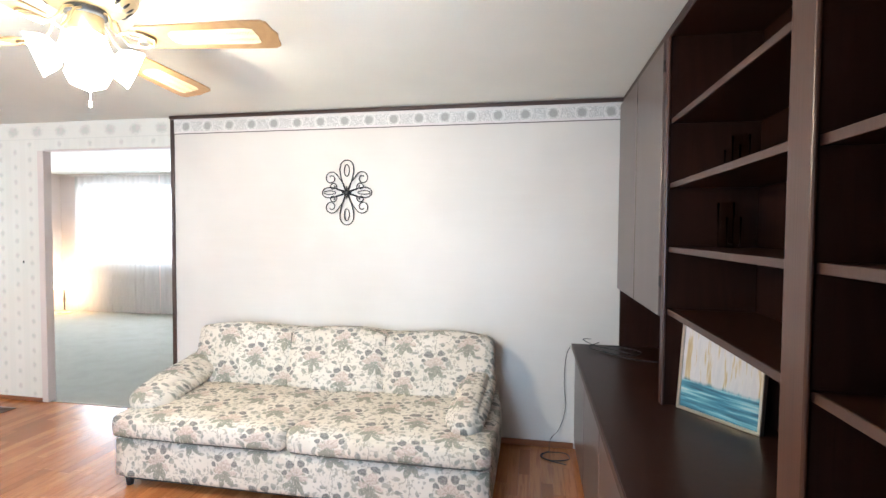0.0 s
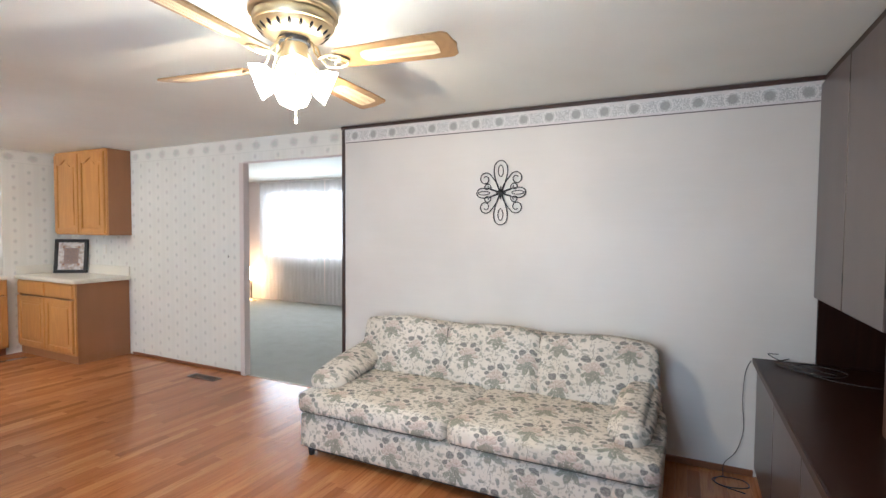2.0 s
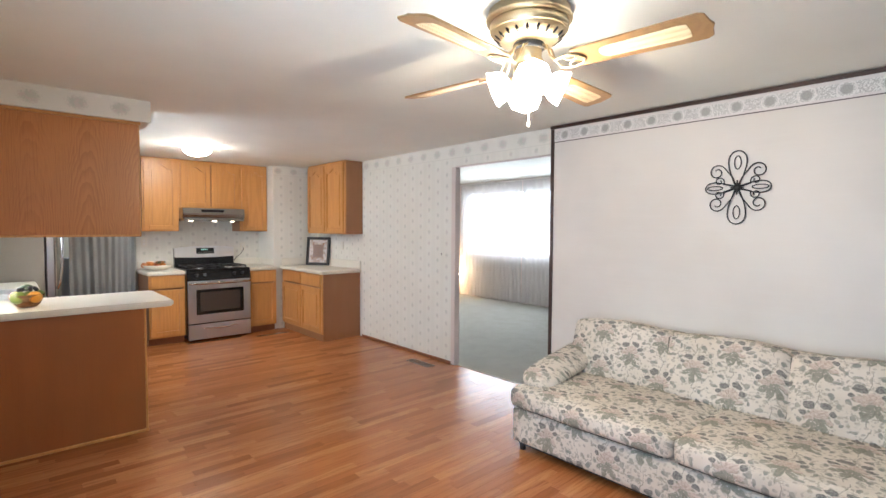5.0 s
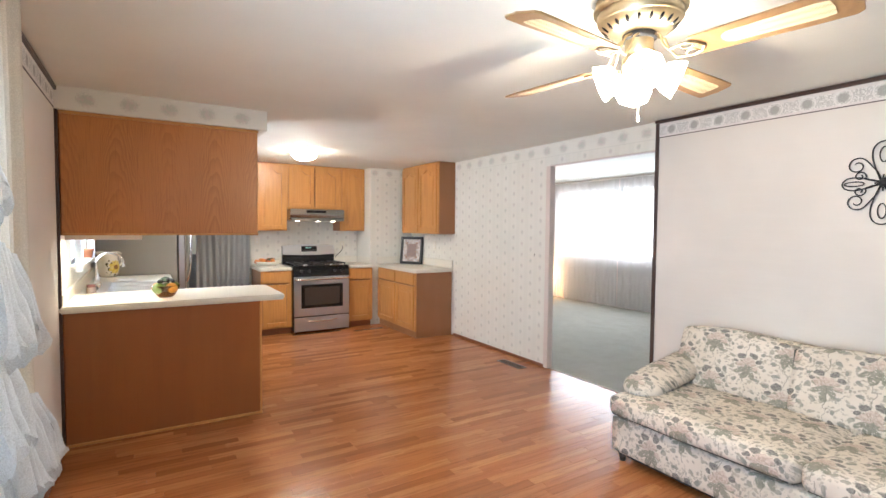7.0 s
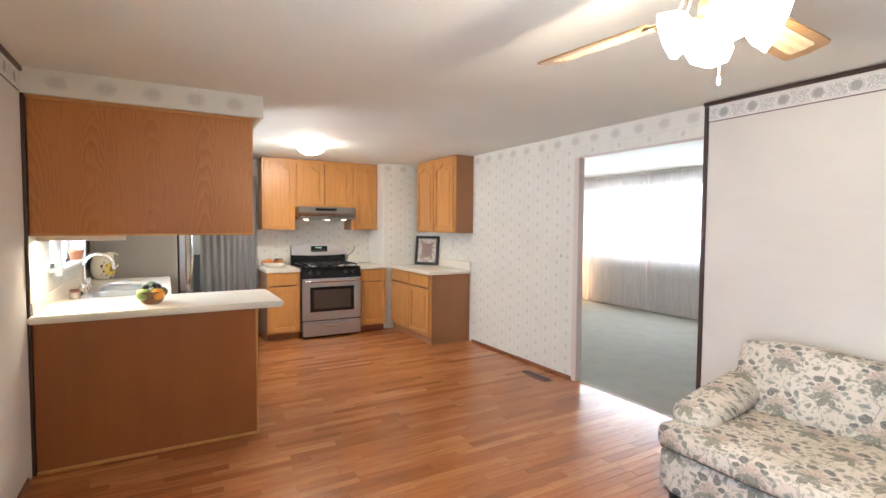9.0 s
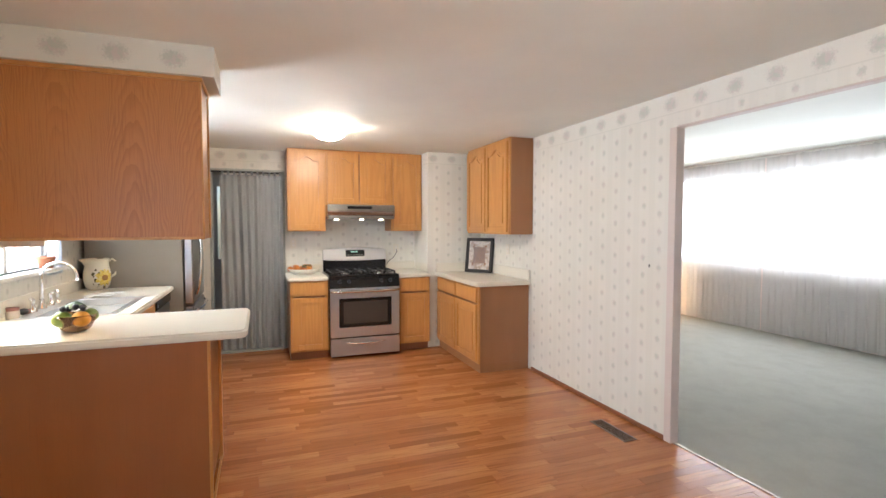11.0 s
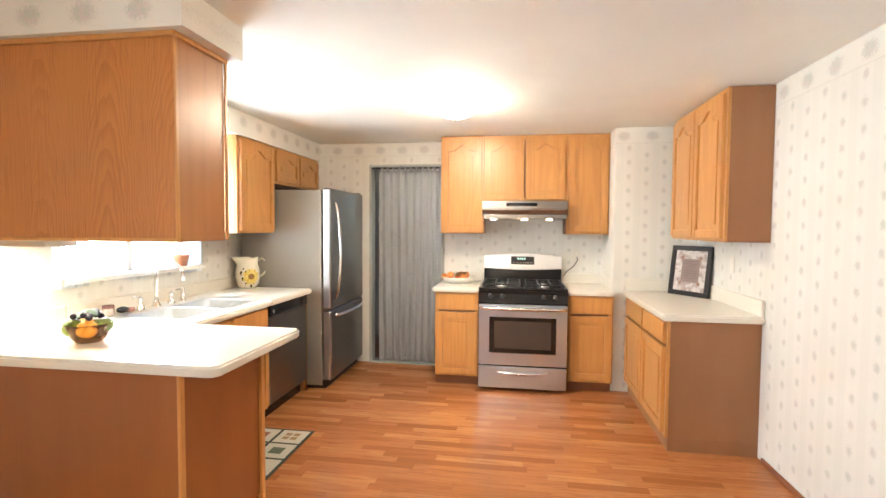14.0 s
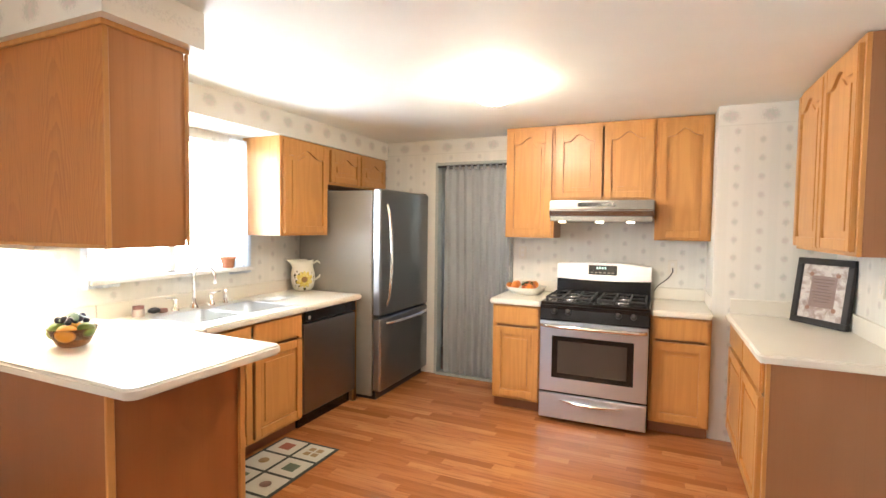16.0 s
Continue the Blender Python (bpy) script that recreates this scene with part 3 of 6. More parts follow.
structure("front_room_wall_far", [((LR_WEST, LR_FAR, 0), (FW[0], LR_FAR + 0.14, LR_CEIL)), ((FW[1], LR_FAR, 0), (LR_EAST, LR_FAR + 0.14, LR_CEIL)),
                                  ((FW[0], LR_FAR, 0), (FW[1], LR_FAR + 0.14, FW[2])), ((FW[0], LR_FAR, FW[3]), (FW[1], LR_FAR + 0.14, LR_CEIL))], M_PINK)
# small utility room behind the doorway curtain
structure("utility_room", [((-8.9, 0.0, 0), (-8.8, 1.9, 1.0)), ((-8.9, 0.0, 2.0), (-8.8, 1.9, CEIL)), ((-8.9, 0.0, 1.0), (-8.8, 0.45, 2.0)), ((-8.9, 1.45, 1.0), (-8.8, 1.9, 2.0)), ((-8.8, 0.0, 0), (WEST - 0.1, 0.1, CEIL)), ((-8.8, 1.8, 0), (WEST - 0.1, 1.9, CEIL))], M_WHITE)
structure("backdrop_kitchen", [((KW[0] - 4.5, S0 - 1.0, 0.0), (KW[1] + 1.2, S0 - 0.98, 3.6))], M_OUTSIDE)
structure("backdrop_patio", [((PW[0] - 1.2, S0 - 1.0, -0.6), (PW[1] + 1.2, S0 - 0.98, 3.2))], M_OUTSIDE_SHADE)
structure("backdrop_front", [((FW[0] - 1.2, LR_FAR + 1.2, 0.1), (FW[1] + 1.2, LR_FAR + 1.22, 3.4))], M_OUTSIDE_FRONT)
structure("baseboard", [((-5.70, NORTH - 0.014, 0), (OPEN_L - 0.062, NORTH, 0.032)), ((OPEN_R + 0.03, SOFA_WALL - 0.014, 0), (0.365, SOFA_WALL, 0.04)),
                        ((-4.00, S1, 0), (PW[0], S1 + 0.014, 0.05))], M_BASE, "narrow brown base shoe", 0.004)
structure("door_1_jamb", [((OPEN_L - 0.060, NORTH - 0.012, 0), (OPEN_L, NORTH + NT + 0.008, OPEN_TOP + 0.004)), ((OPEN_L, NORTH - 0.004, OPEN_TOP), (OPEN_R, NORTH + NT + 0.004, OPEN_TOP + 0.012))], M_JAMB, "pinkish white painted opening jamb", 0.003)
structure("threshold", [((OPEN_L, NORTH + 0.012, -0.01), (OPEN_R, NORTH + 0.032, 0.006))], metal("dull_threshold_metal", (0.42, 0.38, 0.33), 0.45), "thin metal carpet threshold", 0.003)
structure("soffit_peninsula", [((-4.505, S1, 2.185), (-4.105, 0.806, CEIL))], M_SOFFIT_Y, "papered soffit over the peninsula cabinet")
structure("soffit_south", [((WEST, S1, 2.15), (-4.506, -0.082, CEIL))], M_SOFFIT_X, "papered soffit over the sink wall")
structure("wall_pier", [((WEST, 2.866, 0), (-6.936, NORTH, CEIL))], M_PAPER_Y, "papered boxed-in pier")

# ---- cabinets ----
FACE_PX = Matrix(((0, 1, 0, 0), (1, 0, 0, 0), (0, 0, 1, 0), (0, 0, 0, 1)))    # (u, n, v) -> x = n, y = u
FACE_PY = Matrix.Identity(4)                                                    # x = u, y = n
FACE_NY = Matrix.Diagonal((1, -1, 1, 1))                                        # x = u, y = -n


def cabinet_door(parent, m, u0, u1, v0, v1, n, arched=False, knob=None):
    """Framed oak door with a raised panel; the arched ones have a cathedral top rail. m lays (u, n, v) into the world."""
    w, h, b = u1 - u0, v1 - v0, min(0.055, (u1 - u0) * 0.22)
    bm = bmesh.new()
    prism(bm, [(u0, v0), (u1, v0), (u1, v1), (u0, v1)], n, n + 0.007, m, 0.002)
    for a, c in ((u0, u0 + b), (u1 - b, u1)):
        prism(bm, [(a, v0), (c, v0), (c, v1), (a, v1)], n + 0.002, n + 0.024, m, 0.004, 2)
    prism(bm, [(u0 + b, v0), (u1 - b, v0), (u1 - b, v0 + b), (u0 + b, v0 + b)], n + 0.002, n + 0.023, m, 0.003)
    rise = min(0.055, h * 0.16) if arched else 0.0
    steps = 14

    def crown(f):
        s = abs(2 * f - 1)
        return rise * (0.5 + 0.5 * math.cos(math.pi * min(1.0, s / 0.72)))
    a0, a1 = u0 + b, u1 - b
    low = v1 - b - rise
    curve = [(a0 + (a1 - a0) * i / steps, low + crown(i / steps)) for i in range(steps + 1)]
    prism(bm, [(a1, v1), (a0, v1)] + curve, n + 0.002, n + 0.023, m)
    door = part("door", bm, M_OAK, parent)
    bm = bmesh.new()
    g = 0.010
    inner = [(a0 + g + (a1 - a0 - 2 * g) * i / steps, low - g + crown(i / steps)) for i in range(steps, -1, -1)]
    prism(bm, [(a0 + g, v0 + b + g), (a1 - g, v0 + b + g)] + inner, n + 0.002, n + 0.011, m)
    g = 0.036
    if a1 - a0 > 0.09:
        inner = [(a0 + g + (a1 - a0 - 2 * g) * i / steps, low - g + crown(i / steps)) for i in range(steps, -1, -1)]
        prism(bm, [(a0 + g, v0 + b + g), (a1 - g, v0 + b + g)] + inner, n + 0.006, n + 0.019, m)
    part("panel", bm, M_OAK, door)
    return door


def drawer_front(parent, m, u0, u1, v0, v1, n, mat):
    bm = bmesh.new()
    prism(bm, [(u0, v0), (u1, v0), (u1, v1), (u0, v1)], n, n + 0.02, m, 0.006, 2)
    return part("drawer_front", bm, mat, parent)


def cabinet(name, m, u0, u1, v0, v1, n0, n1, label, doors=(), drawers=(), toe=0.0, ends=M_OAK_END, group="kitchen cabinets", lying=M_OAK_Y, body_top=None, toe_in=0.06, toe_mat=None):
    """A cabinet box between n0 (back) and n1 (face); doors: (u0, u1, v0, v1, arched)."""
    c = m @ Vector(((u0 + u1) / 2, (n0 + n1) / 2, v0))
    ob = thing(name, c, label, "cabinet", group)
    bm = bmesh.new()
    bt = body_top or v1
    prism(bm, [(u0, v0 + toe), (u1, v0 + toe), (u1, bt), (u0, bt)], n0, n1 - 0.018, m, 0.002)
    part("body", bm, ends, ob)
    bm = bmesh.new()
    s = 0.035
    for a, b_, lo, hi in ((u0, u0 + s, v0 + toe, v1), (u1 - s, u1, v0 + toe, v1), (u0 + s, u1 - s, v0 + toe, v0 + toe + s), (u0 + s, u1 - s, v1 - s, v1)):
        prism(bm, [(a, lo), (b_, lo), (b_, hi), (a, hi)], n1 - 0.018, n1, m, 0.0015)
    part("face_frame", bm, M_OAK, ob)
    if toe:
        bm = bmesh.new()
        prism(bm, [(u0 + 0.002, v0), (u1 - 0.002, v0), (u1 - 0.002, v0 + toe), (u0 + 0.002, v0 + toe)], n0, n1 - toe_in, m)
        part("toe_kick", bm, toe_mat or M_BASE, ob)
    for d in doors:
        cabinet_door(ob, m, *d[:4], n1, d[4])
    for d in drawers:
        drawer_front(ob, m, *d, n1, lying)
    return ob


# west wall, round the stove
X_UP, X_LOW = -7.155, -6.855
cabinet("wall_cabinet", FACE_PX, 1.29, 1.705, 1.395, 2.325, WEST, X_UP, "honey oak wall cabinet beside the range hood", [(1.31, 1.685, 1.415, 2.29, True)])
cabinet("wall_cabinet", FACE_PX, 1.706, 2.476, 1.70, 2.325, WEST, X_UP, "short honey oak wall cabinet over the range hood", [(1.725, 2.083, 1.72, 2.29, True), (2.099, 2.458, 1.72, 2.29, True)])
cabinet("wall_cabinet", FACE_PX, 2.477, 2.862, 1.395, 2.325, WEST, X_UP, "honey oak wall cabinet beside the papered pier", [(2.499, 2.843, 1.415, 2.29, True)])
cabinet("base_cabinet", FACE_PX, 1.29, 1.688, 0, 0.862, WEST, X_LOW, "honey oak base cabinet with one drawer", [(1.31, 1.672, 0.115, 0.68, False)], [(1.31, 1.672, 0.70, 0.85)], 0.09)
cabinet("base_cabinet", FACE_PX, 2.476, 2.864, 0, 0.862, WEST, X_LOW, "honey oak base cabinet with one drawer beside the range", [(2.495, 2.848, 0.115, 0.68, False)], [(2.495, 2.848, 0.70, 0.85)], 0.09)
# north wall corner
cabinet("wall_cabinet", FACE_NY, -6.72, -5.70, 1.372, 2.325, -NORTH, -3.295, "honey oak double wall cabinet", [(-6.70, -6.22, 1.392, 2.29, True), (-6.20, -5.72, 1.392, 2.29, True)])
cabinet("base_cabinet", FACE_NY, -6.932, -5.765, 0, 0.865, -NORTH, -2.998, "honey oak base cabinet with two drawers", [(-6.91, -6.345, 0.115, 0.68, False), (-6.325, -5.79, 0.115, 0.68, False)],
        [(-6.91, -6.345, 0.70, 0.845), (-6.325, -5.79, 0.70, 0.845)], 0.09, lying=M_OAK_X, toe_in=0.018, toe_mat=M_OAK_END)
# south wall
cabinet("wall_cabinet", FACE_PY, -6.5, -5.93, 1.395, 2.158, SOUTH, -0.105, "honey oak wall cabinet beside the sink window", [(-6.475, -5.955, 1.415, 2.125, True)], ends=M_OAK)
cabinet("wall_cabinet", FACE_PY, -7.46, -6.501, 1.83, 2.158, SOUTH, -0.105, "short honey oak cabinet over the refrigerator", [(-7.435, -6.995, 1.85, 2.125, True), (-6.975, -6.525, 1.85, 2.125, True)])
cabinet("base_cabinet", FACE_PY, -5.81, -4.747, 0, 0.862, SOUTH, 0.20, "honey oak sink base cabinet", [(-5.79, -5.345, 0.115, 0.68, False), (-5.325, -4.875, 0.115, 0.68, False)],
        [(-5.79, -5.345, 0.70, 0.85), (-5.325, -4.875, 0.70, 0.85)], 0.09, lying=M_OAK_X, body_top=0.70)
cabinet("base_cabinet_end", FACE_PY, -6.49, -6.46, 0, 0.862, SOUTH, 0.20, "narrow oak end panel beside the dishwasher")
# peninsula
ob = thing("wall_cabinet", (-4.32, 0.13, 1.39), "oak peninsula cabinet with a plain grained back, hung from the soffit", "cabinet", "kitchen cabinets")
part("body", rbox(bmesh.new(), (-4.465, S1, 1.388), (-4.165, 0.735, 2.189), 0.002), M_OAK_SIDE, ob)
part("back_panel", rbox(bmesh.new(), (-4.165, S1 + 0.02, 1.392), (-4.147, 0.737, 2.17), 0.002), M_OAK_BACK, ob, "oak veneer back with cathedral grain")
bm = bmesh.new()
rbox(bm, (-4.147, S1 + 0.02, 2.165), (-4.135, 0.745, 2.189), 0.003)
rbox(bm, (-4.48, 0.737, 2.165), (-4.135, 0.749, 2.189), 0.003)
rbox(bm, (-4.147, S1 + 0.02, 1.388), (-4.14, 0.742, 1.402), 0.002)
rbox(bm, (-4.48, 0.735, 1.388), (-4.465, 0.745, 2.165), 0.003)
rbox(bm, (-4.165, 0.735, 1.388), (-4.145, 0.743, 2.165), 0.003)
part("trim", bm, M_OAK_Y, ob)
for a, b in ((-0.44, -0.05), (-0.03, 0.34), (0.36, 0.72)):
    bm = bmesh.new()
    rbox(bm, (-4.484, a, 1.41), (-4.466, b, 2.15), 0.004)
    part("door", bm, M_OAK, ob)
ob = thing("base_cabinet", (-4.3, 0.12, 0), "reddish oak peninsula base with a plain back", "cabinet", "kitchen cabinets")
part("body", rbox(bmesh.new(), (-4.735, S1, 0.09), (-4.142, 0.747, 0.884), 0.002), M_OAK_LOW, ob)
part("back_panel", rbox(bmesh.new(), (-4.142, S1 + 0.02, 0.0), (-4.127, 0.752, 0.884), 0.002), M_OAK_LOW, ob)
bm = bmesh.new()
rbox(bm, (-4.127, S1 + 0.02, 0), (-4.115, 0.762, 0.02), 0.004)
rbox(bm, (-4.735, 0.748, 0), (-4.122, 0.760, 0.02), 0.004)
rbox(bm, (-4.152, 0.744, 0.0), (-4.121, 0.758, 0.884), 0.003)
rbox(bm, (-4.745, 0.737, 0.0), (-4.715, 0.764, 0.884), 0.003)
part("trim", bm, M_OAK, ob)
part("toe_kick", rbox(bmesh.new(), (-4.69, S1, 0), (-4.15, 0.72, 0.09)), M_BASE, ob)


def worktop(name, pts, holes, label, splash=(), z=0.862):
    """A cream laminate top with a rounded nose; splash: boxes of the upstand."""
    ob = thing(name, (pts[0][0], pts[0][1], z), label, "countertop")
    bm = bmesh.new()
    flat = Matrix(((1, 0, 0, 0), (0, 0, 1, 0), (0, 1, 0, 0), (0, 0, 0, 1)))   # (u, n, v) -> (x, y, z) = (u, v, n)
    for p in [pts] + list(holes):
        prism(bm, p, z, z + 0.043, flat, 0.010, 3)
    part("top", bm, M_COUNTER, ob)
    if splash:
        bm = bmesh.new()
        for lo, hi in splash:
            rbox(bm, lo, hi, 0.006, 2)
        part("backsplash", bm, M_COUNTER, ob)
    return ob


def rounded(x0, x1, y0, y1, corners, r=0.05):
    """A rectangle, the corners named by (sx, sy) rounded."""
    pts = []
    for sx, sy in ((0, 0), (1, 0), (1, 1), (0, 1)):
        cx, cy = (x1 if sx else x0), (y1 if sy else y0)
        if (sx, sy) in corners:
            ox, oy = cx + (-r if sx else r), cy + (-r if sy else r)
            a0 = {(0, 0): 180, (1, 0): 270, (1, 1): 0, (0, 1): 90}[(sx, sy)]
            pts += [(ox + r * math.cos(radians(a0 + i * 15)), oy + r * math.sin(radians(a0 + i * 15))) for i in range(7)]
        else:
            pts.append((cx, cy))
    return pts


SX0, SX1, SY0, SY1 = -5.805, -4.965, -0.36, 0.14      # sink cut-out
worktop("countertop_peninsula", rounded(-4.82, -4.088, S1 + 0.003, 0.935, {(1, 1), (0, 1)}, 0.05), [], "cream laminate peninsula countertop with rounded corners",
        [((-4.81, S1 + 0.002, 0.924), (-4.15, S1 + 0.022, 1.0))], 0.884)
worktop("countertop_sink", rounded(-6.515, SX0, S1 + 0.003, 0.245, {(0, 1)}, 0.02), [rounded(SX1, -4.822, S1 + 0.003, 0.245, set()), rounded(SX0, SX1, S1 + 0.003, SY0, set()), rounded(SX0, SX1, SY1, 0.245, set())],
        "cream laminate countertop round the sink", [((-6.515, S1 + 0.002, 0.902), (-4.812, S1 + 0.022, 1.0))])
worktop("countertop_range_left", rounded(WEST + 0.003, -6.815, 1.265, 1.688, {(1, 0)}, 0.03), [], "cream laminate countertop beside the range", [((WEST + 0.002, 1.285, 0.905), (WEST + 0.022, 1.688, 1.0))])
worktop("countertop_range_right", rounded(WEST + 0.003, -6.815, 2.478, 2.866, set()), [], "cream laminate countertop between range and pier", [((WEST + 0.002, 2.478, 0.905), (WEST + 0.022, 2.866, 1.0)), ((WEST + 0.022, 2.86, 0.905), (-6.945, 2.866, 1.0))])
worktop("countertop_corner", rounded(-6.935, -5.715, 2.955, NORTH - 0.003, {(1, 0)}, 0.03), [], "cream laminate corner countertop", [((-6.933, NORTH - 0.022, 0.905), (-5.735, NORTH - 0.002, 1.01)), ((-6.933, 2.975, 0.905), (-6.913, NORTH - 0.022, 1.01))])


# ---- kitchen things ----
def gas_range():
    y0, y1, xf = 1.692, 2.474, -6.755
    ym = (y0 + y1) / 2
    ob = thing("gas_range", (-7.105, ym, 0), "stainless steel gas range with black cooktop", "stove")
    part("body", rbox(bmesh.new(), (WEST + 0.02, y0, 0.04), (xf - 0.03, y1, 0.895), 0.003), M_BLACK, ob)
    d = part("oven_door", rbox(bmesh.new(), (xf - 0.03, y0 + 0.006, 0.235), (xf, y1 - 0.006, 0.775), 0.008, 2), M_STEEL, ob, "stainless steel oven door")
    part("window", rbox(bmesh.new(), (xf - 0.002, y0 + 0.10, 0.345), (xf + 0.003, y1 - 0.10, 0.665), 0.003), M_BLACKGLASS, d, "black glass oven window")
    part("inner_window", rbox(bmesh.new(), (xf + 0.002, y0 + 0.145, 0.385), (xf + 0.0045, y1 - 0.145, 0.63), 0.001), Mat("dim_oven_inside", (0.055, 0.042, 0.035), 0.12).m, d)
    bm = bmesh.new()
    n = 14
    tube(bm, [(xf + 0.045 * math.sin(math.pi * min(1, max(0, i / n)) ) ** 0.35 + 0.006, y0 + 0.02 + (y1 - y0 - 0.04) * i / n, 0.742) for i in range(n + 1)], 0.015, 10)
    part("handle", bm, M_CHROME, d, "bright bar handle")
    d = part("drawer", rbox(bmesh.new(), (xf - 0.03, y0 + 0.006, 0.03), (xf, y1 - 0.006, 0.222), 0.008, 2), M_STEEL, ob, "stainless steel storage drawer")
    bm = bmesh.new()
    tube(bm, [(xf + 0.004 + 0.018 * math.sin(math.pi * i / 12), y0 + 0.17 + (y1 - y0 - 0.34) * i / 12, 0.176 - 0.012 * math.sin(math.pi * i / 12)) for i in range(13)], [0.004 + 0.009 * math.sin(math.pi * i / 12) for i in range(13)], 8)
    part("handle", bm, M_CHROME, d)
    bm = bmesh.new()
    prism(bm, [(xf + 0.0, 0.785), (xf - 0.005, 0.80), (xf - 0.045, 0.90), (xf - 0.10, 0.90), (xf - 0.10, 0.785)], y0 + 0.003, y1 - 0.003, Matrix.Identity(4), 0.004)
    part("control_panel", bm, M_BLACK, ob, "sloping black control panel")
    for f in (0.14, 0.27, 0.73, 0.86):
        bm = bmesh.new()
        tilt = Matrix.Translation((xf - 0.022, y0 + (y1 - y0) * f, 0.846)) @ Matrix.Rotation(radians(68), 4, 'Y')
        lathe(bm, [(0, 0.032), (0.016, 0.032), (0.019, 0.026), (0.022, 0.0), (0.0, 0.0)], None, 16, tilt)
        part("knob", bm, M_IRON, ob)
    part("cooktop", rbox(bmesh.new(), (WEST + 0.09, y0, 0.895), (xf - 0.035, y1, 0.918), 0.008, 2), M_BLACK, ob, "black enamel cooktop")
    for cy in (y0 + 0.20, y1 - 0.20):
        bm = bmesh.new()
        for gx in (-7.285, -7.055, -6.855):
            rbox(bm, (gx - 0.006, cy - 0.165, 0.936), (gx + 0.006, cy + 0.165, 0.950), 0.003)
        for gy in (-0.165, -0.055, 0.055, 0.165):
            rbox(bm, (-7.295, cy + gy - 0.006, 0.936), (-6.84, cy + gy + 0.006, 0.950), 0.003)
        for gx in (-7.29, -6.845):
            for gy in (-0.16, 0.16):
                rbox(bm, (gx - 0.008, cy + gy - 0.008, 0.916), (gx + 0.008, cy + gy + 0.008, 0.938), 0.002)
        part("grate", bm, M_IRON, ob, "black iron pan grate")
        for gx in (-7.175, -6.955):
            bm = bmesh.new()
            lathe(bm, [(0.048, 0.918), (0.048, 0.926), (0.034, 0.930), (0.034, 0.938), (0.0, 0.940)], (gx, cy, 0), 20)
            part("burner", bm, M_CHROME, ob, "silver burner with black cap")
    bm = bmesh.new()
    xb = WEST + 0.09
    n = 12
    outline = [(y0 + 0.01, 0.90), (y1 - 0.01, 0.90)] + [(y1 - 0.01 - (y1 - y0 - 0.02) * i / n, 1.165 + 0.022 * math.sin(math.pi * i / n)) for i in range(n + 1)]
    prism(bm, outline, WEST + 0.02, xb, FACE_PX, 0.004)
    for v in bm.verts:
        v.co.x -= 0.16 * max(0.0, v.co.z - 1.045)
    part("backguard", bm, M_BLACK, ob, "black lower backguard")
    outline = [(y0 + 0.008, 1.045)] + [(y0 + 0.008 + (y1 - y0 - 0.016) * i / n, 1.045 - 0.012 * math.sin(math.pi * i / n)) for i in range(1, n)] + [(y1 - 0.008, 1.045)] + \
        [(y1 - 0.008 - (y1 - y0 - 0.016) * i / n, 1.17 + 0.022 * math.sin(math.pi * i / n)) for i in range(n + 1)]
    def tilted(b):
        for v in b.verts:
            v.co.x -= 0.16 * (v.co.z - 1.045)
        return b
    p = part("backguard_panel", tilted(prism(bmesh.new(), outline, xb - 0.02, xb + 0.012, FACE_PX, 0.004)), M_STEEL_B, ob, "stainless steel backguard panel")
    part("display", tilted(rbox(bmesh.new(), (xb + 0.010, ym - 0.115, 1.085), (xb + 0.016, ym + 0.115, 1.165), 0.003)), M_BLACK, p, "black clock display")
    bm = bmesh.new()
    for k in range(4):
        rbox(bm, (xb + 0.016, ym - 0.05 + k * 0.022, 1.135), (xb + 0.0175, ym - 0.038 + k * 0.022, 1.152))
    part("digits", tilted(bm), glow("clock_digits", (0.45, 0.8, 0.7), 0.6), p)
    bm = bmesh.new()
    for k in range(6):
        rbox(bm, (xb + 0.016, ym - 0.095 + k * 0.034, 1.10), (xb + 0.017, ym - 0.075 + k * 0.034, 1.108))
    part("buttons", tilted(bm), M_FRIDGE_SIDE, p)
    for a in (y0 + 0.05, y1 - 0.05):
        for b in (-7.355, -6.855):
            part("foot", lathe(bmesh.new(), [(0.0, 0.0), (0.018, 0.0), (0.018, 0.045), (0.0, 0.045)], (b, a, 0), 12), M_IRON, ob)


def range_hood():
    y0, y1 = 1.706, 2.474
    ob = thing("range_hood", (-7.215, 2.09, 1.53), "stainless under-cabinet range hood with its lamps on", "range hood")
    bm = bmesh.new()
    prism(bm, [(WEST + 0.005, 1.698), (-6.97, 1.698), (-6.96, 1.62), (-6.975, 1.555), (WEST + 0.005, 1.555)], y0, y1, Matrix.Identity(4), 0.006, 2)
    part("shell", bm, M_HOOD, ob)
    part("vent_slot", rbox(bmesh.new(), (-6.971, y0 + 0.22, 1.648), (-6.959, y1 - 0.27, 1.680), 0.003), M_BLACK, ob, "black slotted control strip")
    bm = bmesh.new()
    prism(bm, [(-6.985, 1.555), (-6.955, 1.575), (-6.95, 1.535), (-7.355, 1.525), (-7.355, 1.555)], y0 + 0.01, y1 - 0.01, Matrix.Identity(4), 0.003)
    part("lip", bm, M_HOOD, ob)
    for a in (y0 + 0.10, (y0 + y1) / 2, y1 - 0.16):
        bm = bmesh.new()
        lathe(bm, [(0.0, 0.016), (0.024, 0.011), (0.030, 0.0), (0.0, -0.002)], (-6.99, a, 1.524), 16)
        part("lamp", bm, glow("hood_lamp", (1.0, 0.82, 0.58), 9.0), ob, "small lit hood lamp")


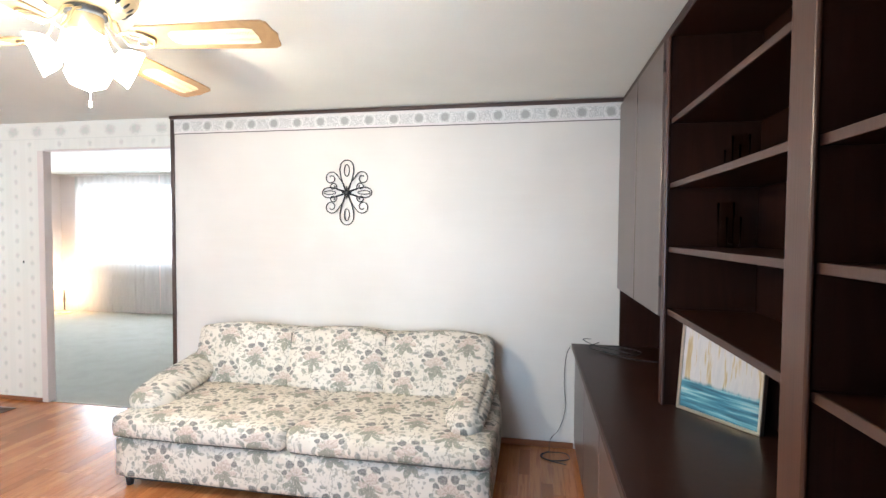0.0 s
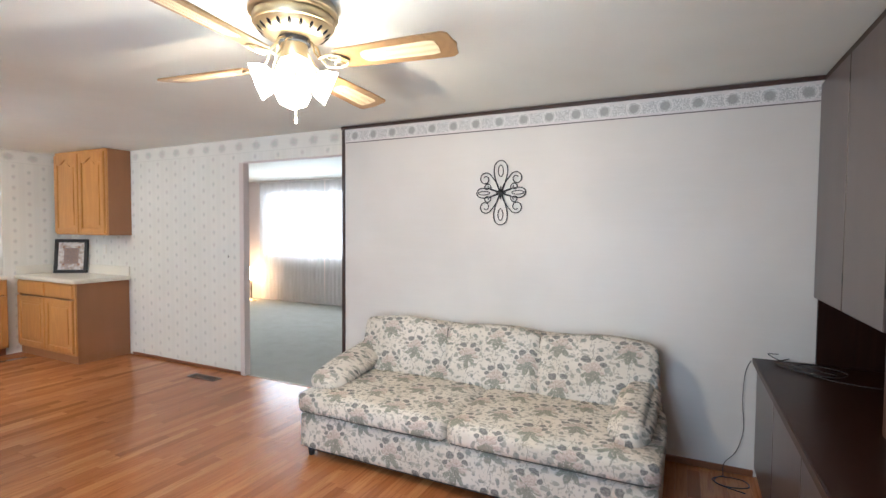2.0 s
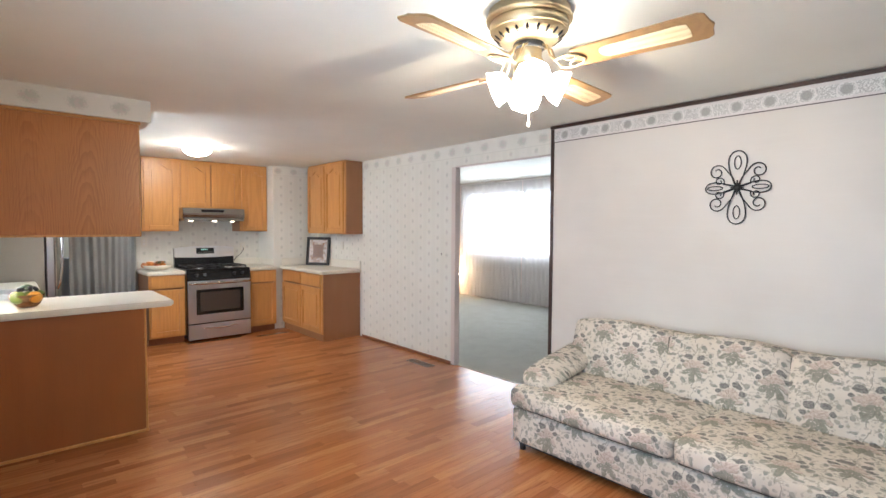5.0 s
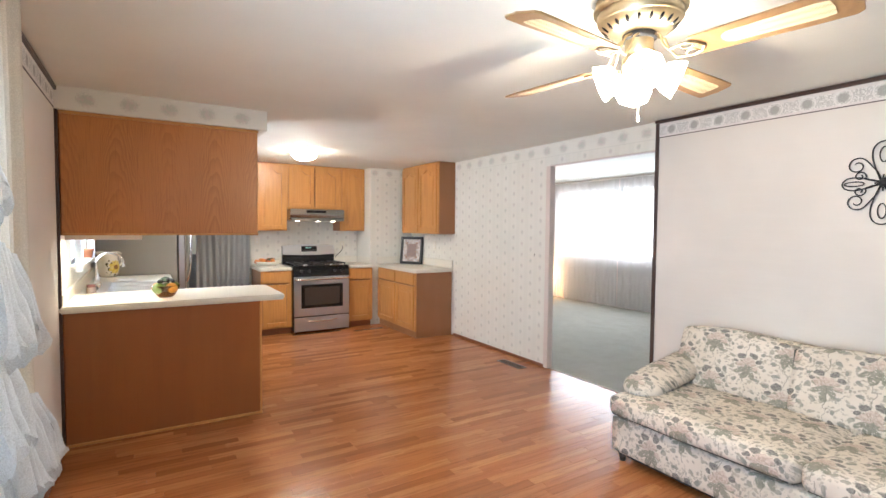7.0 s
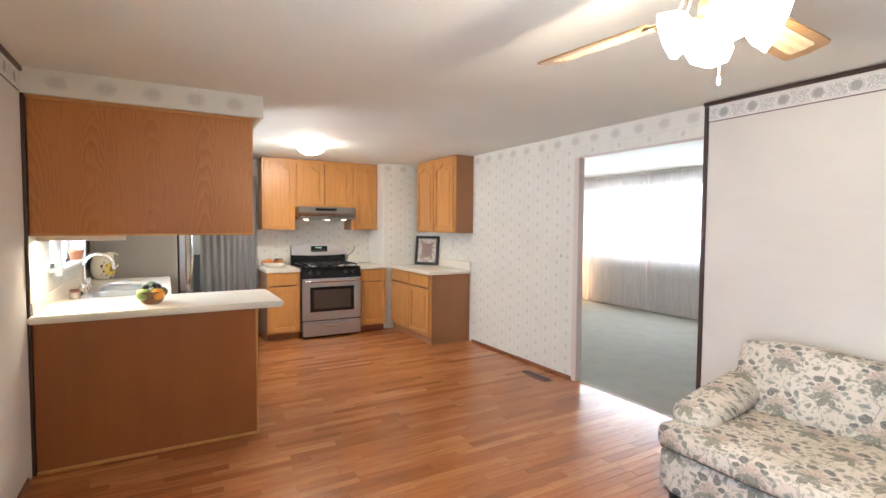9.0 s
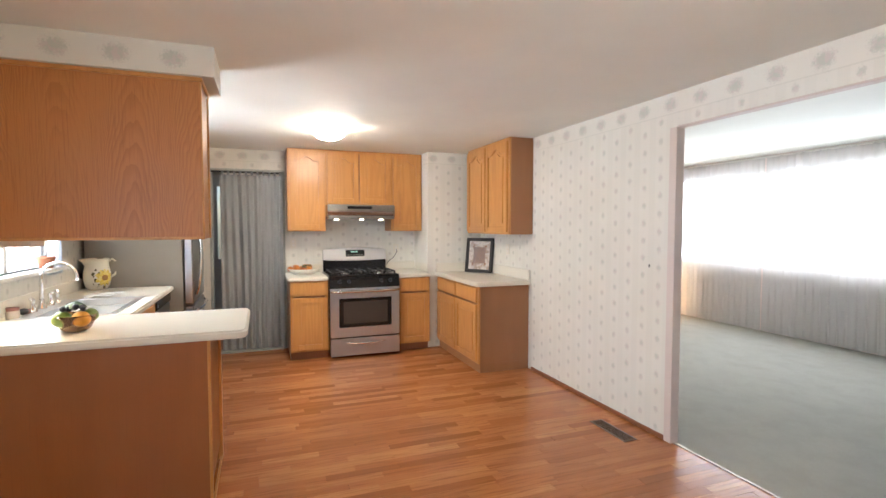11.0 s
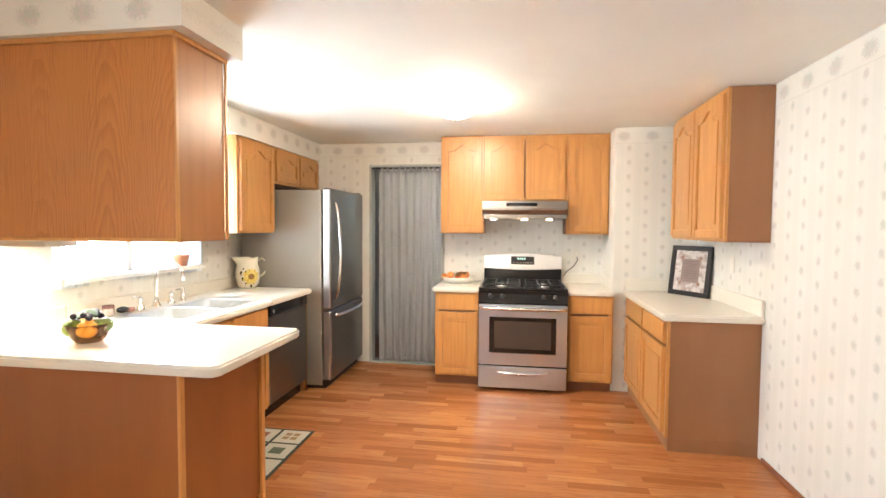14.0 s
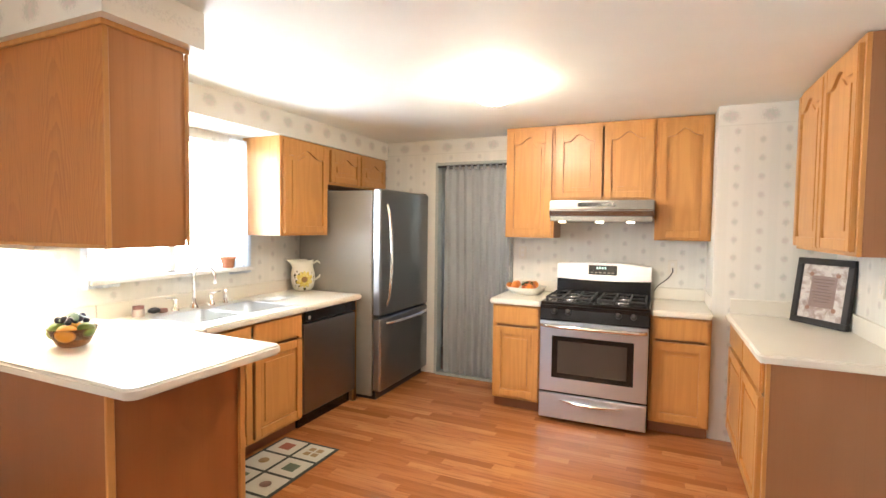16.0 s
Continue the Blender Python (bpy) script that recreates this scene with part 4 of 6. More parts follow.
def refrigerator():
    x0, x1, yb, yd, yf = -7.45, -6.545, SOUTH + 0.03, 0.33, 0.405
    ob = thing("refrigerator", (-6.995, 0, 0), "stainless bottom-freezer refrigerator with grey sides", "refrigerator")
    part("body", rbox(bmesh.new(), (x0, yb, 0.03), (x1, yd - 0.012, 1.775), 0.006, 2), M_FRIDGE_SIDE, ob, "grey painted cabinet body")
    d = part("door", rbox(bmesh.new(), (x0, yd, 0.715), (x1, yf, 1.79), 0.018, 3), M_STEEL_D, ob, "brushed steel upper door")
    bm = bmesh.new()
    n = 16
    pts = [(x1 - 0.075, yf + 0.012 + 0.05 * math.sin(math.pi * i / n) ** 0.6, 0.80 + 0.86 * i / n) for i in range(n + 1)]
    tube(bm, pts, 0.014, 10)
    part("handle", bm, M_CHROME, d, "curved bright vertical handle")
    # Added paler strip paints the light caught by the door's side edge.
    part("lit_edge_strip", rbox(bmesh.new(), (x1 - 0.004, yd + 0.006, 0.73), (x1 + 0.003, yf - 0.012, 1.775), 0.002), M_STEEL, d)
    d = part("freezer_drawer", rbox(bmesh.new(), (x0, yd, 0.075), (x1, yf, 0.70), 0.018, 3), M_STEEL_D, ob, "brushed steel freezer drawer")
    bm = bmesh.new()
    tube(bm, [(x0 + 0.07 + (x1 - x0 - 0.14) * i / n, yf + 0.010 + 0.045 * math.sin(math.pi * i / n) ** 0.5, 0.655) for i in range(n + 1)], 0.014, 10)
    part("handle", bm, M_CHROME, d, "bright horizontal handle")
    # Same painted light along the drawer's side edge.
    part("lit_edge_strip", rbox(bmesh.new(), (x1 - 0.004, yd + 0.006, 0.09), (x1 + 0.003, yf - 0.012, 0.69), 0.002), M_STEEL, d)
    part("grille", rbox(bmesh.new(), (x0 + 0.02, yb, 0.0), (x1 - 0.02, yd + 0.02, 0.07), 0.004), M_IRON, ob)
    part("hinge_cover", rbox(bmesh.new(), (x0 + 0.01, yd - 0.05, 1.776), (x0 + 0.09, yf - 0.02, 1.80), 0.006), M_IRON, ob)


def dishwasher():
    x0, x1, yf = -6.457, -5.813, 0.215
    ob = thing("dishwasher", (-6.135, 0.0, 0), "dark stainless built-in dishwasher", "dishwasher")
    part("body", rbox(bmesh.new(), (x0, SOUTH + 0.03, 0.10), (x1, yf - 0.035, 0.868)), M_IRON, ob)
    d = part("door", rbox(bmesh.new(), (x0 + 0.004, yf - 0.03, 0.11), (x1 - 0.004, yf, 0.765), 0.006, 2), M_STEEL_D, ob, "dark brushed steel door")
    p = part("control_panel", rbox(bmesh.new(), (x0 + 0.004, yf - 0.03, 0.775), (x1 - 0.004, yf + 0.012, 0.866), 0.012, 3), M_BLACK, ob, "glossy black control panel")
    part("badge", rbox(bmesh.new(), (x1 - 0.06, yf + 0.011, 0.80), (x1 - 0.035, yf + 0.014, 0.825), 0.002), M_STEEL, p)
    part("pull_slot", rbox(bmesh.new(), (x0 + 0.15, yf + 0.002, 0.781), (x1 - 0.15, yf + 0.014, 0.789), 0.003), M_IRON, p)
    part("kick_plate", rbox(bmesh.new(), (x0 + 0.004, yf - 0.10, 0.0), (x1 - 0.004, yf - 0.06, 0.10)), M_BLACK, ob)


def sink():
    ob = thing("kitchen_sink", (-5.385, -0.11, 0.73), "stainless steel double bowl drop-in sink", "sink")
    bm = bmesh.new()
    x0, x1, y0, y1 = SX0 - 0.012, SX1 + 0.012, SY0 - 0.012, SY1 + 0.012
    xm = (x0 + x1) / 2
    bowls = ((x0 + 0.05, xm - 0.02, y0 + 0.10, y1 - 0.04), (xm + 0.02, x1 - 0.05, y0 + 0.10, y1 - 0.04))
    zt = 0.909
    for lo, hi in (((x0, y0), (x1, y0 + 0.10)), ((x0, y1 - 0.04), (x1, y1)), ((x0, y0 + 0.10), (x0 + 0.05, y1 - 0.04)), ((x1 - 0.05, y0 + 0.10), (x1, y1 - 0.04)), ((xm - 0.02, y0 + 0.10), (xm + 0.02, y1 - 0.04))):
        rbox(bm, (*lo, zt - 0.006), (*hi, zt), 0.001)
    part("rim", bm, M_SINK, ob)
    for a, b, c, d in bowls:
        t = bmesh.new()
        bmesh.ops.create_cube(t, size=1, matrix=Matrix.LocRotScale(((a + b) / 2, (c + d) / 2, zt - 0.087), None, (b - a, d - c, 0.17)))
        top = [f for f in t.faces if f.normal.z > 0.9]
        bmesh.ops.delete(t, geom=top, context='FACES')
        bmesh.ops.bevel(t, geom=[e for e in t.edges if not e.is_boundary], offset=0.05, segments=6, profile=0.5, affect='EDGES')
        bmesh.ops.reverse_faces(t, faces=t.faces[:])
        p = part("bowl", t, M_SINK, ob)
        part("drain", lathe(bmesh.new(), [(0.0, 0.004), (0.035, 0.004), (0.042, 0.0)], ((a + b) / 2, (c + d) / 2, zt - 0.171), 18), M_CHROME, p)
    f = thing("faucet", (-5.385, -0.365, 0.909), "chrome gooseneck faucet with two lever handles", "faucet")
    bm = bmesh.new()
    pts = [(-5.385, -0.365, 0.909), (-5.385, -0.365, 1.11)] + [(-5.385, -0.365 + 0.10 - 0.10 * math.cos(a), 1.11 + 0.10 * math.sin(a)) for a in [math.pi * i / 12 for i in range(1, 12)]] + [(-5.385, -0.165, 1.085)]
    tube(bm, pts, 0.011, 10)
    lathe(bm, [(0.03, 0.0), (0.026, 0.012), (0.016, 0.03), (0.013, 0.06)], (-5.385, -0.365, 0.909), 16)
    part("spout", bm, M_CHROME, f)
    for dx in (-0.14, 0.14):
        bm = bmesh.new()
        lathe(bm, [(0.026, 0.0), (0.022, 0.02), (0.013, 0.03), (0.013, 0.065), (0.018, 0.075), (0.0, 0.085)], (-5.385 + dx, -0.365, 0.909), 16)
        tube(bm, [(-5.385 + dx, -0.365, 0.99), (-5.385 + dx * 1.5, -0.355, 1.0)], [0.008, 0.005], 8)
        part("handle", bm, M_CHROME, f)
    bm = bmesh.new()
    lathe(bm, [(0.022, 0.0), (0.018, 0.015), (0.012, 0.03), (0.016, 0.05), (0.014, 0.09), (0.0, 0.10)], (-5.645, -0.365, 0.909), 14)
    part("sprayer", bm, M_CHROME, f)


gas_range(), range_hood(), refrigerator(), dishwasher(), sink()


# ---- lights seen ----
def dome_light():
    ob = thing("ceiling_light", (-5.885, 1.59, CEIL), "lit flush glass dome ceiling light", "ceiling light")
    part("base", lathe(bmesh.new(), [(0.0, 0.0), (0.13, 0.0), (0.135, -0.02), (0.12, -0.028), (0.0, -0.028)], (-5.885, 1.59, CEIL), 32), M_BRASS, ob)
    prof = [(0.145 * math.cos(a), -0.03 - 0.085 * math.sin(a)) for a in [math.pi / 2 * i / 8 for i in range(9)]]
    part("shade", lathe(bmesh.new(), prof, (-5.885, 1.59, CEIL), 32), M_DOME, ob, "glowing white glass dome")
    part("finial", lathe(bmesh.new(), [(0.0, -0.118), (0.008, -0.115), (0.010, -0.125), (0.0, -0.135)], (-5.885, 1.59, CEIL), 12), M_BRASS, ob)


FX, FY = -1.418, 1.607


def ceiling_fan():
    ob = thing("ceiling_fan", (FX, FY, CEIL), "brass ceiling fan with four cane-inset blades and lit glass shades", "ceiling fan")
    at = (FX, FY, CEIL)
    part("canopy", lathe(bmesh.new(), [(0.0, 0.0), (0.156, 0.0), (0.162, -0.006), (0.162, -0.030), (0.170, -0.034), (0.170, -0.046), (0.160, -0.050), (0.0, -0.050)], at, 40), M_BRASS, ob)
    part("band", lathe(bmesh.new(), [(0.0, -0.049), (0.152, -0.049), (0.155, -0.056), (0.155, -0.082), (0.150, -0.088), (0.0, -0.088)], at, 40), M_BRASS, ob)
    bm = lathe(bmesh.new(), [(0.149, -0.086), (0.146, -0.094), (0.108, -0.126), (0.070, -0.131), (0.0, -0.131)], at, 40)
    p = part("motor_housing", bm, M_BRASS, ob, "", True)
    for i in range(20):
        a = 2 * math.pi * i / 20
        c, s = math.cos(a), math.sin(a)
        bm = bmesh.new()
        t = bmesh.new()
        bmesh.ops.create_uvsphere(t, u_segments=8, v_segments=6, radius=1)
        m = Matrix.Translation((FX + 0.1265 * c, FY + 0.1265 * s, CEIL - 0.1105)) @ Matrix.Rotation(a, 4, 'Z') @ Matrix.Rotation(radians(140), 4, 'Y') @ Matrix.Diagonal((0.017, 0.007, 0.004, 1))
        join(bm, t, m)
        part("vent_hole", bm, M_BLACK, p)
    part("hub", lathe(bmesh.new(), [(0.058, -0.129), (0.062, -0.133), (0.062, -0.152), (0.045, -0.157), (0.0, -0.157)], at, 32), M_IRON, ob, "dark rotating hub")
    part("light_fitter", lathe(bmesh.new(), [(0.052, -0.153), (0.052, -0.205), (0.046, -0.213), (0.060, -0.221), (0.060, -0.262), (0.03, -0.276), (0.0, -0.276)], at, 28), M_BRASS, ob)
    wood = oak("fan_blade_wood", (0, 90, 0), (0.34, 0.20, 0.085), (0.17, 0.085, 0.03), 0.4)
    k = Mat("cane_webbing", (0.70, 0.58, 0.36), 0.6)
    v = k.coords((1, 1, 1), (0, 0, 45))
    holes = k.voronoi(v, 140, 'F1', 0.0)
    k.color(k.mix(k.smooth(holes.outputs["Distance"], 0.25, 0.45), (0.42, 0.30, 0.14), (0.76, 0.64, 0.42)))
    cane = k.m
    for i, ang in enumerate((6, 96, 186, 276)):
        pitch = Matrix.Translation((FX, FY, CEIL - 0.228)) @ Matrix.Rotation(radians(ang), 4, 'Z') @ Matrix.Rotation(radians(-12), 4, 'X')
        lay = pitch @ Matrix(((1, 0, 0, 0), (0, 0, 1, 0), (0, 1, 0, 0), (0, 0, 0, 1)))
        w0, w1 = 0.054, 0.074
        out = [(0.205, -w0), (0.215, -w0 - 0.006), (0.55, -w1), (0.638, -w1), (0.657, -w1 + 0.012), (0.664, -0.022), (0.672, 0.0), (0.664, 0.022), (0.657, w1 - 0.012), (0.638, w1), (0.55, w1), (0.215, w0 + 0.006), (0.205, w0)]
        b = part("blade", prism(bmesh.new(), out, -0.004, 0.004, lay, 0.002), wood, ob, "wooden blade with cane inset")
        ins = [(0.30, 0.0), (0.305, -0.022), (0.325, -0.035), (0.57, -0.042), (0.598, -0.036), (0.603, 0.0), (0.598, 0.036), (0.57, 0.042), (0.325, 0.035), (0.305, 0.022)]
        part("cane_inset", prism(bmesh.new(), ins, -0.0058, 0.0058, lay), cane, b, "woven cane inset")
        bm = bmesh.new()
        for s in (-1, 1):
            tube(bm, [pitch @ Vector(q) for q in ((0.055, 0.012 * s, 0.086), (0.085, 0.018 * s, 0.070), (0.105, 0.022 * s, 0.025), (0.135, 0.030 * s, -0.009), (0.185, 0.045 * s, -0.009), (0.225, 0.030 * s, -0.008), (0.245, 0.0, -0.008))], 0.0042, 8)
            tube(bm, [pitch @ Vector((0.195 + 0.022 * math.cos(a), s * 0.026 + 0.02 * math.sin(a), -0.009)) for a in [2 * math.pi * j / 10 for j in range(10)]], 0.0028, 6, True)
        part("blade_iron", bm, M_BRASS, ob, "scrolled brass blade bracket")
    for j in range(4):
        a = radians(45 + 90 * j)
        m = Matrix.Translation((FX + 0.064 * math.cos(a), FY + 0.064 * math.sin(a), CEIL - 0.278)) @ Matrix.Rotation(a, 4, 'Z') @ Matrix.Rotation(radians(112), 4, 'Y')
        bm = lathe(bmesh.new(), [(0.019, 0.0), (0.021, 0.035), (0.0, 0.04)], None, 16, m)
        part("lamp_arm", bm, M_BRASS, ob)
        t = bmesh.new()
        seg = 24
        prof = [(0.022, 0.012), (0.046, 0.024), (0.059, 0.046), (0.064, 0.068), (0.070, 0.084)]
        rings = []
        for q, (r, z) in enumerate(prof):
            rings.append([t.verts.new(((r + (0.003 * math.cos(8 * 2 * math.pi * n / seg) if q == 4 else 0)) * math.cos(2 * math.pi * n / seg),
                                       (r + (0.003 * math.cos(8 * 2 * math.pi * n / seg) if q == 4 else 0)) * math.sin(2 * math.pi * n / seg), z)) for n in range(seg)])
        for r0, r1 in zip(rings, rings[1:]):
            for n in range(seg):
                t.faces.new((r0[n], r0[(n + 1) % seg], r1[(n + 1) % seg], r1[n]))
        bmesh.ops.transform(t, matrix=m, verts=t.verts[:])
        part("shade", t, M_SHADE, ob, "glowing tulip glass shade", True)
    bm = bmesh.new()
    tube(bm, [(FX - 0.02, FY + 0.03, CEIL - 0.25), (FX - 0.02, FY + 0.03, CEIL - 0.43)], 0.0011, 6)
    lathe(bm, [(0.0, 0.0), (0.004, -0.004), (0.005, -0.024), (0.0, -0.028)], (FX - 0.02, FY + 0.03, CEIL - 0.425), 10)
    part("pull_chain", bm, M_WHITE, ob)


dome_light(), ceiling_fan()
ob = thing("under_cabinet_light", (-4.37, -0.25, 1.36), "lit white strip light under the peninsula cabinet", "light")
bm = rbox(bmesh.new(), (-4.46, -0.46, 1.367), (-4.30, -0.02, 1.388), 0.003)
for lo, hi in (((-4.46, -0.46), (-4.448, -0.02)), ((-4.312, -0.46), (-4.30, -0.02)), ((-4.448, -0.46), (-4.312, -0.448)), ((-4.448, -0.032), (-4.312, -0.02))):
    rbox(bm, (*lo, 1.354), (*hi, 1.370), 0.002)
part("housing", bm, M_WHITE, ob)
part("diffuser", rbox(bmesh.new(), (-4.445, -0.445, 1.363), (-4.315, -0.035, 1.366), 0.0005), glow("lit_diffuser", (1.0, 0.90, 0.66), STRIP_GLOW), ob, "glowing diffuser")


# ---- sofa ----
def cushion(bm, lo, hi, puff=0.02, r=0.05, cuts=6, m=None, waves=0.0):
    """A stuffed box: rounded edges, bulging faces, slightly uneven."""
    t = bmesh.new()
    size = [b - a for a, b in zip(lo, hi)]
    mid = Vector([(a + b) / 2 for a, b in zip(lo, hi)])
    bmesh.ops.create_cube(t, size=1.0)
    bmesh.ops.subdivide_edges(t, edges=t.edges[:], cuts=cuts, use_grid_fill=True)
    for v in t.verts:
        p = Vector([c * 2 for c in v.co])
        q = Vector([math.copysign(1 - (1 - abs(c)) ** 1.6, c) for c in p])
        o = Vector([q[i] * size[i] / 2 for i in range(3)])
        core = Vector([max(-size[i] / 2 + r, min(size[i] / 2 - r, o[i])) for i in range(3)])
        d = o - core
        if d.length > 1e-6:
            o = core + d.normalized() * min(r, d.length)
        for i in range(3):
            j, k = (i + 1) % 3, (i + 2) % 3
            if abs(abs(p[i]) - 1) < 1e-3:
                o[i] += math.copysign(puff * (1 - p[j] ** 2) * (1 - p[k] ** 2), p[i])
        v.co = o + mid
        v.co += 0.5 * puff * noise.noise_vector(v.co * 5.0) * 0.5
    if m is not None:
        bmesh.ops.transform(t, matrix=m, verts=t.verts[:])
    for f in t.faces:
        f.smooth = True
    join(bm, t)
    return bm


def sofa():
    x0, x1, yf, yb = -2.24, -0.10, 2.49, 3.46
    ob = thing("sofa", ((x0 + x1) / 2, 3.0, 0), "cream floral three-back two-seat sofa with low padded arms", "sofa")
    bm = cushion(bmesh.new(), (x0 + 0.01, yf + 0.015, 0.055), (x1 - 0.01, yb, 0.282), 0.006, 0.022, 10)
    part("base", bm, M_FLORAL, ob, "floral upholstered front rail")
    # Added black sheet: the contact shadow under the sofa, made as a solid.
    part("underside_shade", rbox(bmesh.new(), (x0 + 0.04, yf + 0.05, 0.035), (x1 - 0.04, yb - 0.03, 0.056), 0.004), M_IRON, ob, "black sheet standing in for the shade under the sofa")
    xm = -1.185
    for a, b in ((x0 + 0.004, xm - 0.010), (xm + 0.010, x1 - 0.012)):
        bm = cushion(bmesh.new(), (a, yf - 0.008, 0.290), (b, 3.24, 0.418), 0.020, 0.036, 16)
        c = part("seat_cushion", bm, M_FLORAL, ob, "plump floral seat cushion")
        for z in (0.302, 0.404):
            bm = bmesh.new()
            tube(bm, [(a + 0.03 + (b - a - 0.06) * i / 12, yf - 0.002 - 0.009 * math.sin(math.pi * i / 12), z) for i in range(13)], 0.0042, 6)
            # The lower cord is dark to paint the shade over the front rail.
            part("piping", bm, M_FLORAL if z > 0.35 else M_PIPING, c)
    lean = Matrix.Translation((0, 3.2, 0.42)) @ Matrix.Rotation(radians(-13), 4, 'X') @ Matrix.Translation((0, -3.2, -0.42))

    def crest(bm):
        for v in bm.verts:
            v.co.z += 0.012 * math.cos(6 * math.pi * (v.co.x - x0) / (x1 - x0) + math.pi) * max(0.0, min(1.0, (v.co.z - 0.6) / 0.15))
        return bm
    xs = (x0 + 0.035, -1.513, -0.853, x1 - 0.055)
    for i in range(3):
        part("back_cushion", crest(cushion(bmesh.new(), (xs[i] + 0.005, 3.115, 0.39), (xs[i + 1] - 0.005, 3.30, 0.79), 0.018, 0.030, 14, lean)), M_FLORAL, ob, "floral back cushion")
    # Dark cords stand for both piping and shadow between the back cushions.
    for e in xs[1:3]:
        bm = tube(bmesh.new(), [lean @ Vector((e, 3.138, 0.43 + 0.033 * i)) for i in range(11)], 0.005, 6)
        part("piping", bm, M_PIPING, ob)
    bm = crest(cushion(bmesh.new(), (x0 + 0.04, 3.26, 0.10), (x1 - 0.075, 3.43, 0.768), 0.012, 0.04, 14, Matrix.Translation((0, 3.36, 0.1)) @ Matrix.Rotation(radians(-6), 4, 'X') @ Matrix.Translation((0, -3.36, -0.1))))
    part("back_frame", bm, M_FLORAL, ob, "floral back with a wavy crest")
    for a, b, z0, z1, tilt, swing in ((x0 - 0.060, x0 + 0.160, 0.452, 0.596, 6.5, 5), (x1 - 0.225, x1 - 0.045, 0.446, 0.585, 5, -2)):
        mid = (a + b) / 2
        lay = Matrix.Translation((mid, 3.30, z0)) @ Matrix.Rotation(radians(swing), 4, 'Z') @ Matrix.Rotation(radians(tilt), 4, 'X') @ Matrix.Translation((-mid, -3.30, -z0))
        p = part("arm", cushion(bmesh.new(), (a, 2.60, z0), (b, 3.34, z1), 0.022, 0.072, 10, lay), M_FLORAL, ob, "low rounded padded arm")
        part("arm_base", cushion(bmesh.new(), (a + 0.055, 2.72, 0.36), (b - 0.05, 3.34, z0 + 0.03), 0.004, 0.02, 6), M_FLORAL, p)
        sx = x0 + 0.006 if mid < -1 else x1 - 0.075
        part("side", cushion(bmesh.new(), (sx, 2.62, 0.06), (sx + 0.049, yb - 0.02, 0.40), 0.004, 0.02, 5), M_FLORAL, ob)
    for lx in (x0 + 0.07, x1 - 0.07):
        for ly in (yf + 0.06, yb - 0.10):
            part("leg", lathe(bmesh.new(), [(0.0, 0.0), (0.018, 0.0), (0.026, 0.06), (0.0, 0.06)], (lx, ly, 0), 12), M_IRON, ob)


def wall_art():
    cx, cz, y = -1.238, 1.731, SOFA_WALL - 0.016
    ob = thing("wall_art", (cx, SOFA_WALL, cz), "dark metal scrollwork wall ornament on the pale wall", "wall art")

    def drop(ang, R, w, n=30):
        c, s = math.cos(ang), math.sin(ang)
        pts = []
        for i in range(n + 1):
            a = math.pi * i / n
            u = R * (0.5 - 0.75 * math.cos(2 * a))
            v = w * math.sin(2 * a) * (0.18 + 0.95 * u / R)
            pts.append((cx + u * c - v * s, y, cz + u * s + v * c))
        return pts

    def oval(ang, r, ru, rv, n=22):
        c, s = math.cos(ang), math.sin(ang)
        return [(cx + (r + ru * math.cos(a)) * c - rv * math.sin(a) * s, y, cz + (r + ru * math.cos(a)) * s + rv * math.sin(a) * c) for a in [2 * math.pi * i / n for i in range(n)]]
    for k in range(4):
        ang = math.pi / 2 * (k + 1)
        up = k % 2 == 0
        l = part("loop", tube(bmesh.new(), drop(ang, 0.186 if up else 0.150, 0.060 if up else 0.042), 0.0038, 6), M_IRON, ob)
        part("inner_loop", tube(bmesh.new(), oval(ang, 0.158 if up else 0.130, 0.042 if up else 0.046, 0.019 if up else 0.013), 0.0032, 6, True), M_IRON, l)
    for sx in (-1, 1):
        for sz in (-1, 1):
            bm = bmesh.new()
            for (u0, v0), r0, start, turns in (((0.118, 0.102), 0.050, 150, -1.30), ((0.104, 0.042), 0.030, 215, -1.25)):
                pts = [(cx, y, cz), (cx + sx * u0 * 0.22, y, cz + sz * v0 * 0.62)] if r0 > 0.04 else [(cx, y, cz)]
                for i in range(30):
                    f = i / 29
                    a = radians(start) + turns * 2 * math.pi * f
                    r = r0 * (1 - 0.70 * f)
                    pts.append((cx + sx * (u0 + r * math.cos(a)), y, cz + sz * (v0 + r * math.sin(a))))
                tube(bm, pts, 0.0036, 6)
            part("scroll", bm, M_IRON, ob)
    part("centre", lathe(bmesh.new(), [(0.0, 0.0), (0.022, 0.0), (0.017, 0.010), (0.0, 0.014)], None, 16, Matrix.Translation((cx, y, cz)) @ Matrix.Rotation(radians(90), 4, 'X')), M_IRON, ob)


sofa(), wall_art()


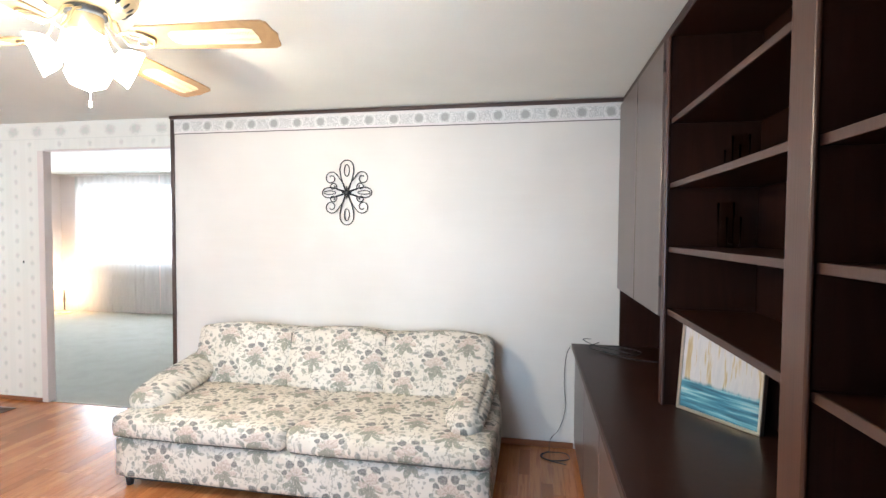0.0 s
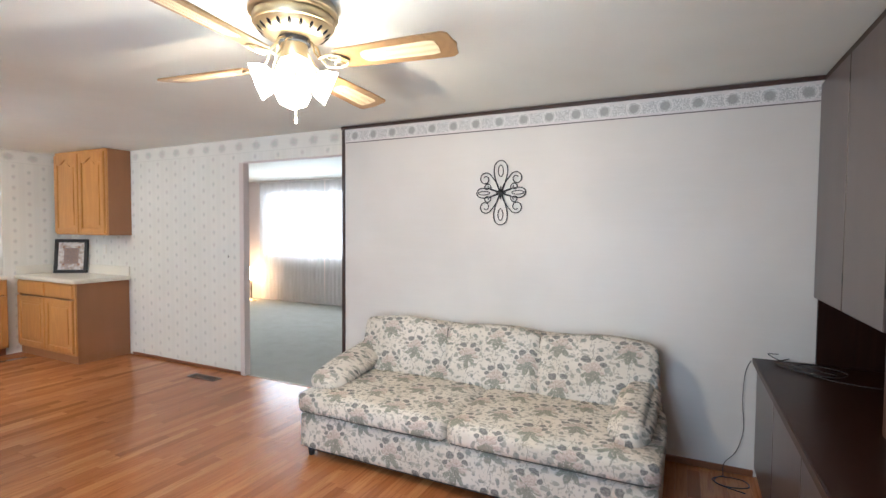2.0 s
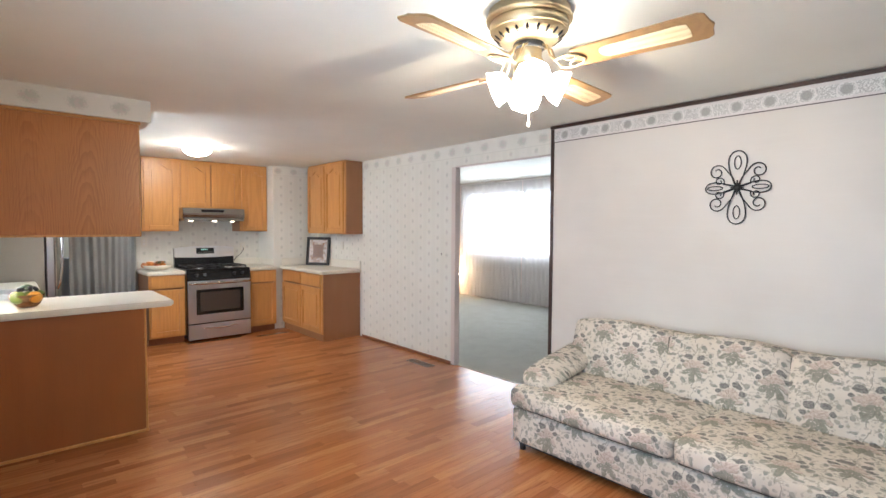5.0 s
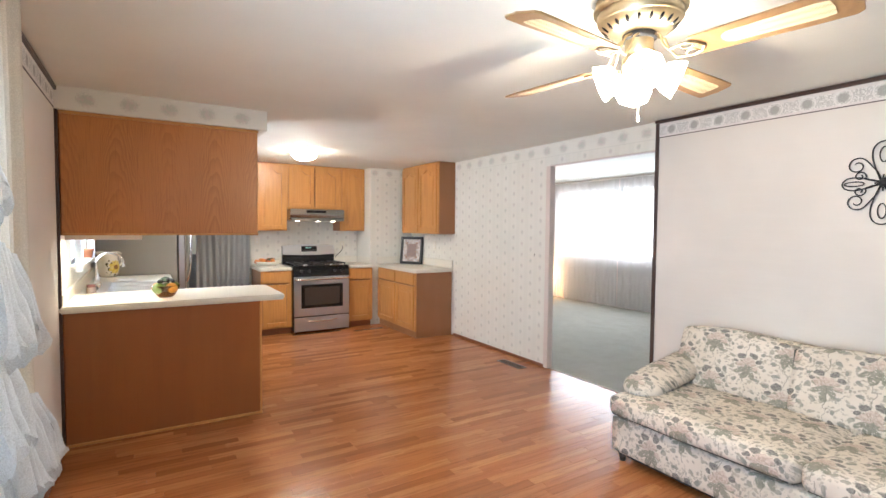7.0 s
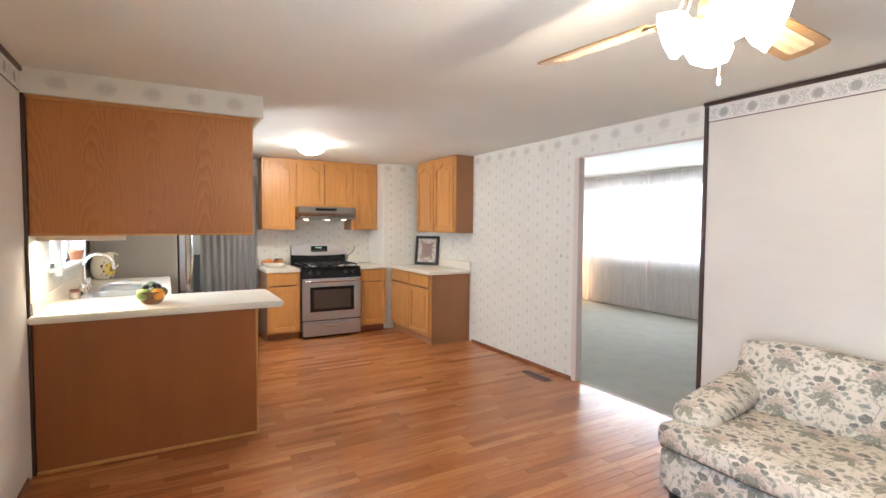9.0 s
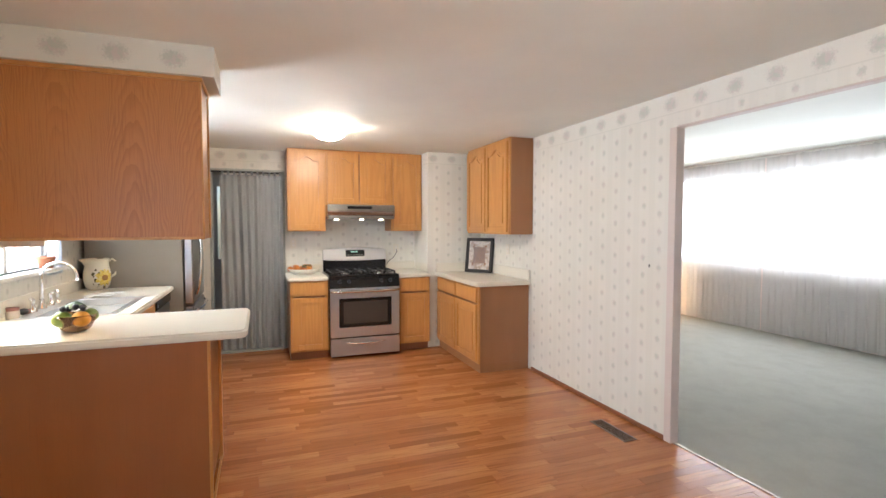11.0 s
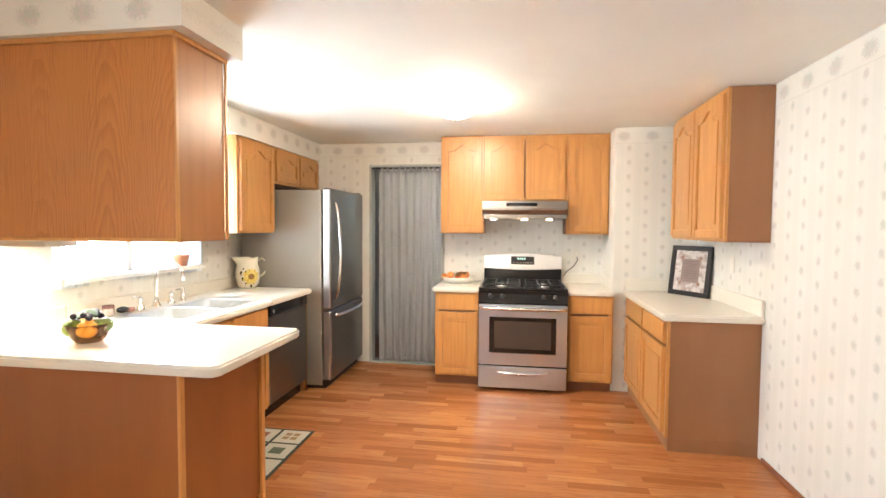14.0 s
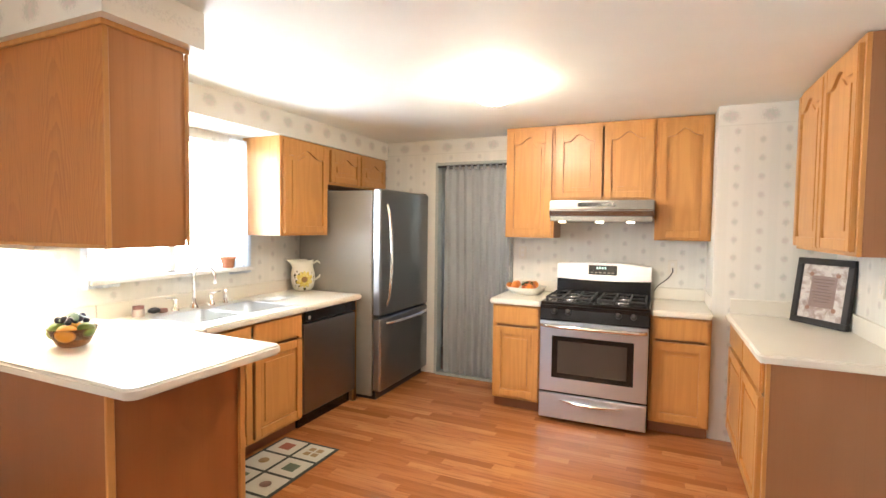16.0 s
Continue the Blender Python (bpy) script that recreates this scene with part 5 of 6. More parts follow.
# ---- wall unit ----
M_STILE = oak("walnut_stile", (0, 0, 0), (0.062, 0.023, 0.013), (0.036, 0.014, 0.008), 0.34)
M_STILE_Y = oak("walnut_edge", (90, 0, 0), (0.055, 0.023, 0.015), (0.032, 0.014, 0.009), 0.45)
def wall_unit():
    xf, xb, zc = 0.645, 1.0, 0.715
    ob = thing("bookcase_wall_unit", (0.8, 2.0, 0), "dark walnut built-in wall unit with open shelves", "bookcase")
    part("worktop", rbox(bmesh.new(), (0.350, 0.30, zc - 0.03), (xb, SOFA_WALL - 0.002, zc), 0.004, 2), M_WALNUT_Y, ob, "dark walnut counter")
    part("worktop_edge", rbox(bmesh.new(), (0.344, 0.30, zc - 0.031), (0.350, SOFA_WALL - 0.003, zc + 0.0005), 0.001), M_STILE_Y, ob, "paler front edge")
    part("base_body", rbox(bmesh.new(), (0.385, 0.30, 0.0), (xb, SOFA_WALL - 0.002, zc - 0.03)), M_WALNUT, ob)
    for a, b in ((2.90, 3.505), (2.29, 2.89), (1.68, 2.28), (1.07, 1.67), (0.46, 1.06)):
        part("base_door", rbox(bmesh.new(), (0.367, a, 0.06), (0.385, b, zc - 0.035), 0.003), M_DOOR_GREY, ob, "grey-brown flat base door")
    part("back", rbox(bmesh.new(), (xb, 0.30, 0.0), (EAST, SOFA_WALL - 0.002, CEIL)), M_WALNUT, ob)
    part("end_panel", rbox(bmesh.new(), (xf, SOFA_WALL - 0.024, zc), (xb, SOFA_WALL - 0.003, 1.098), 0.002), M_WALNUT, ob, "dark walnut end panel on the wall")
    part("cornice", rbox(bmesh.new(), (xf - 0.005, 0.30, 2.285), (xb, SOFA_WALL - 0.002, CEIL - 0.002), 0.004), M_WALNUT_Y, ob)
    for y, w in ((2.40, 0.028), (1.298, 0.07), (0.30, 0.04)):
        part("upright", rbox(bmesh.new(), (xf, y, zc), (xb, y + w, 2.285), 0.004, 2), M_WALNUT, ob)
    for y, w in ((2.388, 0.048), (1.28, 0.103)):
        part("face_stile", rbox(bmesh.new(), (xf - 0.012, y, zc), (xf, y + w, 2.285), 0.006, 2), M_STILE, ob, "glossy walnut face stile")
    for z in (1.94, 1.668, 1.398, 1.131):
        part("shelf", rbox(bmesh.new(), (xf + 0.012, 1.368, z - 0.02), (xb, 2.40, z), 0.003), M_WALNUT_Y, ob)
        part("shelf_edge", rbox(bmesh.new(), (xf + 0.008, 1.369, z - 0.022), (xf + 0.012, 2.399, z + 0.001), 0.001), M_STILE_Y, ob, "pale shelf edge")
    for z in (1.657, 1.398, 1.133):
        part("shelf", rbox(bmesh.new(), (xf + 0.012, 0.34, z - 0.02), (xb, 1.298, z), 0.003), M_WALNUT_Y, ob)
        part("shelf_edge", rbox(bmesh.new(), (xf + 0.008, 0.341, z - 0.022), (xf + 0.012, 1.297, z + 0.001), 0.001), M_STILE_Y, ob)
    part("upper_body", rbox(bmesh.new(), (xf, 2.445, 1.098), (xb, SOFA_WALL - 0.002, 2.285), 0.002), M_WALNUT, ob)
    for a, b in ((2.448, 2.975), (2.985, SOFA_WALL - 0.004)):
        d = part("upper_door", rbox(bmesh.new(), (xf - 0.018, a, 1.093), (xf, b, 2.283), 0.003), M_DOOR_GREY, ob, "grey-brown flat upper door")
        for z in (1.22, 2.15):
            part("hinge", rbox(bmesh.new(), (xf - 0.02, a - 0.012, z), (xf - 0.004, a, z + 0.05), 0.002), M_IRON, d)


def painting():
    ob = thing("framed_painting", (0.81, 2.25, 0.715), "abstract seascape painting in a thin silver frame, leaning", "painting")
    a, b = Vector((0.700, 2.385, 0.716)), Vector((0.915, 2.115, 0.716))
    u = (b - a).normalized()
    nrm = Vector((u.y, -u.x, 0))
    if nrm.x > 0:
        nrm = -nrm
    lean = (Vector((0, 0, 1)) - nrm * 0.10).normalized()
    m = Matrix((( u.x, nrm.x, lean.x, a.x), (u.y, nrm.y, lean.y, a.y), (u.z, nrm.z, lean.z, a.z), (0, 0, 0, 1)))
    w, h, f = (b - a).length, 0.375, 0.012
    k = Mat("seascape_paint", (0.5, 0.5, 0.5), 0.5)
    im = k.node("ShaderNodeTexCoord")
    sep = k.node("ShaderNodeSeparateXYZ")
    k.link(im.outputs["Generated"], sep.inputs[0])
    g = k.coords((40, 40, 2.0))
    drip = k.noise(g, 1.0, 3, 0.6)
    upper = k.ramp(drip, [(0.30, (0.42, 0.30, 0.15)), (0.40, (0.50, 0.40, 0.25)), (0.46, (0.58, 0.55, 0.54)), (0.75, (0.47, 0.45, 0.47))])
    wavy = k.noise(k.coords((4, 4, 60)), 1.0, 4)
    lower = k.ramp(wavy, [(0.32, (0.02, 0.07, 0.12)), (0.47, (0.05, 0.20, 0.28)), (0.58, (0.20, 0.42, 0.48)), (0.72, (0.55, 0.60, 0.60))])
    z = k.math('ADD', sep.outputs[2], k.math('MULTIPLY', k.math('SUBTRACT', drip, 0.5), 0.10))
    k.color(k.mix(k.smooth(z, 0.30, 0.36), lower, upper))
    bm = bmesh.new()
    prism(bm, [(f, f), (w - f, f), (w - f, h - f), (f, h - f)], -0.008, 0.006, m)
    part("canvas", bm, k.m, ob)
    bm = bmesh.new()
    for p in ([(0, 0), (w, 0), (w, f), (0, f)], [(0, h - f), (w, h - f), (w, h), (0, h)], [(0, f), (f, f), (f, h - f), (0, h - f)], [(w - f, f), (w, f), (w, h - f), (w - f, h - f)]):
        prism(bm, p, -0.012, 0.014, m, 0.002)
    part("frame", bm, metal("silver_leaf_frame", (0.62, 0.58, 0.50), 0.35), ob, "thin silver frame")


def cable(name, pts, r, label):
    P = [Vector(p) for p in pts]
    fine = []
    for i in range(len(P) - 1):
        p0, p1, p2, p3 = P[max(i - 1, 0)], P[i], P[i + 1], P[min(i + 2, len(P) - 1)]
        for j in range(8):
            t = j / 8
            fine.append(0.5 * ((2 * p1) + (p2 - p0) * t + (2 * p0 - 5 * p1 + 4 * p2 - p3) * t * t + (3 * p1 - p0 - 3 * p2 + p3) * t ** 3))
    fine.append(P[-1])
    return tagged(mesh_object(name, tube(bmesh.new(), fine, r, 6), M_IRON), label, "cable")


wall_unit(), painting()
cable("power_cable", [(0.515, 3.47, 0.74), (0.445, 3.40, 0.722), (0.525, 3.28, 0.722), (0.665, 3.22, 0.722), (0.745, 3.34, 0.722), (0.605, 3.42, 0.73), (0.515, 3.32, 0.728), (0.625, 3.16, 0.722), (0.825, 3.10, 0.722), (0.925, 3.2, 0.722)], 0.0032, "black power cable coiled on the counter")
cable("power_cable", [(0.465, 3.47, 0.76), (0.415, 3.47, 0.755), (0.485, 3.38, 0.735), (0.585, 3.32, 0.73), (0.685, 3.27, 0.722)], 0.0028, "black power cable lying on the counter")
cable("wall_cable", [(0.337, 3.505, 0.70), (0.310, 3.508, 0.62), (0.300, 3.508, 0.45), (0.310, 3.508, 0.28), (0.275, 3.506, 0.14), (0.215, 3.50, 0.06), (0.205, 3.44, 0.008)], 0.002, "thin grey cable hanging down the wall")
cable("floor_cable", [(0.205, 3.43, 0.008), (0.145, 3.36, 0.007), (0.215, 3.30, 0.007), (0.325, 3.34, 0.007), (0.305, 3.42, 0.007), (0.185, 3.40, 0.012), (0.165, 3.32, 0.007), (0.305, 3.26, 0.007)], 0.0028, "black cable curled on the floor")


# ---- curtains and windows ----
def pleated(bm, p0, p1, z0, z1, folds, depth, gather=0.0, hem=0.0, nz=14, seed=1, thick=0.0):
    """Hanging cloth from p0 to p1 (plan), with soft uneven folds."""
    rnd = random.Random(seed)
    n = folds * 8
    a, b = Vector((*p0, 0)), Vector((*p1, 0))
    u = (b - a)
    side = Vector((-u.y, u.x, 0)).normalized()
    ph = [rnd.uniform(0, 6.28) for _ in range(4)]
    t = bmesh.new()
    grid = []
    for j in range(nz + 1):
        f = j / nz
        row = []
        for i in range(n + 1):
            s = i / n
            sw = s + 0.012 * math.sin(5 * s + ph[0] + 2 * f)
            k = depth * (0.45 + 0.55 * f + 0.2 * math.sin(9 * s + ph[1]))
            d = k * math.sin(2 * math.pi * folds * sw + ph[2] + 0.6 * math.sin(3 * f + 7 * s)) + 0.35 * depth * math.sin(2 * math.pi * folds * 0.37 * s + ph[3])
            z = z1 + (z0 - z1) * f + hem * f * math.sin(2 * math.pi * folds * 0.5 * s + ph[1])
            p = a + u * s + side * d
            row.append(t.verts.new((p.x, p.y, z)))
        grid.append(row)
    for j in range(nz):
        for i in range(n):
            t.faces.new((grid[j][i], grid[j][i + 1], grid[j + 1][i + 1], grid[j + 1][i]))
    for f in t.faces:
        f.smooth = True
    join(bm, t)
    return bm


def window(name, axis_y, w, label, mullions, frame_mat, f=0.045):
    """A glazed window in the wall's opening: casing, sashes and panes."""
    x0, x1, z0, z1 = w
    ob = tagged(new(name), label, "window", "", "structure")
    ob.location = ((x0 + x1) / 2, axis_y, z0)
    y0, y1 = axis_y - 0.03, axis_y + 0.03
    bm = bmesh.new()
    for lo, hi in (((x0, y0, z0), (x1, y1, z0 + f)), ((x0, y0, z1 - f), (x1, y1, z1)), ((x0, y0, z0 + f), (x0 + f, y1, z1 - f)), ((x1 - f, y0, z0 + f), (x1, y1, z1 - f))):
        rbox(bm, lo, hi, 0.004)
    for m in mullions:
        rbox(bm, (m - 0.025, y0, z0 + f), (m + 0.025, y1, z1 - f), 0.004)
    part("window_frame", bm, frame_mat, ob)
    xs = [x0 + f] + list(mullions) + [x1 - f]
    g = Mat("window_glass", (1, 1, 1), 0.0)
    g.b.inputs["Transmission Weight"].default_value = 1.0
    g.b.inputs["IOR"].default_value = 1.1
    for a, b in zip(xs, xs[1:]):
        p = part("pane", rbox(bmesh.new(), (a, axis_y - 0.003, z0 + f), (b, axis_y + 0.003, z1 - f)), g.m, ob)
        p.visible_shadow = False
    return ob


window("window_1", S0 + 0.05, (KW[0], KW[1], KW[2] - 0.022, KW[3] + 0.015), "white framed window over the sink", [(KW[0] + KW[1]) / 2], M_WHITE, 0.024)
window("window_2", S0 + 0.05, PW, "white framed glazed door behind lace", [(PW[0] + PW[1]) / 2], M_WHITE)
window("window_3", LR_FAR + 0.08, FW, "wide front room window", [-6.2, -4.6], M_WHITE)
structure("window_sill", [((KW[0] - 0.05, S1 - 0.09, KW[2] - 0.03), (KW[1] + 0.05, S1 + 0.075, KW[2]))], M_WHITE, "white painted window sill", 0.006)
bm = bmesh.new()
pleated(bm, (-7.78, LR_FAR - 0.10), (-6.12, LR_FAR - 0.10), 0.03, 2.37, 17, 0.030, seed=3)
pleated(bm, (-6.10, LR_FAR - 0.09), (-4.66, LR_FAR - 0.09), 0.03, 2.38, 15, 0.030, seed=5)
pleated(bm, (-4.64, LR_FAR - 0.10), (-2.8, LR_FAR - 0.10), 0.03, 2.37, 18, 0.030, seed=8)
ob = thing("sheer_curtains", (-5.3, LR_FAR - 0.1, 0.03), "white floor-length sheer curtains over the wide window", "curtain")
part("cloth", bm, M_SHEER, ob)
bm = bmesh.new()
tube(bm, [(-7.9, LR_FAR - 0.09, 2.385), (-2.7, LR_FAR - 0.09, 2.385)], 0.014, 8)
rbox(bm, (-7.9, LR_FAR - 0.095, 2.372), (-7.88, LR_FAR, 2.398))
rbox(bm, (-2.72, LR_FAR - 0.095, 2.372), (-2.7, LR_FAR, 2.398))
part("rod", bm, M_WHITE, ob)
# kitchen window
ob = thing("cafe_curtain", (-5.95, S1 + 0.05, 1.13), "pale blue-white kitchen curtain drawn to the side", "curtain")
bm = pleated(bmesh.new(), (-5.965, S1 + 0.045), (-5.765, S1 + 0.045), 1.10, 2.12, 6, 0.022, seed=11)
part("cloth", bm, sheer("pale_blue_cloth", (0.74, 0.80, 0.88), 0.06), ob)
ob = thing("cafe_curtain", (-4.86, S1 + 0.05, 1.13), "pale blue-white kitchen curtain beside the peninsula", "curtain")
bm = pleated(bmesh.new(), (-4.945, S1 + 0.045), (-4.725, S1 + 0.045), 1.10, 2.12, 6, 0.022, seed=12)
part("cloth", bm, sheer("pale_blue_cloth", (0.74, 0.80, 0.88), 0.06), ob)
# doorway curtain
ob = thing("doorway_curtain", (WEST + 0.03, 0.9, 0.03), "grey-blue tab-top curtain across the doorway", "curtain")
bm = pleated(bmesh.new(), (WEST + 0.015, 0.585), (WEST + 0.015, 1.250), 0.035, 2.035, 9, 0.030, seed=21, nz=10)
part("cloth", bm, M_DOORCURTAIN, ob)
for i in range(11):
    y = 0.612 + 0.062 * i
    part("tab", rbox(bmesh.new(), (WEST + 0.002, y - 0.013, 2.02), (WEST + 0.030, y + 0.013, 2.075), 0.006), M_DOORCURTAIN, ob)
part("rod", tube(bmesh.new(), [(WEST + 0.016, 0.50, 2.065), (WEST + 0.016, 1.245, 2.065)], 0.008, 8), M_IRON, ob)
structure("door_2_casing", [((WEST - 0.1, 0.472, 0), (WEST + 0.012, 0.502, 2.08)), ((WEST - 0.1, 1.243, 0), (WEST + 0.012, 1.275, 2.08)), ((WEST - 0.1, 0.472, 2.08), (WEST + 0.012, 1.275, 2.105))], painted("grey_green_casing", (0.42, 0.45, 0.43), 0.5), "grey-green painted doorway casing", 0.003)
structure("door_2_sill", [((WEST - 0.1, 0.502, -0.01), (WEST + 0.03, 1.243, 0.022))], painted("grey_green_sill", (0.40, 0.43, 0.40), 0.5), "", 0.004)


def lace_curtain():
    ob = thing("lace_curtain", (-1.6, S1 + 0.12, 0.1), "white ruffled lace curtains over cream drapes", "curtain")
    bm = pleated(bmesh.new(), (-2.68, S1 + 0.075), (-1.55, S1 + 0.075), 0.06, CEIL - 0.03, 11, 0.028, seed=31)
    pleated(bm, (-0.95, S1 + 0.07), (-0.45, S1 + 0.07), 0.06, CEIL - 0.03, 5, 0.022, seed=32)
    part("drape", bm, M_DRAPE, ob, "plain cream drapes at the sides")
    bm = pleated(bmesh.new(), (-1.60, S1 + 0.135), (-0.6, S1 + 0.135), 0.10, CEIL - 0.05, 12, 0.022, seed=33)
    part("lace", bm, M_LACE, ob, "white lace panel")
    def tier(a, b, c, d, folds, depth, y):
        """A gathered flounce between the corners top-in, top-out, hem-out and hem-in (x, z)."""
        t = bmesh.new()
        nu, nv = folds * 14, 14
        g = []
        for j in range(nv + 1):
            f = j / nv
            row = []
            for i in range(nu + 1):
                s = i / nu
                x = (1 - f) * ((1 - s) * a[0] + s * b[0]) + f * ((1 - s) * d[0] + s * c[0])
                z = (1 - f) * ((1 - s) * a[1] + s * b[1]) + f * ((1 - s) * d[1] + s * c[1])
                w = 2 * math.pi * folds * s + 1.6 * noise.noise(Vector((s * 3.1 + y * 40, f * 1.3, folds))) + 0.8 * math.sin(4 * s)
                amp = depth * (0.25 + 0.75 * f) * (0.75 + 0.7 * noise.noise(Vector((s * 5.0, f * 2.0, y * 31))))
                z += f * (0.034 * math.sin(w + 0.9) + 0.010 * abs(math.sin(11 * w))) - 0.05 * f * noise.noise(Vector((x * 7, z * 7, y)))
                row.append(t.verts.new((x + 0.35 * amp * math.cos(w), y + amp * math.sin(w) + 0.02 * f, z)))
            g.append(row)
        for j in range(nv):
            for i in range(nu):
                t.faces.new((g[j][i], g[j][i + 1], g[j + 1][i + 1], g[j + 1][i]))
        return t
    for q in (((-1.48, 1.80), (-1.68, 1.66), (-1.80, 1.47), (-1.48, 1.46), 4, 0.026, S1 + 0.165),
              ((-1.62, 1.46), (-1.93, 1.37), (-2.16, 1.09), (-1.66, 1.12), 6, 0.030, S1 + 0.170),
              ((-1.58, 1.18), (-1.82, 1.12), (-1.93, 0.88), (-1.58, 0.90), 4, 0.028, S1 + 0.175),
              ((-1.66, 1.06), (-2.12, 0.94), (-2.42, 0.62), (-1.76, 0.74), 7, 0.034, S1 + 0.180),
              ((-1.60, 0.90), (-1.98, 0.84), (-2.10, 0.52), (-1.62, 0.50), 5, 0.034, S1 + 0.160),
              ((-1.58, 0.62), (-2.02, 0.58), (-2.16, 0.20), (-1.60, 0.16), 6, 0.034, S1 + 0.170)):
        part("ruffle", tier(*q), M_LACE, ob, "gathered scalloped lace ruffle", True)


lace_curtain()


# ---- small things ----
def floor_vent():
    ob = thing("floor_vent", (-4.20, 3.33, 0), "brown metal floor register", "vent")
    x0, x1, y0, y1 = -4.39, -4.02, 3.275, 3.385
    bm = bmesh.new()
    for lo, hi in (((x0, y0), (x1, y0 + 0.014)), ((x0, y1 - 0.014), (x1, y1)), ((x0, y0 + 0.014), (x0 + 0.014, y1 - 0.014)), ((x1 - 0.014, y0 + 0.014), (x1, y1 - 0.014))):
        rbox(bm, (*lo, 0.001), (*hi, 0.007), 0.002)
    mat = painted("brown_metal", (0.16, 0.10, 0.065), 0.4)
    part("frame", bm, mat, ob)
    part("duct", rbox(bmesh.new(), (x0 + 0.01, y0 + 0.01, 0.0015), (x1 - 0.01, y1 - 0.01, 0.0025)), M_BLACK, ob)
    for i in range(24):
        x = x0 + 0.022 + i * (x1 - x0 - 0.044) / 23
        part("slat", rbox(bmesh.new(), (x - 0.003, y0 + 0.014, 0.002), (x + 0.003, y1 - 0.014, 0.006), 0.001), mat, ob)


def fruit_bowl():
    c = (-4.368, 0.125, 0.927)
    ob = thing("fruit_bowl", c, "small glass bowl of mixed fruit on the peninsula", "fruit bowl")
    g = Mat("amber_glass", (0.80, 0.50, 0.28), 0.08)
    g.b.inputs["Transmission Weight"].default_value = 0.85
    part("bowl", lathe(bmesh.new(), [(0.0, 0.004), (0.045, 0.004), (0.060, 0.018), (0.090, 0.082), (0.096, 0.085), (0.066, 0.016), (0.048, 0.0), (0.0, 0.0)], c, 28), g.m, ob, "amber glass bowl")
    green = painted("green_apple_skin", (0.19, 0.26, 0.055), 0.35, 0.15)
    orange = painted("orange_skin", (0.75, 0.32, 0.03), 0.45, 0.08, 0.3, 300)
    dark = painted("dark_grape_skin", (0.02, 0.018, 0.028), 0.3)
    leaf = painted("dark_leaf", (0.05, 0.09, 0.035), 0.5)
    x, y, z = c
    for mat, dx, dy, dz, r in ((green, 0.035, -0.045, 0.066, 0.044), (orange, 0.045, 0.035, 0.066, 0.042), (green, -0.02, 0.058, 0.074, 0.036), (orange, -0.035, -0.055, 0.066, 0.038), (green, -0.055, 0.01, 0.066, 0.034)):
        part("fruit", fruit_mesh((x + dx, y + dy, z + dz), r), mat, ob)
    rnd = random.Random(4)
    for i in range(14):
        bm = bmesh.new()
        ball(bm, (x + rnd.uniform(-0.05, 0.05), y + rnd.uniform(-0.05, 0.06), z + rnd.uniform(0.100, 0.130)), rnd.uniform(0.012, 0.016), (1, 1, 1), 10)
        part("grape", bm, dark, ob)
    for i in range(5):
        a = i * 1.3
        bm = bmesh.new()
        t = bmesh.new()
        bmesh.ops.create_uvsphere(t, u_segments=10, v_segments=6, radius=1)
        join(bm, t, Matrix.Translation((x + 0.03 * math.cos(a), y + 0.03 * math.sin(a), z + 0.133)) @ Matrix.Rotation(a, 4, 'Z') @ Matrix.Rotation(radians(30), 4, 'Y') @ Matrix.Diagonal((0.032, 0.017, 0.003, 1)))
        part("leaf", bm, leaf, ob)


def fruit_mesh(at, r):
    bm = bmesh.new()
    prof = [(r * math.sin(a) * (1 - 0.04 * math.cos(3 * a)), -r * 0.93 * math.cos(a) + (0.12 * r if a > 2.9 else 0) * -1) for a in [math.pi * i / 12 for i in range(13)]]
    prof[0], prof[-1] = (0.0, prof[0][1]), (0.0, prof[-1][1])
    return lathe(bm, prof, at, 16)


def fruit_plate():
    c = (-7.24, 1.462, 0.905)
    ob = thing("fruit_plate", c, "cream dish of orange peppers and parsley on the counter", "fruit dish")
    part("dish", lathe(bmesh.new(), [(0.0, 0.008), (0.11, 0.008), (0.170, 0.062), (0.178, 0.064), (0.12, 0.0), (0.0, 0.0)], c, 32), M_COUNTER, ob)
    rnd = random.Random(9)
    o1, o2 = painted("orange_pepper", (0.78, 0.25, 0.04), 0.3, 0.1), painted("red_orange_pepper", (0.70, 0.15, 0.04), 0.3, 0.1)
    for i in range(11):
        a, d = i * 2.4, 0.035 + 0.07 * (i % 3) / 2
        part("fruit", fruit_mesh((c[0] + 0.7 * d * math.cos(a), c[1] + d * 1.4 * math.sin(a), c[2] + 0.060 + 0.016 * (i % 2)), rnd.uniform(0.032, 0.040)), o1 if i % 3 else o2, ob)
    bm = bmesh.new()
    for i in range(60):
        t = bmesh.new()
        bmesh.ops.create_icosphere(t, subdivisions=1, radius=1)
        join(bm, t, Matrix.Translation((c[0] + 0.06 + rnd.uniform(-0.03, 0.03), c[1] + 0.03 + rnd.uniform(-0.05, 0.05), c[2] + 0.075 + rnd.uniform(0, 0.035))) @ Matrix.Rotation(rnd.uniform(0, 6), 4, 'Z') @ Matrix.Rotation(rnd.uniform(-1, 1), 4, 'X') @ Matrix.Diagonal((0.013, 0.008, 0.002, 1)))
    part("parsley", bm, painted("parsley_leaf", (0.06, 0.13, 0.03), 0.5, 0.2), ob, "green parsley sprigs")


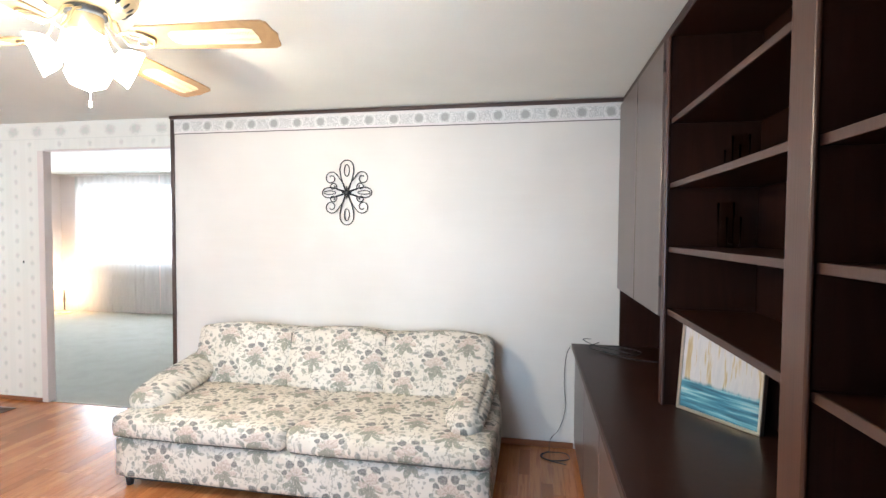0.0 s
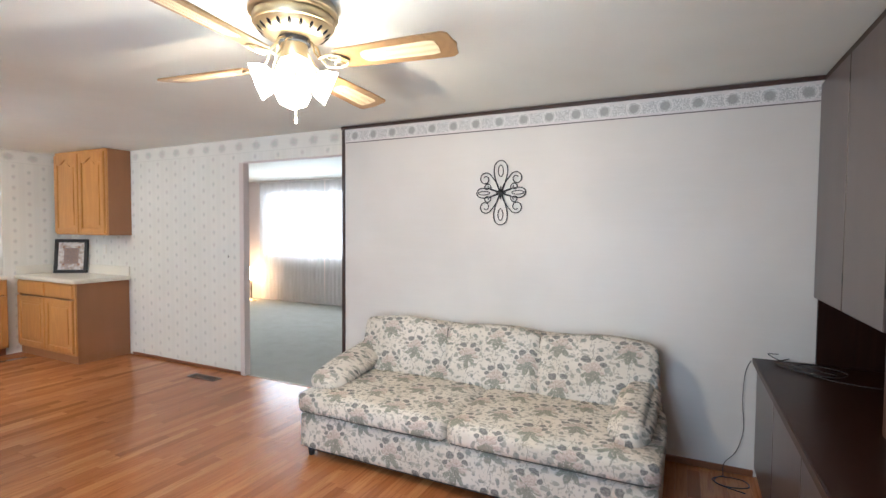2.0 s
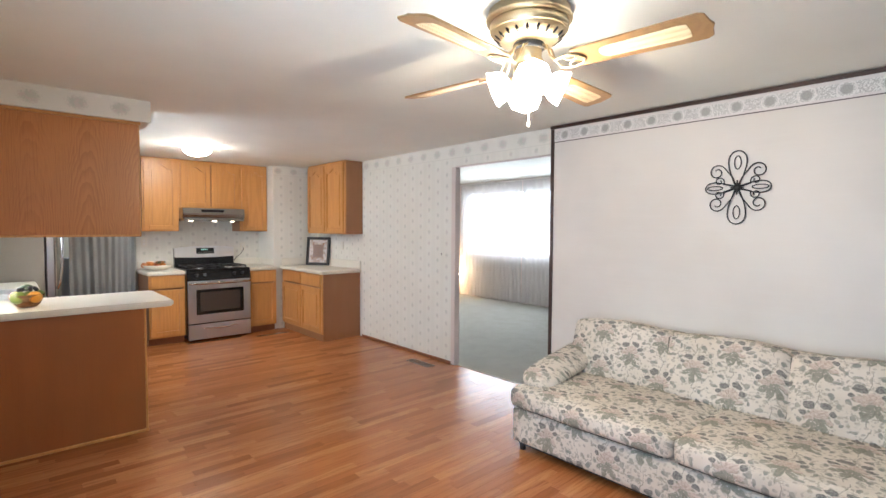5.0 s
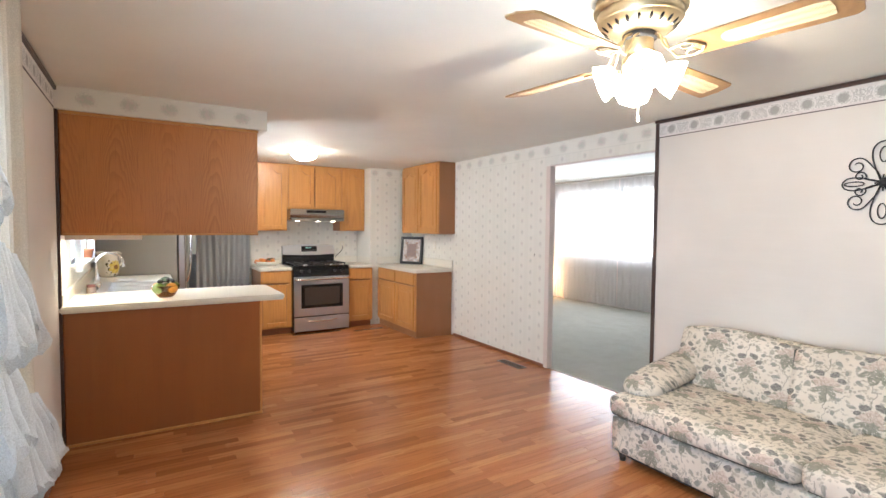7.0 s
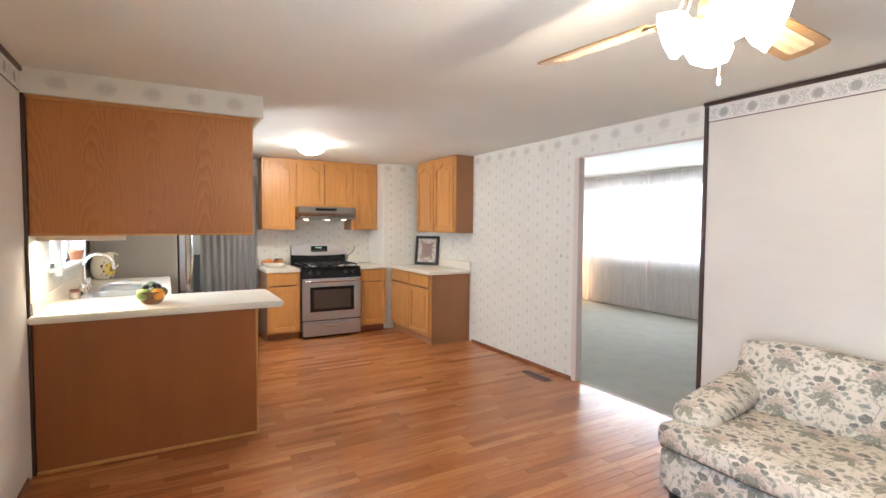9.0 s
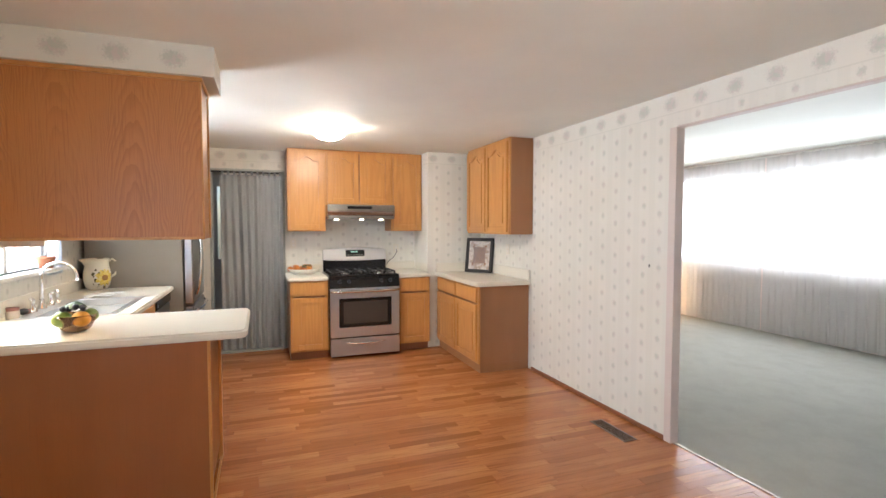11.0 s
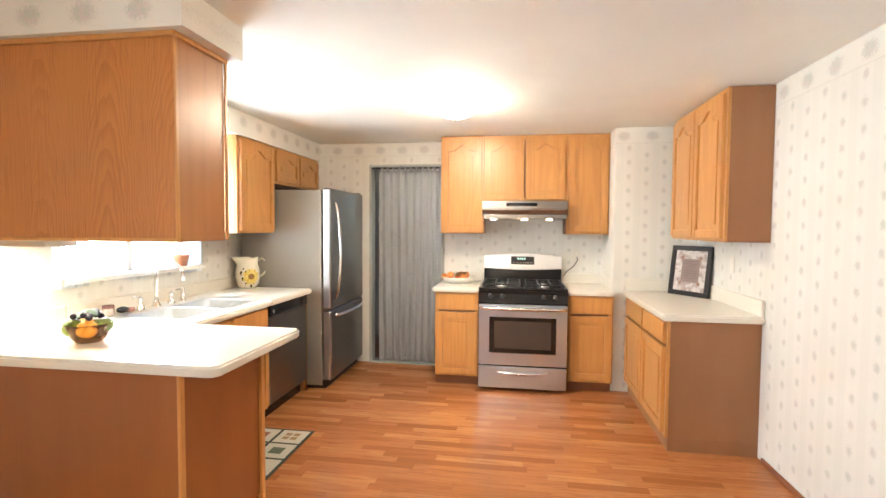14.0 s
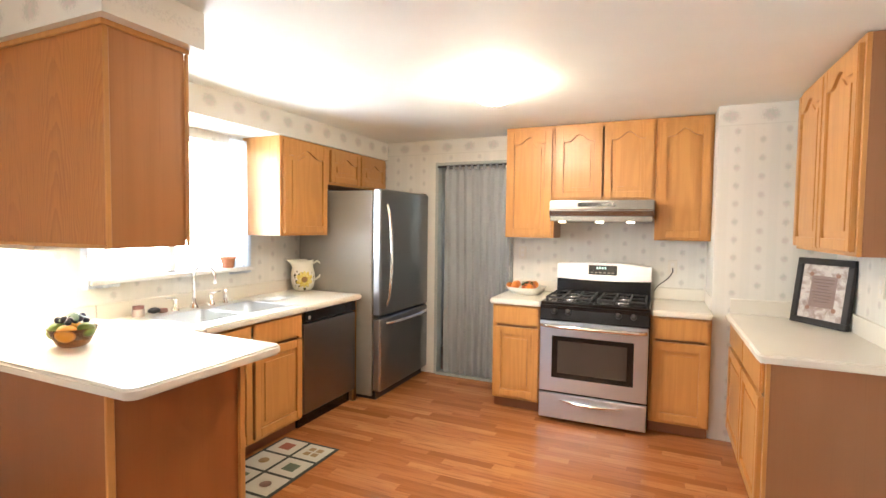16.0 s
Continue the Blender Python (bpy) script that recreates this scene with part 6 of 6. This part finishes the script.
def pitcher():
    c = (-6.46, -0.335, 0.905)
    ob = thing("pitcher", c, "cream ceramic pitcher painted with a yellow sunflower", "pitcher")
    prof = [(0.0, 0.0), (0.062, 0.0), (0.082, 0.03), (0.094, 0.085), (0.092, 0.14), (0.080, 0.185), (0.078, 0.22), (0.086, 0.245), (0.082, 0.243), (0.074, 0.22), (0.076, 0.185), (0.086, 0.14), (0.086, 0.03), (0.0, 0.01)]
    prof = [(r * 1.10, z * 1.10) for r, z in prof]
    bm = lathe(bmesh.new(), prof, c, 36)
    for v in bm.verts:
        d = Vector((v.co.x - c[0], v.co.y - c[1]))
        if v.co.z > c[2] + 0.20 and d.length > 0.06:
            f = max(0.0, d.normalized().dot(Vector((0.6, -0.8)))) ** 6 * (v.co.z - c[2] - 0.20) / 0.045
            v.co.x += d.normalized().x * 0.03 * f
            v.co.y += d.normalized().y * 0.03 * f
    k = Mat("sunflower_glaze", (0.75, 0.70, 0.58), 0.15)
    v = k.coords((1, 1, 1), (0, 0, 0), (-c[0] - 0.066, -c[1] - 0.072, -c[2] - 0.105))
    sep = k.node("ShaderNodeSeparateXYZ")
    k.link(v, sep.inputs[0])
    ln = k.node("ShaderNodeVectorMath", operation='LENGTH')
    k.link(v, ln.inputs[0])
    ang = k.math('ARCTAN2', sep.outputs[2], k.math('SUBTRACT', sep.outputs[0], sep.outputs[1]))
    pet = k.math('MULTIPLY_ADD', k.math('ABSOLUTE', k.math('SINE', k.math('MULTIPLY', ang, 5.0))), 0.022, 0.052)
    ismid = k.math('LESS_THAN', ln.outputs["Value"], 0.026)
    ispet = k.math('LESS_THAN', ln.outputs["Value"], pet)
    leafn = k.math('MULTIPLY', k.smooth(k.noise(k.coords(), 26, 2), 0.56, 0.60), k.math('LESS_THAN', ln.outputs["Value"], 0.10))
    col = k.mix(leafn, (0.74, 0.69, 0.56), (0.09, 0.08, 0.03))
    col = k.mix(ispet, col, k.mix(k.smooth(k.noise(k.coords(), 60, 2), 0.4, 0.6), (0.66, 0.48, 0.08), (0.75, 0.62, 0.22)))
    col = k.mix(ismid, col, (0.30, 0.17, 0.06))
    k.color(col)
    part("body", bm, k.m, ob, "", True)
    d = Vector((-0.62, 0.78, 0))
    pts = [Vector((c[0], c[1], 0)) + d * r + Vector((0, 0, c[2] + z)) for r, z in ((0.086, 0.236), (0.12, 0.258), (0.158, 0.231), (0.164, 0.176), (0.142, 0.121), (0.10, 0.094))]
    part("handle", tube(bmesh.new(), pts, 0.010, 10), k.m, ob, "cream looped handle")


def photo_frame():
    ob = thing("picture_frame", (-6.68, 3.41, 0.906), "black picture frame with a matted print, leaning on the backsplash", "picture frame")
    a, b = Vector((-6.83, 3.31, 0.906)), Vector((-6.53, 3.518, 0.906))
    u = (b - a).normalized()
    nrm = Vector((u.y, -u.x, 0))
    up = (Vector((0, 0, 1)) - nrm * 0.13).normalized()
    m = Matrix(((u.x, nrm.x, up.x, a.x), (u.y, nrm.y, up.y, a.y), (u.z, nrm.z, up.z, a.z), (0, 0, 0, 1)))
    w, h, f = (b - a).length, 0.41, 0.038
    bm = bmesh.new()
    for p in ([(0, 0), (w, 0), (w, f), (0, f)], [(0, h - f), (w, h - f), (w, h), (0, h)], [(0, f), (f, f), (f, h - f), (0, h - f)], [(w - f, f), (w, f), (w, h - f), (w - f, h - f)]):
        prism(bm, p, -0.012, 0.02, m, 0.004)
    part("frame", bm, painted("black_frame_lacquer", (0.016, 0.012, 0.011), 0.55, 0.1), ob, "black wooden frame")
    k = Mat("marbled_mat", (0.6, 0.55, 0.5), 0.5)
    k.color(k.mix(k.smooth(k.noise(k.coords(), 16, 4, 0.6, 1.0), 0.4, 0.62), (0.50, 0.45, 0.41), (0.27, 0.20, 0.17)))
    part("mat", prism(bmesh.new(), [(f - 0.004, f - 0.004), (w - f + 0.004, f - 0.004), (w - f + 0.004, h - f + 0.004), (f - 0.004, h - f + 0.004)], -0.004, 0.004, m), k.m, ob, "marbled mat board")
    p = part("print", prism(bmesh.new(), [(w * 0.28, h * 0.27), (w * 0.72, h * 0.27), (w * 0.72, h * 0.74), (w * 0.28, h * 0.74)], 0.003, 0.0055, m), painted("rose_brown_print", (0.25, 0.165, 0.14), 0.5, 0.1), ob, "rose-brown printed verse")
    bm = bmesh.new()
    rnd = random.Random(2)
    for i in range(8):
        l = rnd.uniform(0.10, 0.18) * w
        z = h * (0.68 - 0.047 * i)
        prism(bm, [(w / 2 - l, z), (w / 2 + l, z), (w / 2 + l, z + 0.006), (w / 2 - l, z + 0.006)], 0.005, 0.0062, m)
    part("lines", bm, painted("print_ink", (0.14, 0.09, 0.08), 0.6), p)
    for cu, cv in ((0.27, 0.25), (0.73, 0.25), (0.27, 0.76), (0.73, 0.76)):
        bm = bmesh.new()
        prism(bm, [(w * cu + 0.014 * math.cos(2 * math.pi * i / 8), h * cv + 0.014 * math.sin(2 * math.pi * i / 8)) for i in range(8)], 0.004, 0.008, m)
        part("corner_rosette", bm, painted("rust_rosette", (0.26, 0.12, 0.07), 0.5), ob)
    g = Mat("picture_glass", (1, 1, 1), 0.02)
    g.b.inputs["Transmission Weight"].default_value, g.b.inputs["IOR"].default_value = 1.0, 1.45
    gl = part("glass", prism(bmesh.new(), [(f, f), (w - f, f), (w - f, h - f), (f, h - f)], 0.010, 0.012, m), g.m, ob)
    gl.visible_shadow = False
    part("easel_back", prism(bmesh.new(), [(0.01, 0.01), (w - 0.01, 0.01), (w - 0.01, h - 0.01), (0.01, h - 0.01)], -0.016, -0.012, m), M_BLACK, ob)


def rug():
    x0, x1, y0, y1 = -5.665, -4.80, 0.18, 0.632
    ob = thing("kitchen_rug", (-5.3, 0.45, 0), "small cream kitchen mat with a dark grid of framed pictures", "rug")
    part("backing", rbox(bmesh.new(), (x0, y0, 0.0012), (x1, y1, 0.007), 0.003), painted("dark_green_rug", (0.045, 0.05, 0.04), 0.95, 0.2, 0.5, 400), ob)
    cols, rows = 4, 2
    cw, ch = (x1 - x0 - 0.02) / cols, (y1 - y0 - 0.02) / rows
    tones = [(0.30, 0.10, 0.06), (0.33, 0.22, 0.10), (0.12, 0.16, 0.10), (0.25, 0.15, 0.10)]
    cream = painted("cream_rug_pile", (0.52, 0.49, 0.40), 0.95, 0.1, 0.5, 400)
    for i in range(cols):
        for j in range(rows):
            a, b = x0 + 0.01 + i * cw, y0 + 0.01 + j * ch
            p = part("square", rbox(bmesh.new(), (a + 0.011, b + 0.011, 0.0065), (a + cw - 0.011, b + ch - 0.011, 0.0082), 0.001), cream, ob)
            bm = bmesh.new()
            k = (i * 2 + j) % 3
            if k == 0:
                rbox(bm, (a + cw * 0.3, b + ch * 0.3, 0.008), (a + cw * 0.7, b + ch * 0.7, 0.0089))
            elif k == 1:
                for q in range(4):
                    rbox(bm, (a + cw * (0.25 + 0.27 * (q % 2)), b + ch * (0.25 + 0.27 * (q // 2)), 0.008), (a + cw * (0.45 + 0.27 * (q % 2)), b + ch * (0.45 + 0.27 * (q // 2)), 0.0089))
            else:
                lathe(bm, [(0.0, 0.0089), (0.034, 0.0089), (0.034, 0.008)], (a + cw / 2, b + ch / 2, 0), 14)
            part("motif", bm, painted("rug_motif", tones[(i + j) % 4], 0.95, 0.2, 0.5, 400), p)


def wall_plate(at, m, label, toggle=True):
    ob = thing("outlet_plate", at, label, "outlet", "wall plates")
    bm = prism(bmesh.new(), [(-0.035, -0.057), (0.035, -0.057), (0.035, 0.057), (-0.035, 0.057)], 0.0, 0.006, Matrix.Translation(at) @ m, 0.002)
    p = part("plate", bm, M_COUNTER, ob)
    for dz in (-0.022, 0.022):
        bm = prism(bmesh.new(), [(-0.014, dz - 0.014), (0.014, dz - 0.014), (0.014, dz + 0.014), (-0.014, dz + 0.014)], 0.005, 0.0085, Matrix.Translation(at) @ m, 0.002)
        part("socket", bm, M_WHITE, p)


def potted_plant():
    c = (-5.76, S1 + 0.02, KW[2])
    ob = thing("potted_plant", c, "small terracotta pot with a bare stem on the sill", "plant pot")
    part("pot", lathe(bmesh.new(), [(0.0, 0.0), (0.040, 0.0), (0.052, 0.065), (0.058, 0.066), (0.058, 0.085), (0.050, 0.085), (0.046, 0.066), (0.0, 0.06)], c, 24), painted("terracotta", (0.42, 0.16, 0.075), 0.8, 0.1), ob)
    part("soil", lathe(bmesh.new(), [(0.0, 0.07), (0.046, 0.07)], c, 18), M_IRON, ob)
    bm = tube(bmesh.new(), [(c[0], c[1], c[2] + 0.06), (c[0] - 0.006, c[1] + 0.004, c[2] + 0.16), (c[0] + 0.01, c[1], c[2] + 0.30)], [0.004, 0.003, 0.002], 6)
    part("stem", bm, painted("dry_stem", (0.20, 0.14, 0.07), 0.8), ob)


def sink_clutter():
    ob = thing("spice_jar", (-5.005, -0.375, 0.905), "small jar with a dark red lid beside the sink", "jar")
    c = (-5.005, -0.375, 0.905)
    g = Mat("jar_glass", (0.85, 0.75, 0.68), 0.1)
    g.b.inputs["Transmission Weight"].default_value = 0.6
    part("jar", lathe(bmesh.new(), [(0.0, 0.0), (0.032, 0.0), (0.034, 0.01), (0.034, 0.045), (0.028, 0.052), (0.0, 0.052)], c, 20), g.m, ob)
    part("lid", lathe(bmesh.new(), [(0.031, 0.05), (0.032, 0.07), (0.0, 0.072)], c, 20), painted("dark_red_lid", (0.16, 0.05, 0.04), 0.4), ob, "dark red lid")
    ob = thing("scrub_brush", (-5.115, -0.37, 0.909), "dark scrubber and sponge behind the sink", "scrubber")
    bm = bmesh.new()
    ball(bm, (-5.095, -0.36, 0.934), 0.028, (1.4, 1, 0.7), 12)
    part("scrubber", bm, M_IRON, ob)
    part("sponge", rbox(bmesh.new(), (-5.185, -0.385, 0.9095), (-5.135, -0.35, 0.938), 0.006, 2), painted("pink_sponge", (0.45, 0.24, 0.20), 0.9, 0.1, 0.6, 200), ob)
    ob = thing("dish_cloth", (-5.965, -0.18, 0.91), "crumpled white dish cloth beside the sink", "cloth")
    t = bmesh.new()
    bmesh.ops.create_grid(t, x_segments=24, y_segments=16, size=0.5)
    for v in t.verts:
        x, y = v.co.x, v.co.y
        v.co = Vector((-5.975 + x * 0.26, -0.17 + y * 0.19, 0.909 + 0.018 * abs(noise.noise(Vector((x * 5, y * 5, 3)))) + 0.010 * abs(noise.noise(Vector((x * 13, y * 13, 1))))))
    part("cloth", t, painted("white_towel", (0.72, 0.70, 0.66), 0.9, 0.05, 0.5, 300), ob, "", True)


def front_lamp():
    c = (-7.82, 7.19, 0.004)
    ob = thing("floor_lamp", c, "small lit lamp with a thin bronze stem on the carpet", "lamp")
    part("base", lathe(bmesh.new(), [(0.0, 0.0), (0.11, 0.0), (0.11, 0.015), (0.03, 0.035), (0.014, 0.06), (0.0, 0.06)], c, 24), M_BRASS, ob)
    part("stem", lathe(bmesh.new(), [(0.012, 0.05), (0.012, 0.20), (0.022, 0.24), (0.012, 0.28), (0.012, 0.46), (0.0, 0.46)], c, 14), painted("dark_bronze", (0.06, 0.04, 0.025), 0.4), ob, "dark bronze stem")
    part("shade", lathe(bmesh.new(), [(0.16, 0.44), (0.10, 0.66)], c, 28), glow("lit_lamp_shade", (1.0, 0.74, 0.45), 22.0), ob, "glowing fabric shade")


def stove_cord():
    cable("power_cable", [(WEST + 0.012, 2.62, 1.16), (WEST + 0.04, 2.62, 1.13), (WEST + 0.05, 2.58, 1.07), (WEST + 0.04, 2.52, 1.02), (WEST + 0.03, 2.49, 0.97)], 0.004, "black cord plugged in beside the range")


def shelf_glass():
    g = Mat("clear_glassware", (0.96, 0.97, 0.96), 0.03)
    g.b.inputs["Transmission Weight"].default_value = 1.0
    g.b.inputs["IOR"].default_value = 1.08
    for y, z, r, h in ((2.20, 1.666, 0.032, 0.16), (2.28, 1.666, 0.030, 0.12), (2.33, 1.401, 0.032, 0.18), (2.25, 1.401, 0.028, 0.12)):
        ob = thing("drinking_glass", (0.85, y, z), "clear drinking glass on a dark shelf", "glass", "shelf glasses")
        part("tumbler", lathe(bmesh.new(), [(0.0, 0.0), (r * 0.85, 0.0), (r, h), (r - 0.003, h), (r * 0.8, 0.01), (0.0, 0.01)], (0.85, y, z), 20), g.m, ob)


floor_vent(), fruit_bowl(), fruit_plate(), pitcher(), photo_frame(), rug(), potted_plant(), sink_clutter(), front_lamp(), stove_cord(), shelf_glass()
wall_plate(Vector((WEST + 0.001, 1.365, 1.25)), FACE_PX, "cream wall outlet beside the door curtain")
wall_plate(Vector((WEST + 0.001, 2.62, 1.17)), FACE_PX, "cream wall outlet beside the range")
wall_plate(Vector((-6.22, NORTH - 0.001, 1.20)), FACE_NY, "cream wall outlet over the corner counter")
ob = thing("phone_jack", (-4.125, NORTH, 1.175), "tiny dark wall jack on the flowered paper", "wall jack")
part("plate", rbox(bmesh.new(), (-4.131, NORTH - 0.006, 1.164), (-4.119, NORTH, 1.187), 0.003), M_IRON, ob)


# ---- floor strips, last ----
def floor_strips():
    floor = structure("floor", [((WEST - 0.1, S1, -0.014), (EAST, NORTH + 0.02, -0.006))], M_BASE, "reddish laminate strip floor")
    rnd = random.Random(7)
    w = 0.066
    rest = bmesh.new()
    lengths = (0.34, 0.44, 0.54, 0.66, 0.80)
    meshes = {}
    for L in lengths:
        bm = rbox(bmesh.new(), (0.0003, 0.0003, -0.008), (w - 0.0003, L - 0.0003, 0.0), 0.0008)
        me = bpy.data.meshes.new("strip")
        bm.to_mesh(me)
        bm.free()
        me.materials.append(M_STRIP)
        meshes[L] = me
    count = 0
    verts, faces = [], []
    n = int((EAST - WEST + 0.1) / w)
    for i in range(n):
        x = WEST - 0.1 + i * w
        y = S1 - rnd.uniform(0, 0.4)
        while y < NORTH + 0.02:
            L = rnd.choice(lengths)
            a, b = max(y, S1), min(y + L, NORTH + 0.02)
            if b - a > 0.01:
                whole = b - a > L - 1e-6
                if whole and count < 300 and -4.6 < x < -1.6 and 0.3 < y < 3.3:
                    ob = new("strip", meshes[L])
                    ob.location = (x, y, 0)
                    ob.parent = floor
                    count += 1
                else:
                    k = len(verts)
                    g = 0.0004
                    verts += [(x + g, a + g, 0), (x + w - g, a + g, 0), (x + w - g, b - g, 0), (x + g, b - g, 0)]
                    verts += [(x + g, a + g, -0.006), (x + w - g, a + g, -0.006), (x + w - g, b - g, -0.006), (x + g, b - g, -0.006)]
                    faces += [(k, k + 1, k + 2, k + 3), (k, k + 4, k + 5, k + 1), (k + 1, k + 5, k + 6, k + 2), (k + 2, k + 6, k + 7, k + 3), (k + 3, k + 7, k + 4, k)]
            y += L
    me = bpy.data.meshes.new("strips")
    me.from_pydata(verts, [], faces)
    me.materials.append(M_STRIP_ALL)
    ob = new("strips", me)
    ob.parent = floor
    tagged(ob, "", "", "", "stuff")


floor_strips()
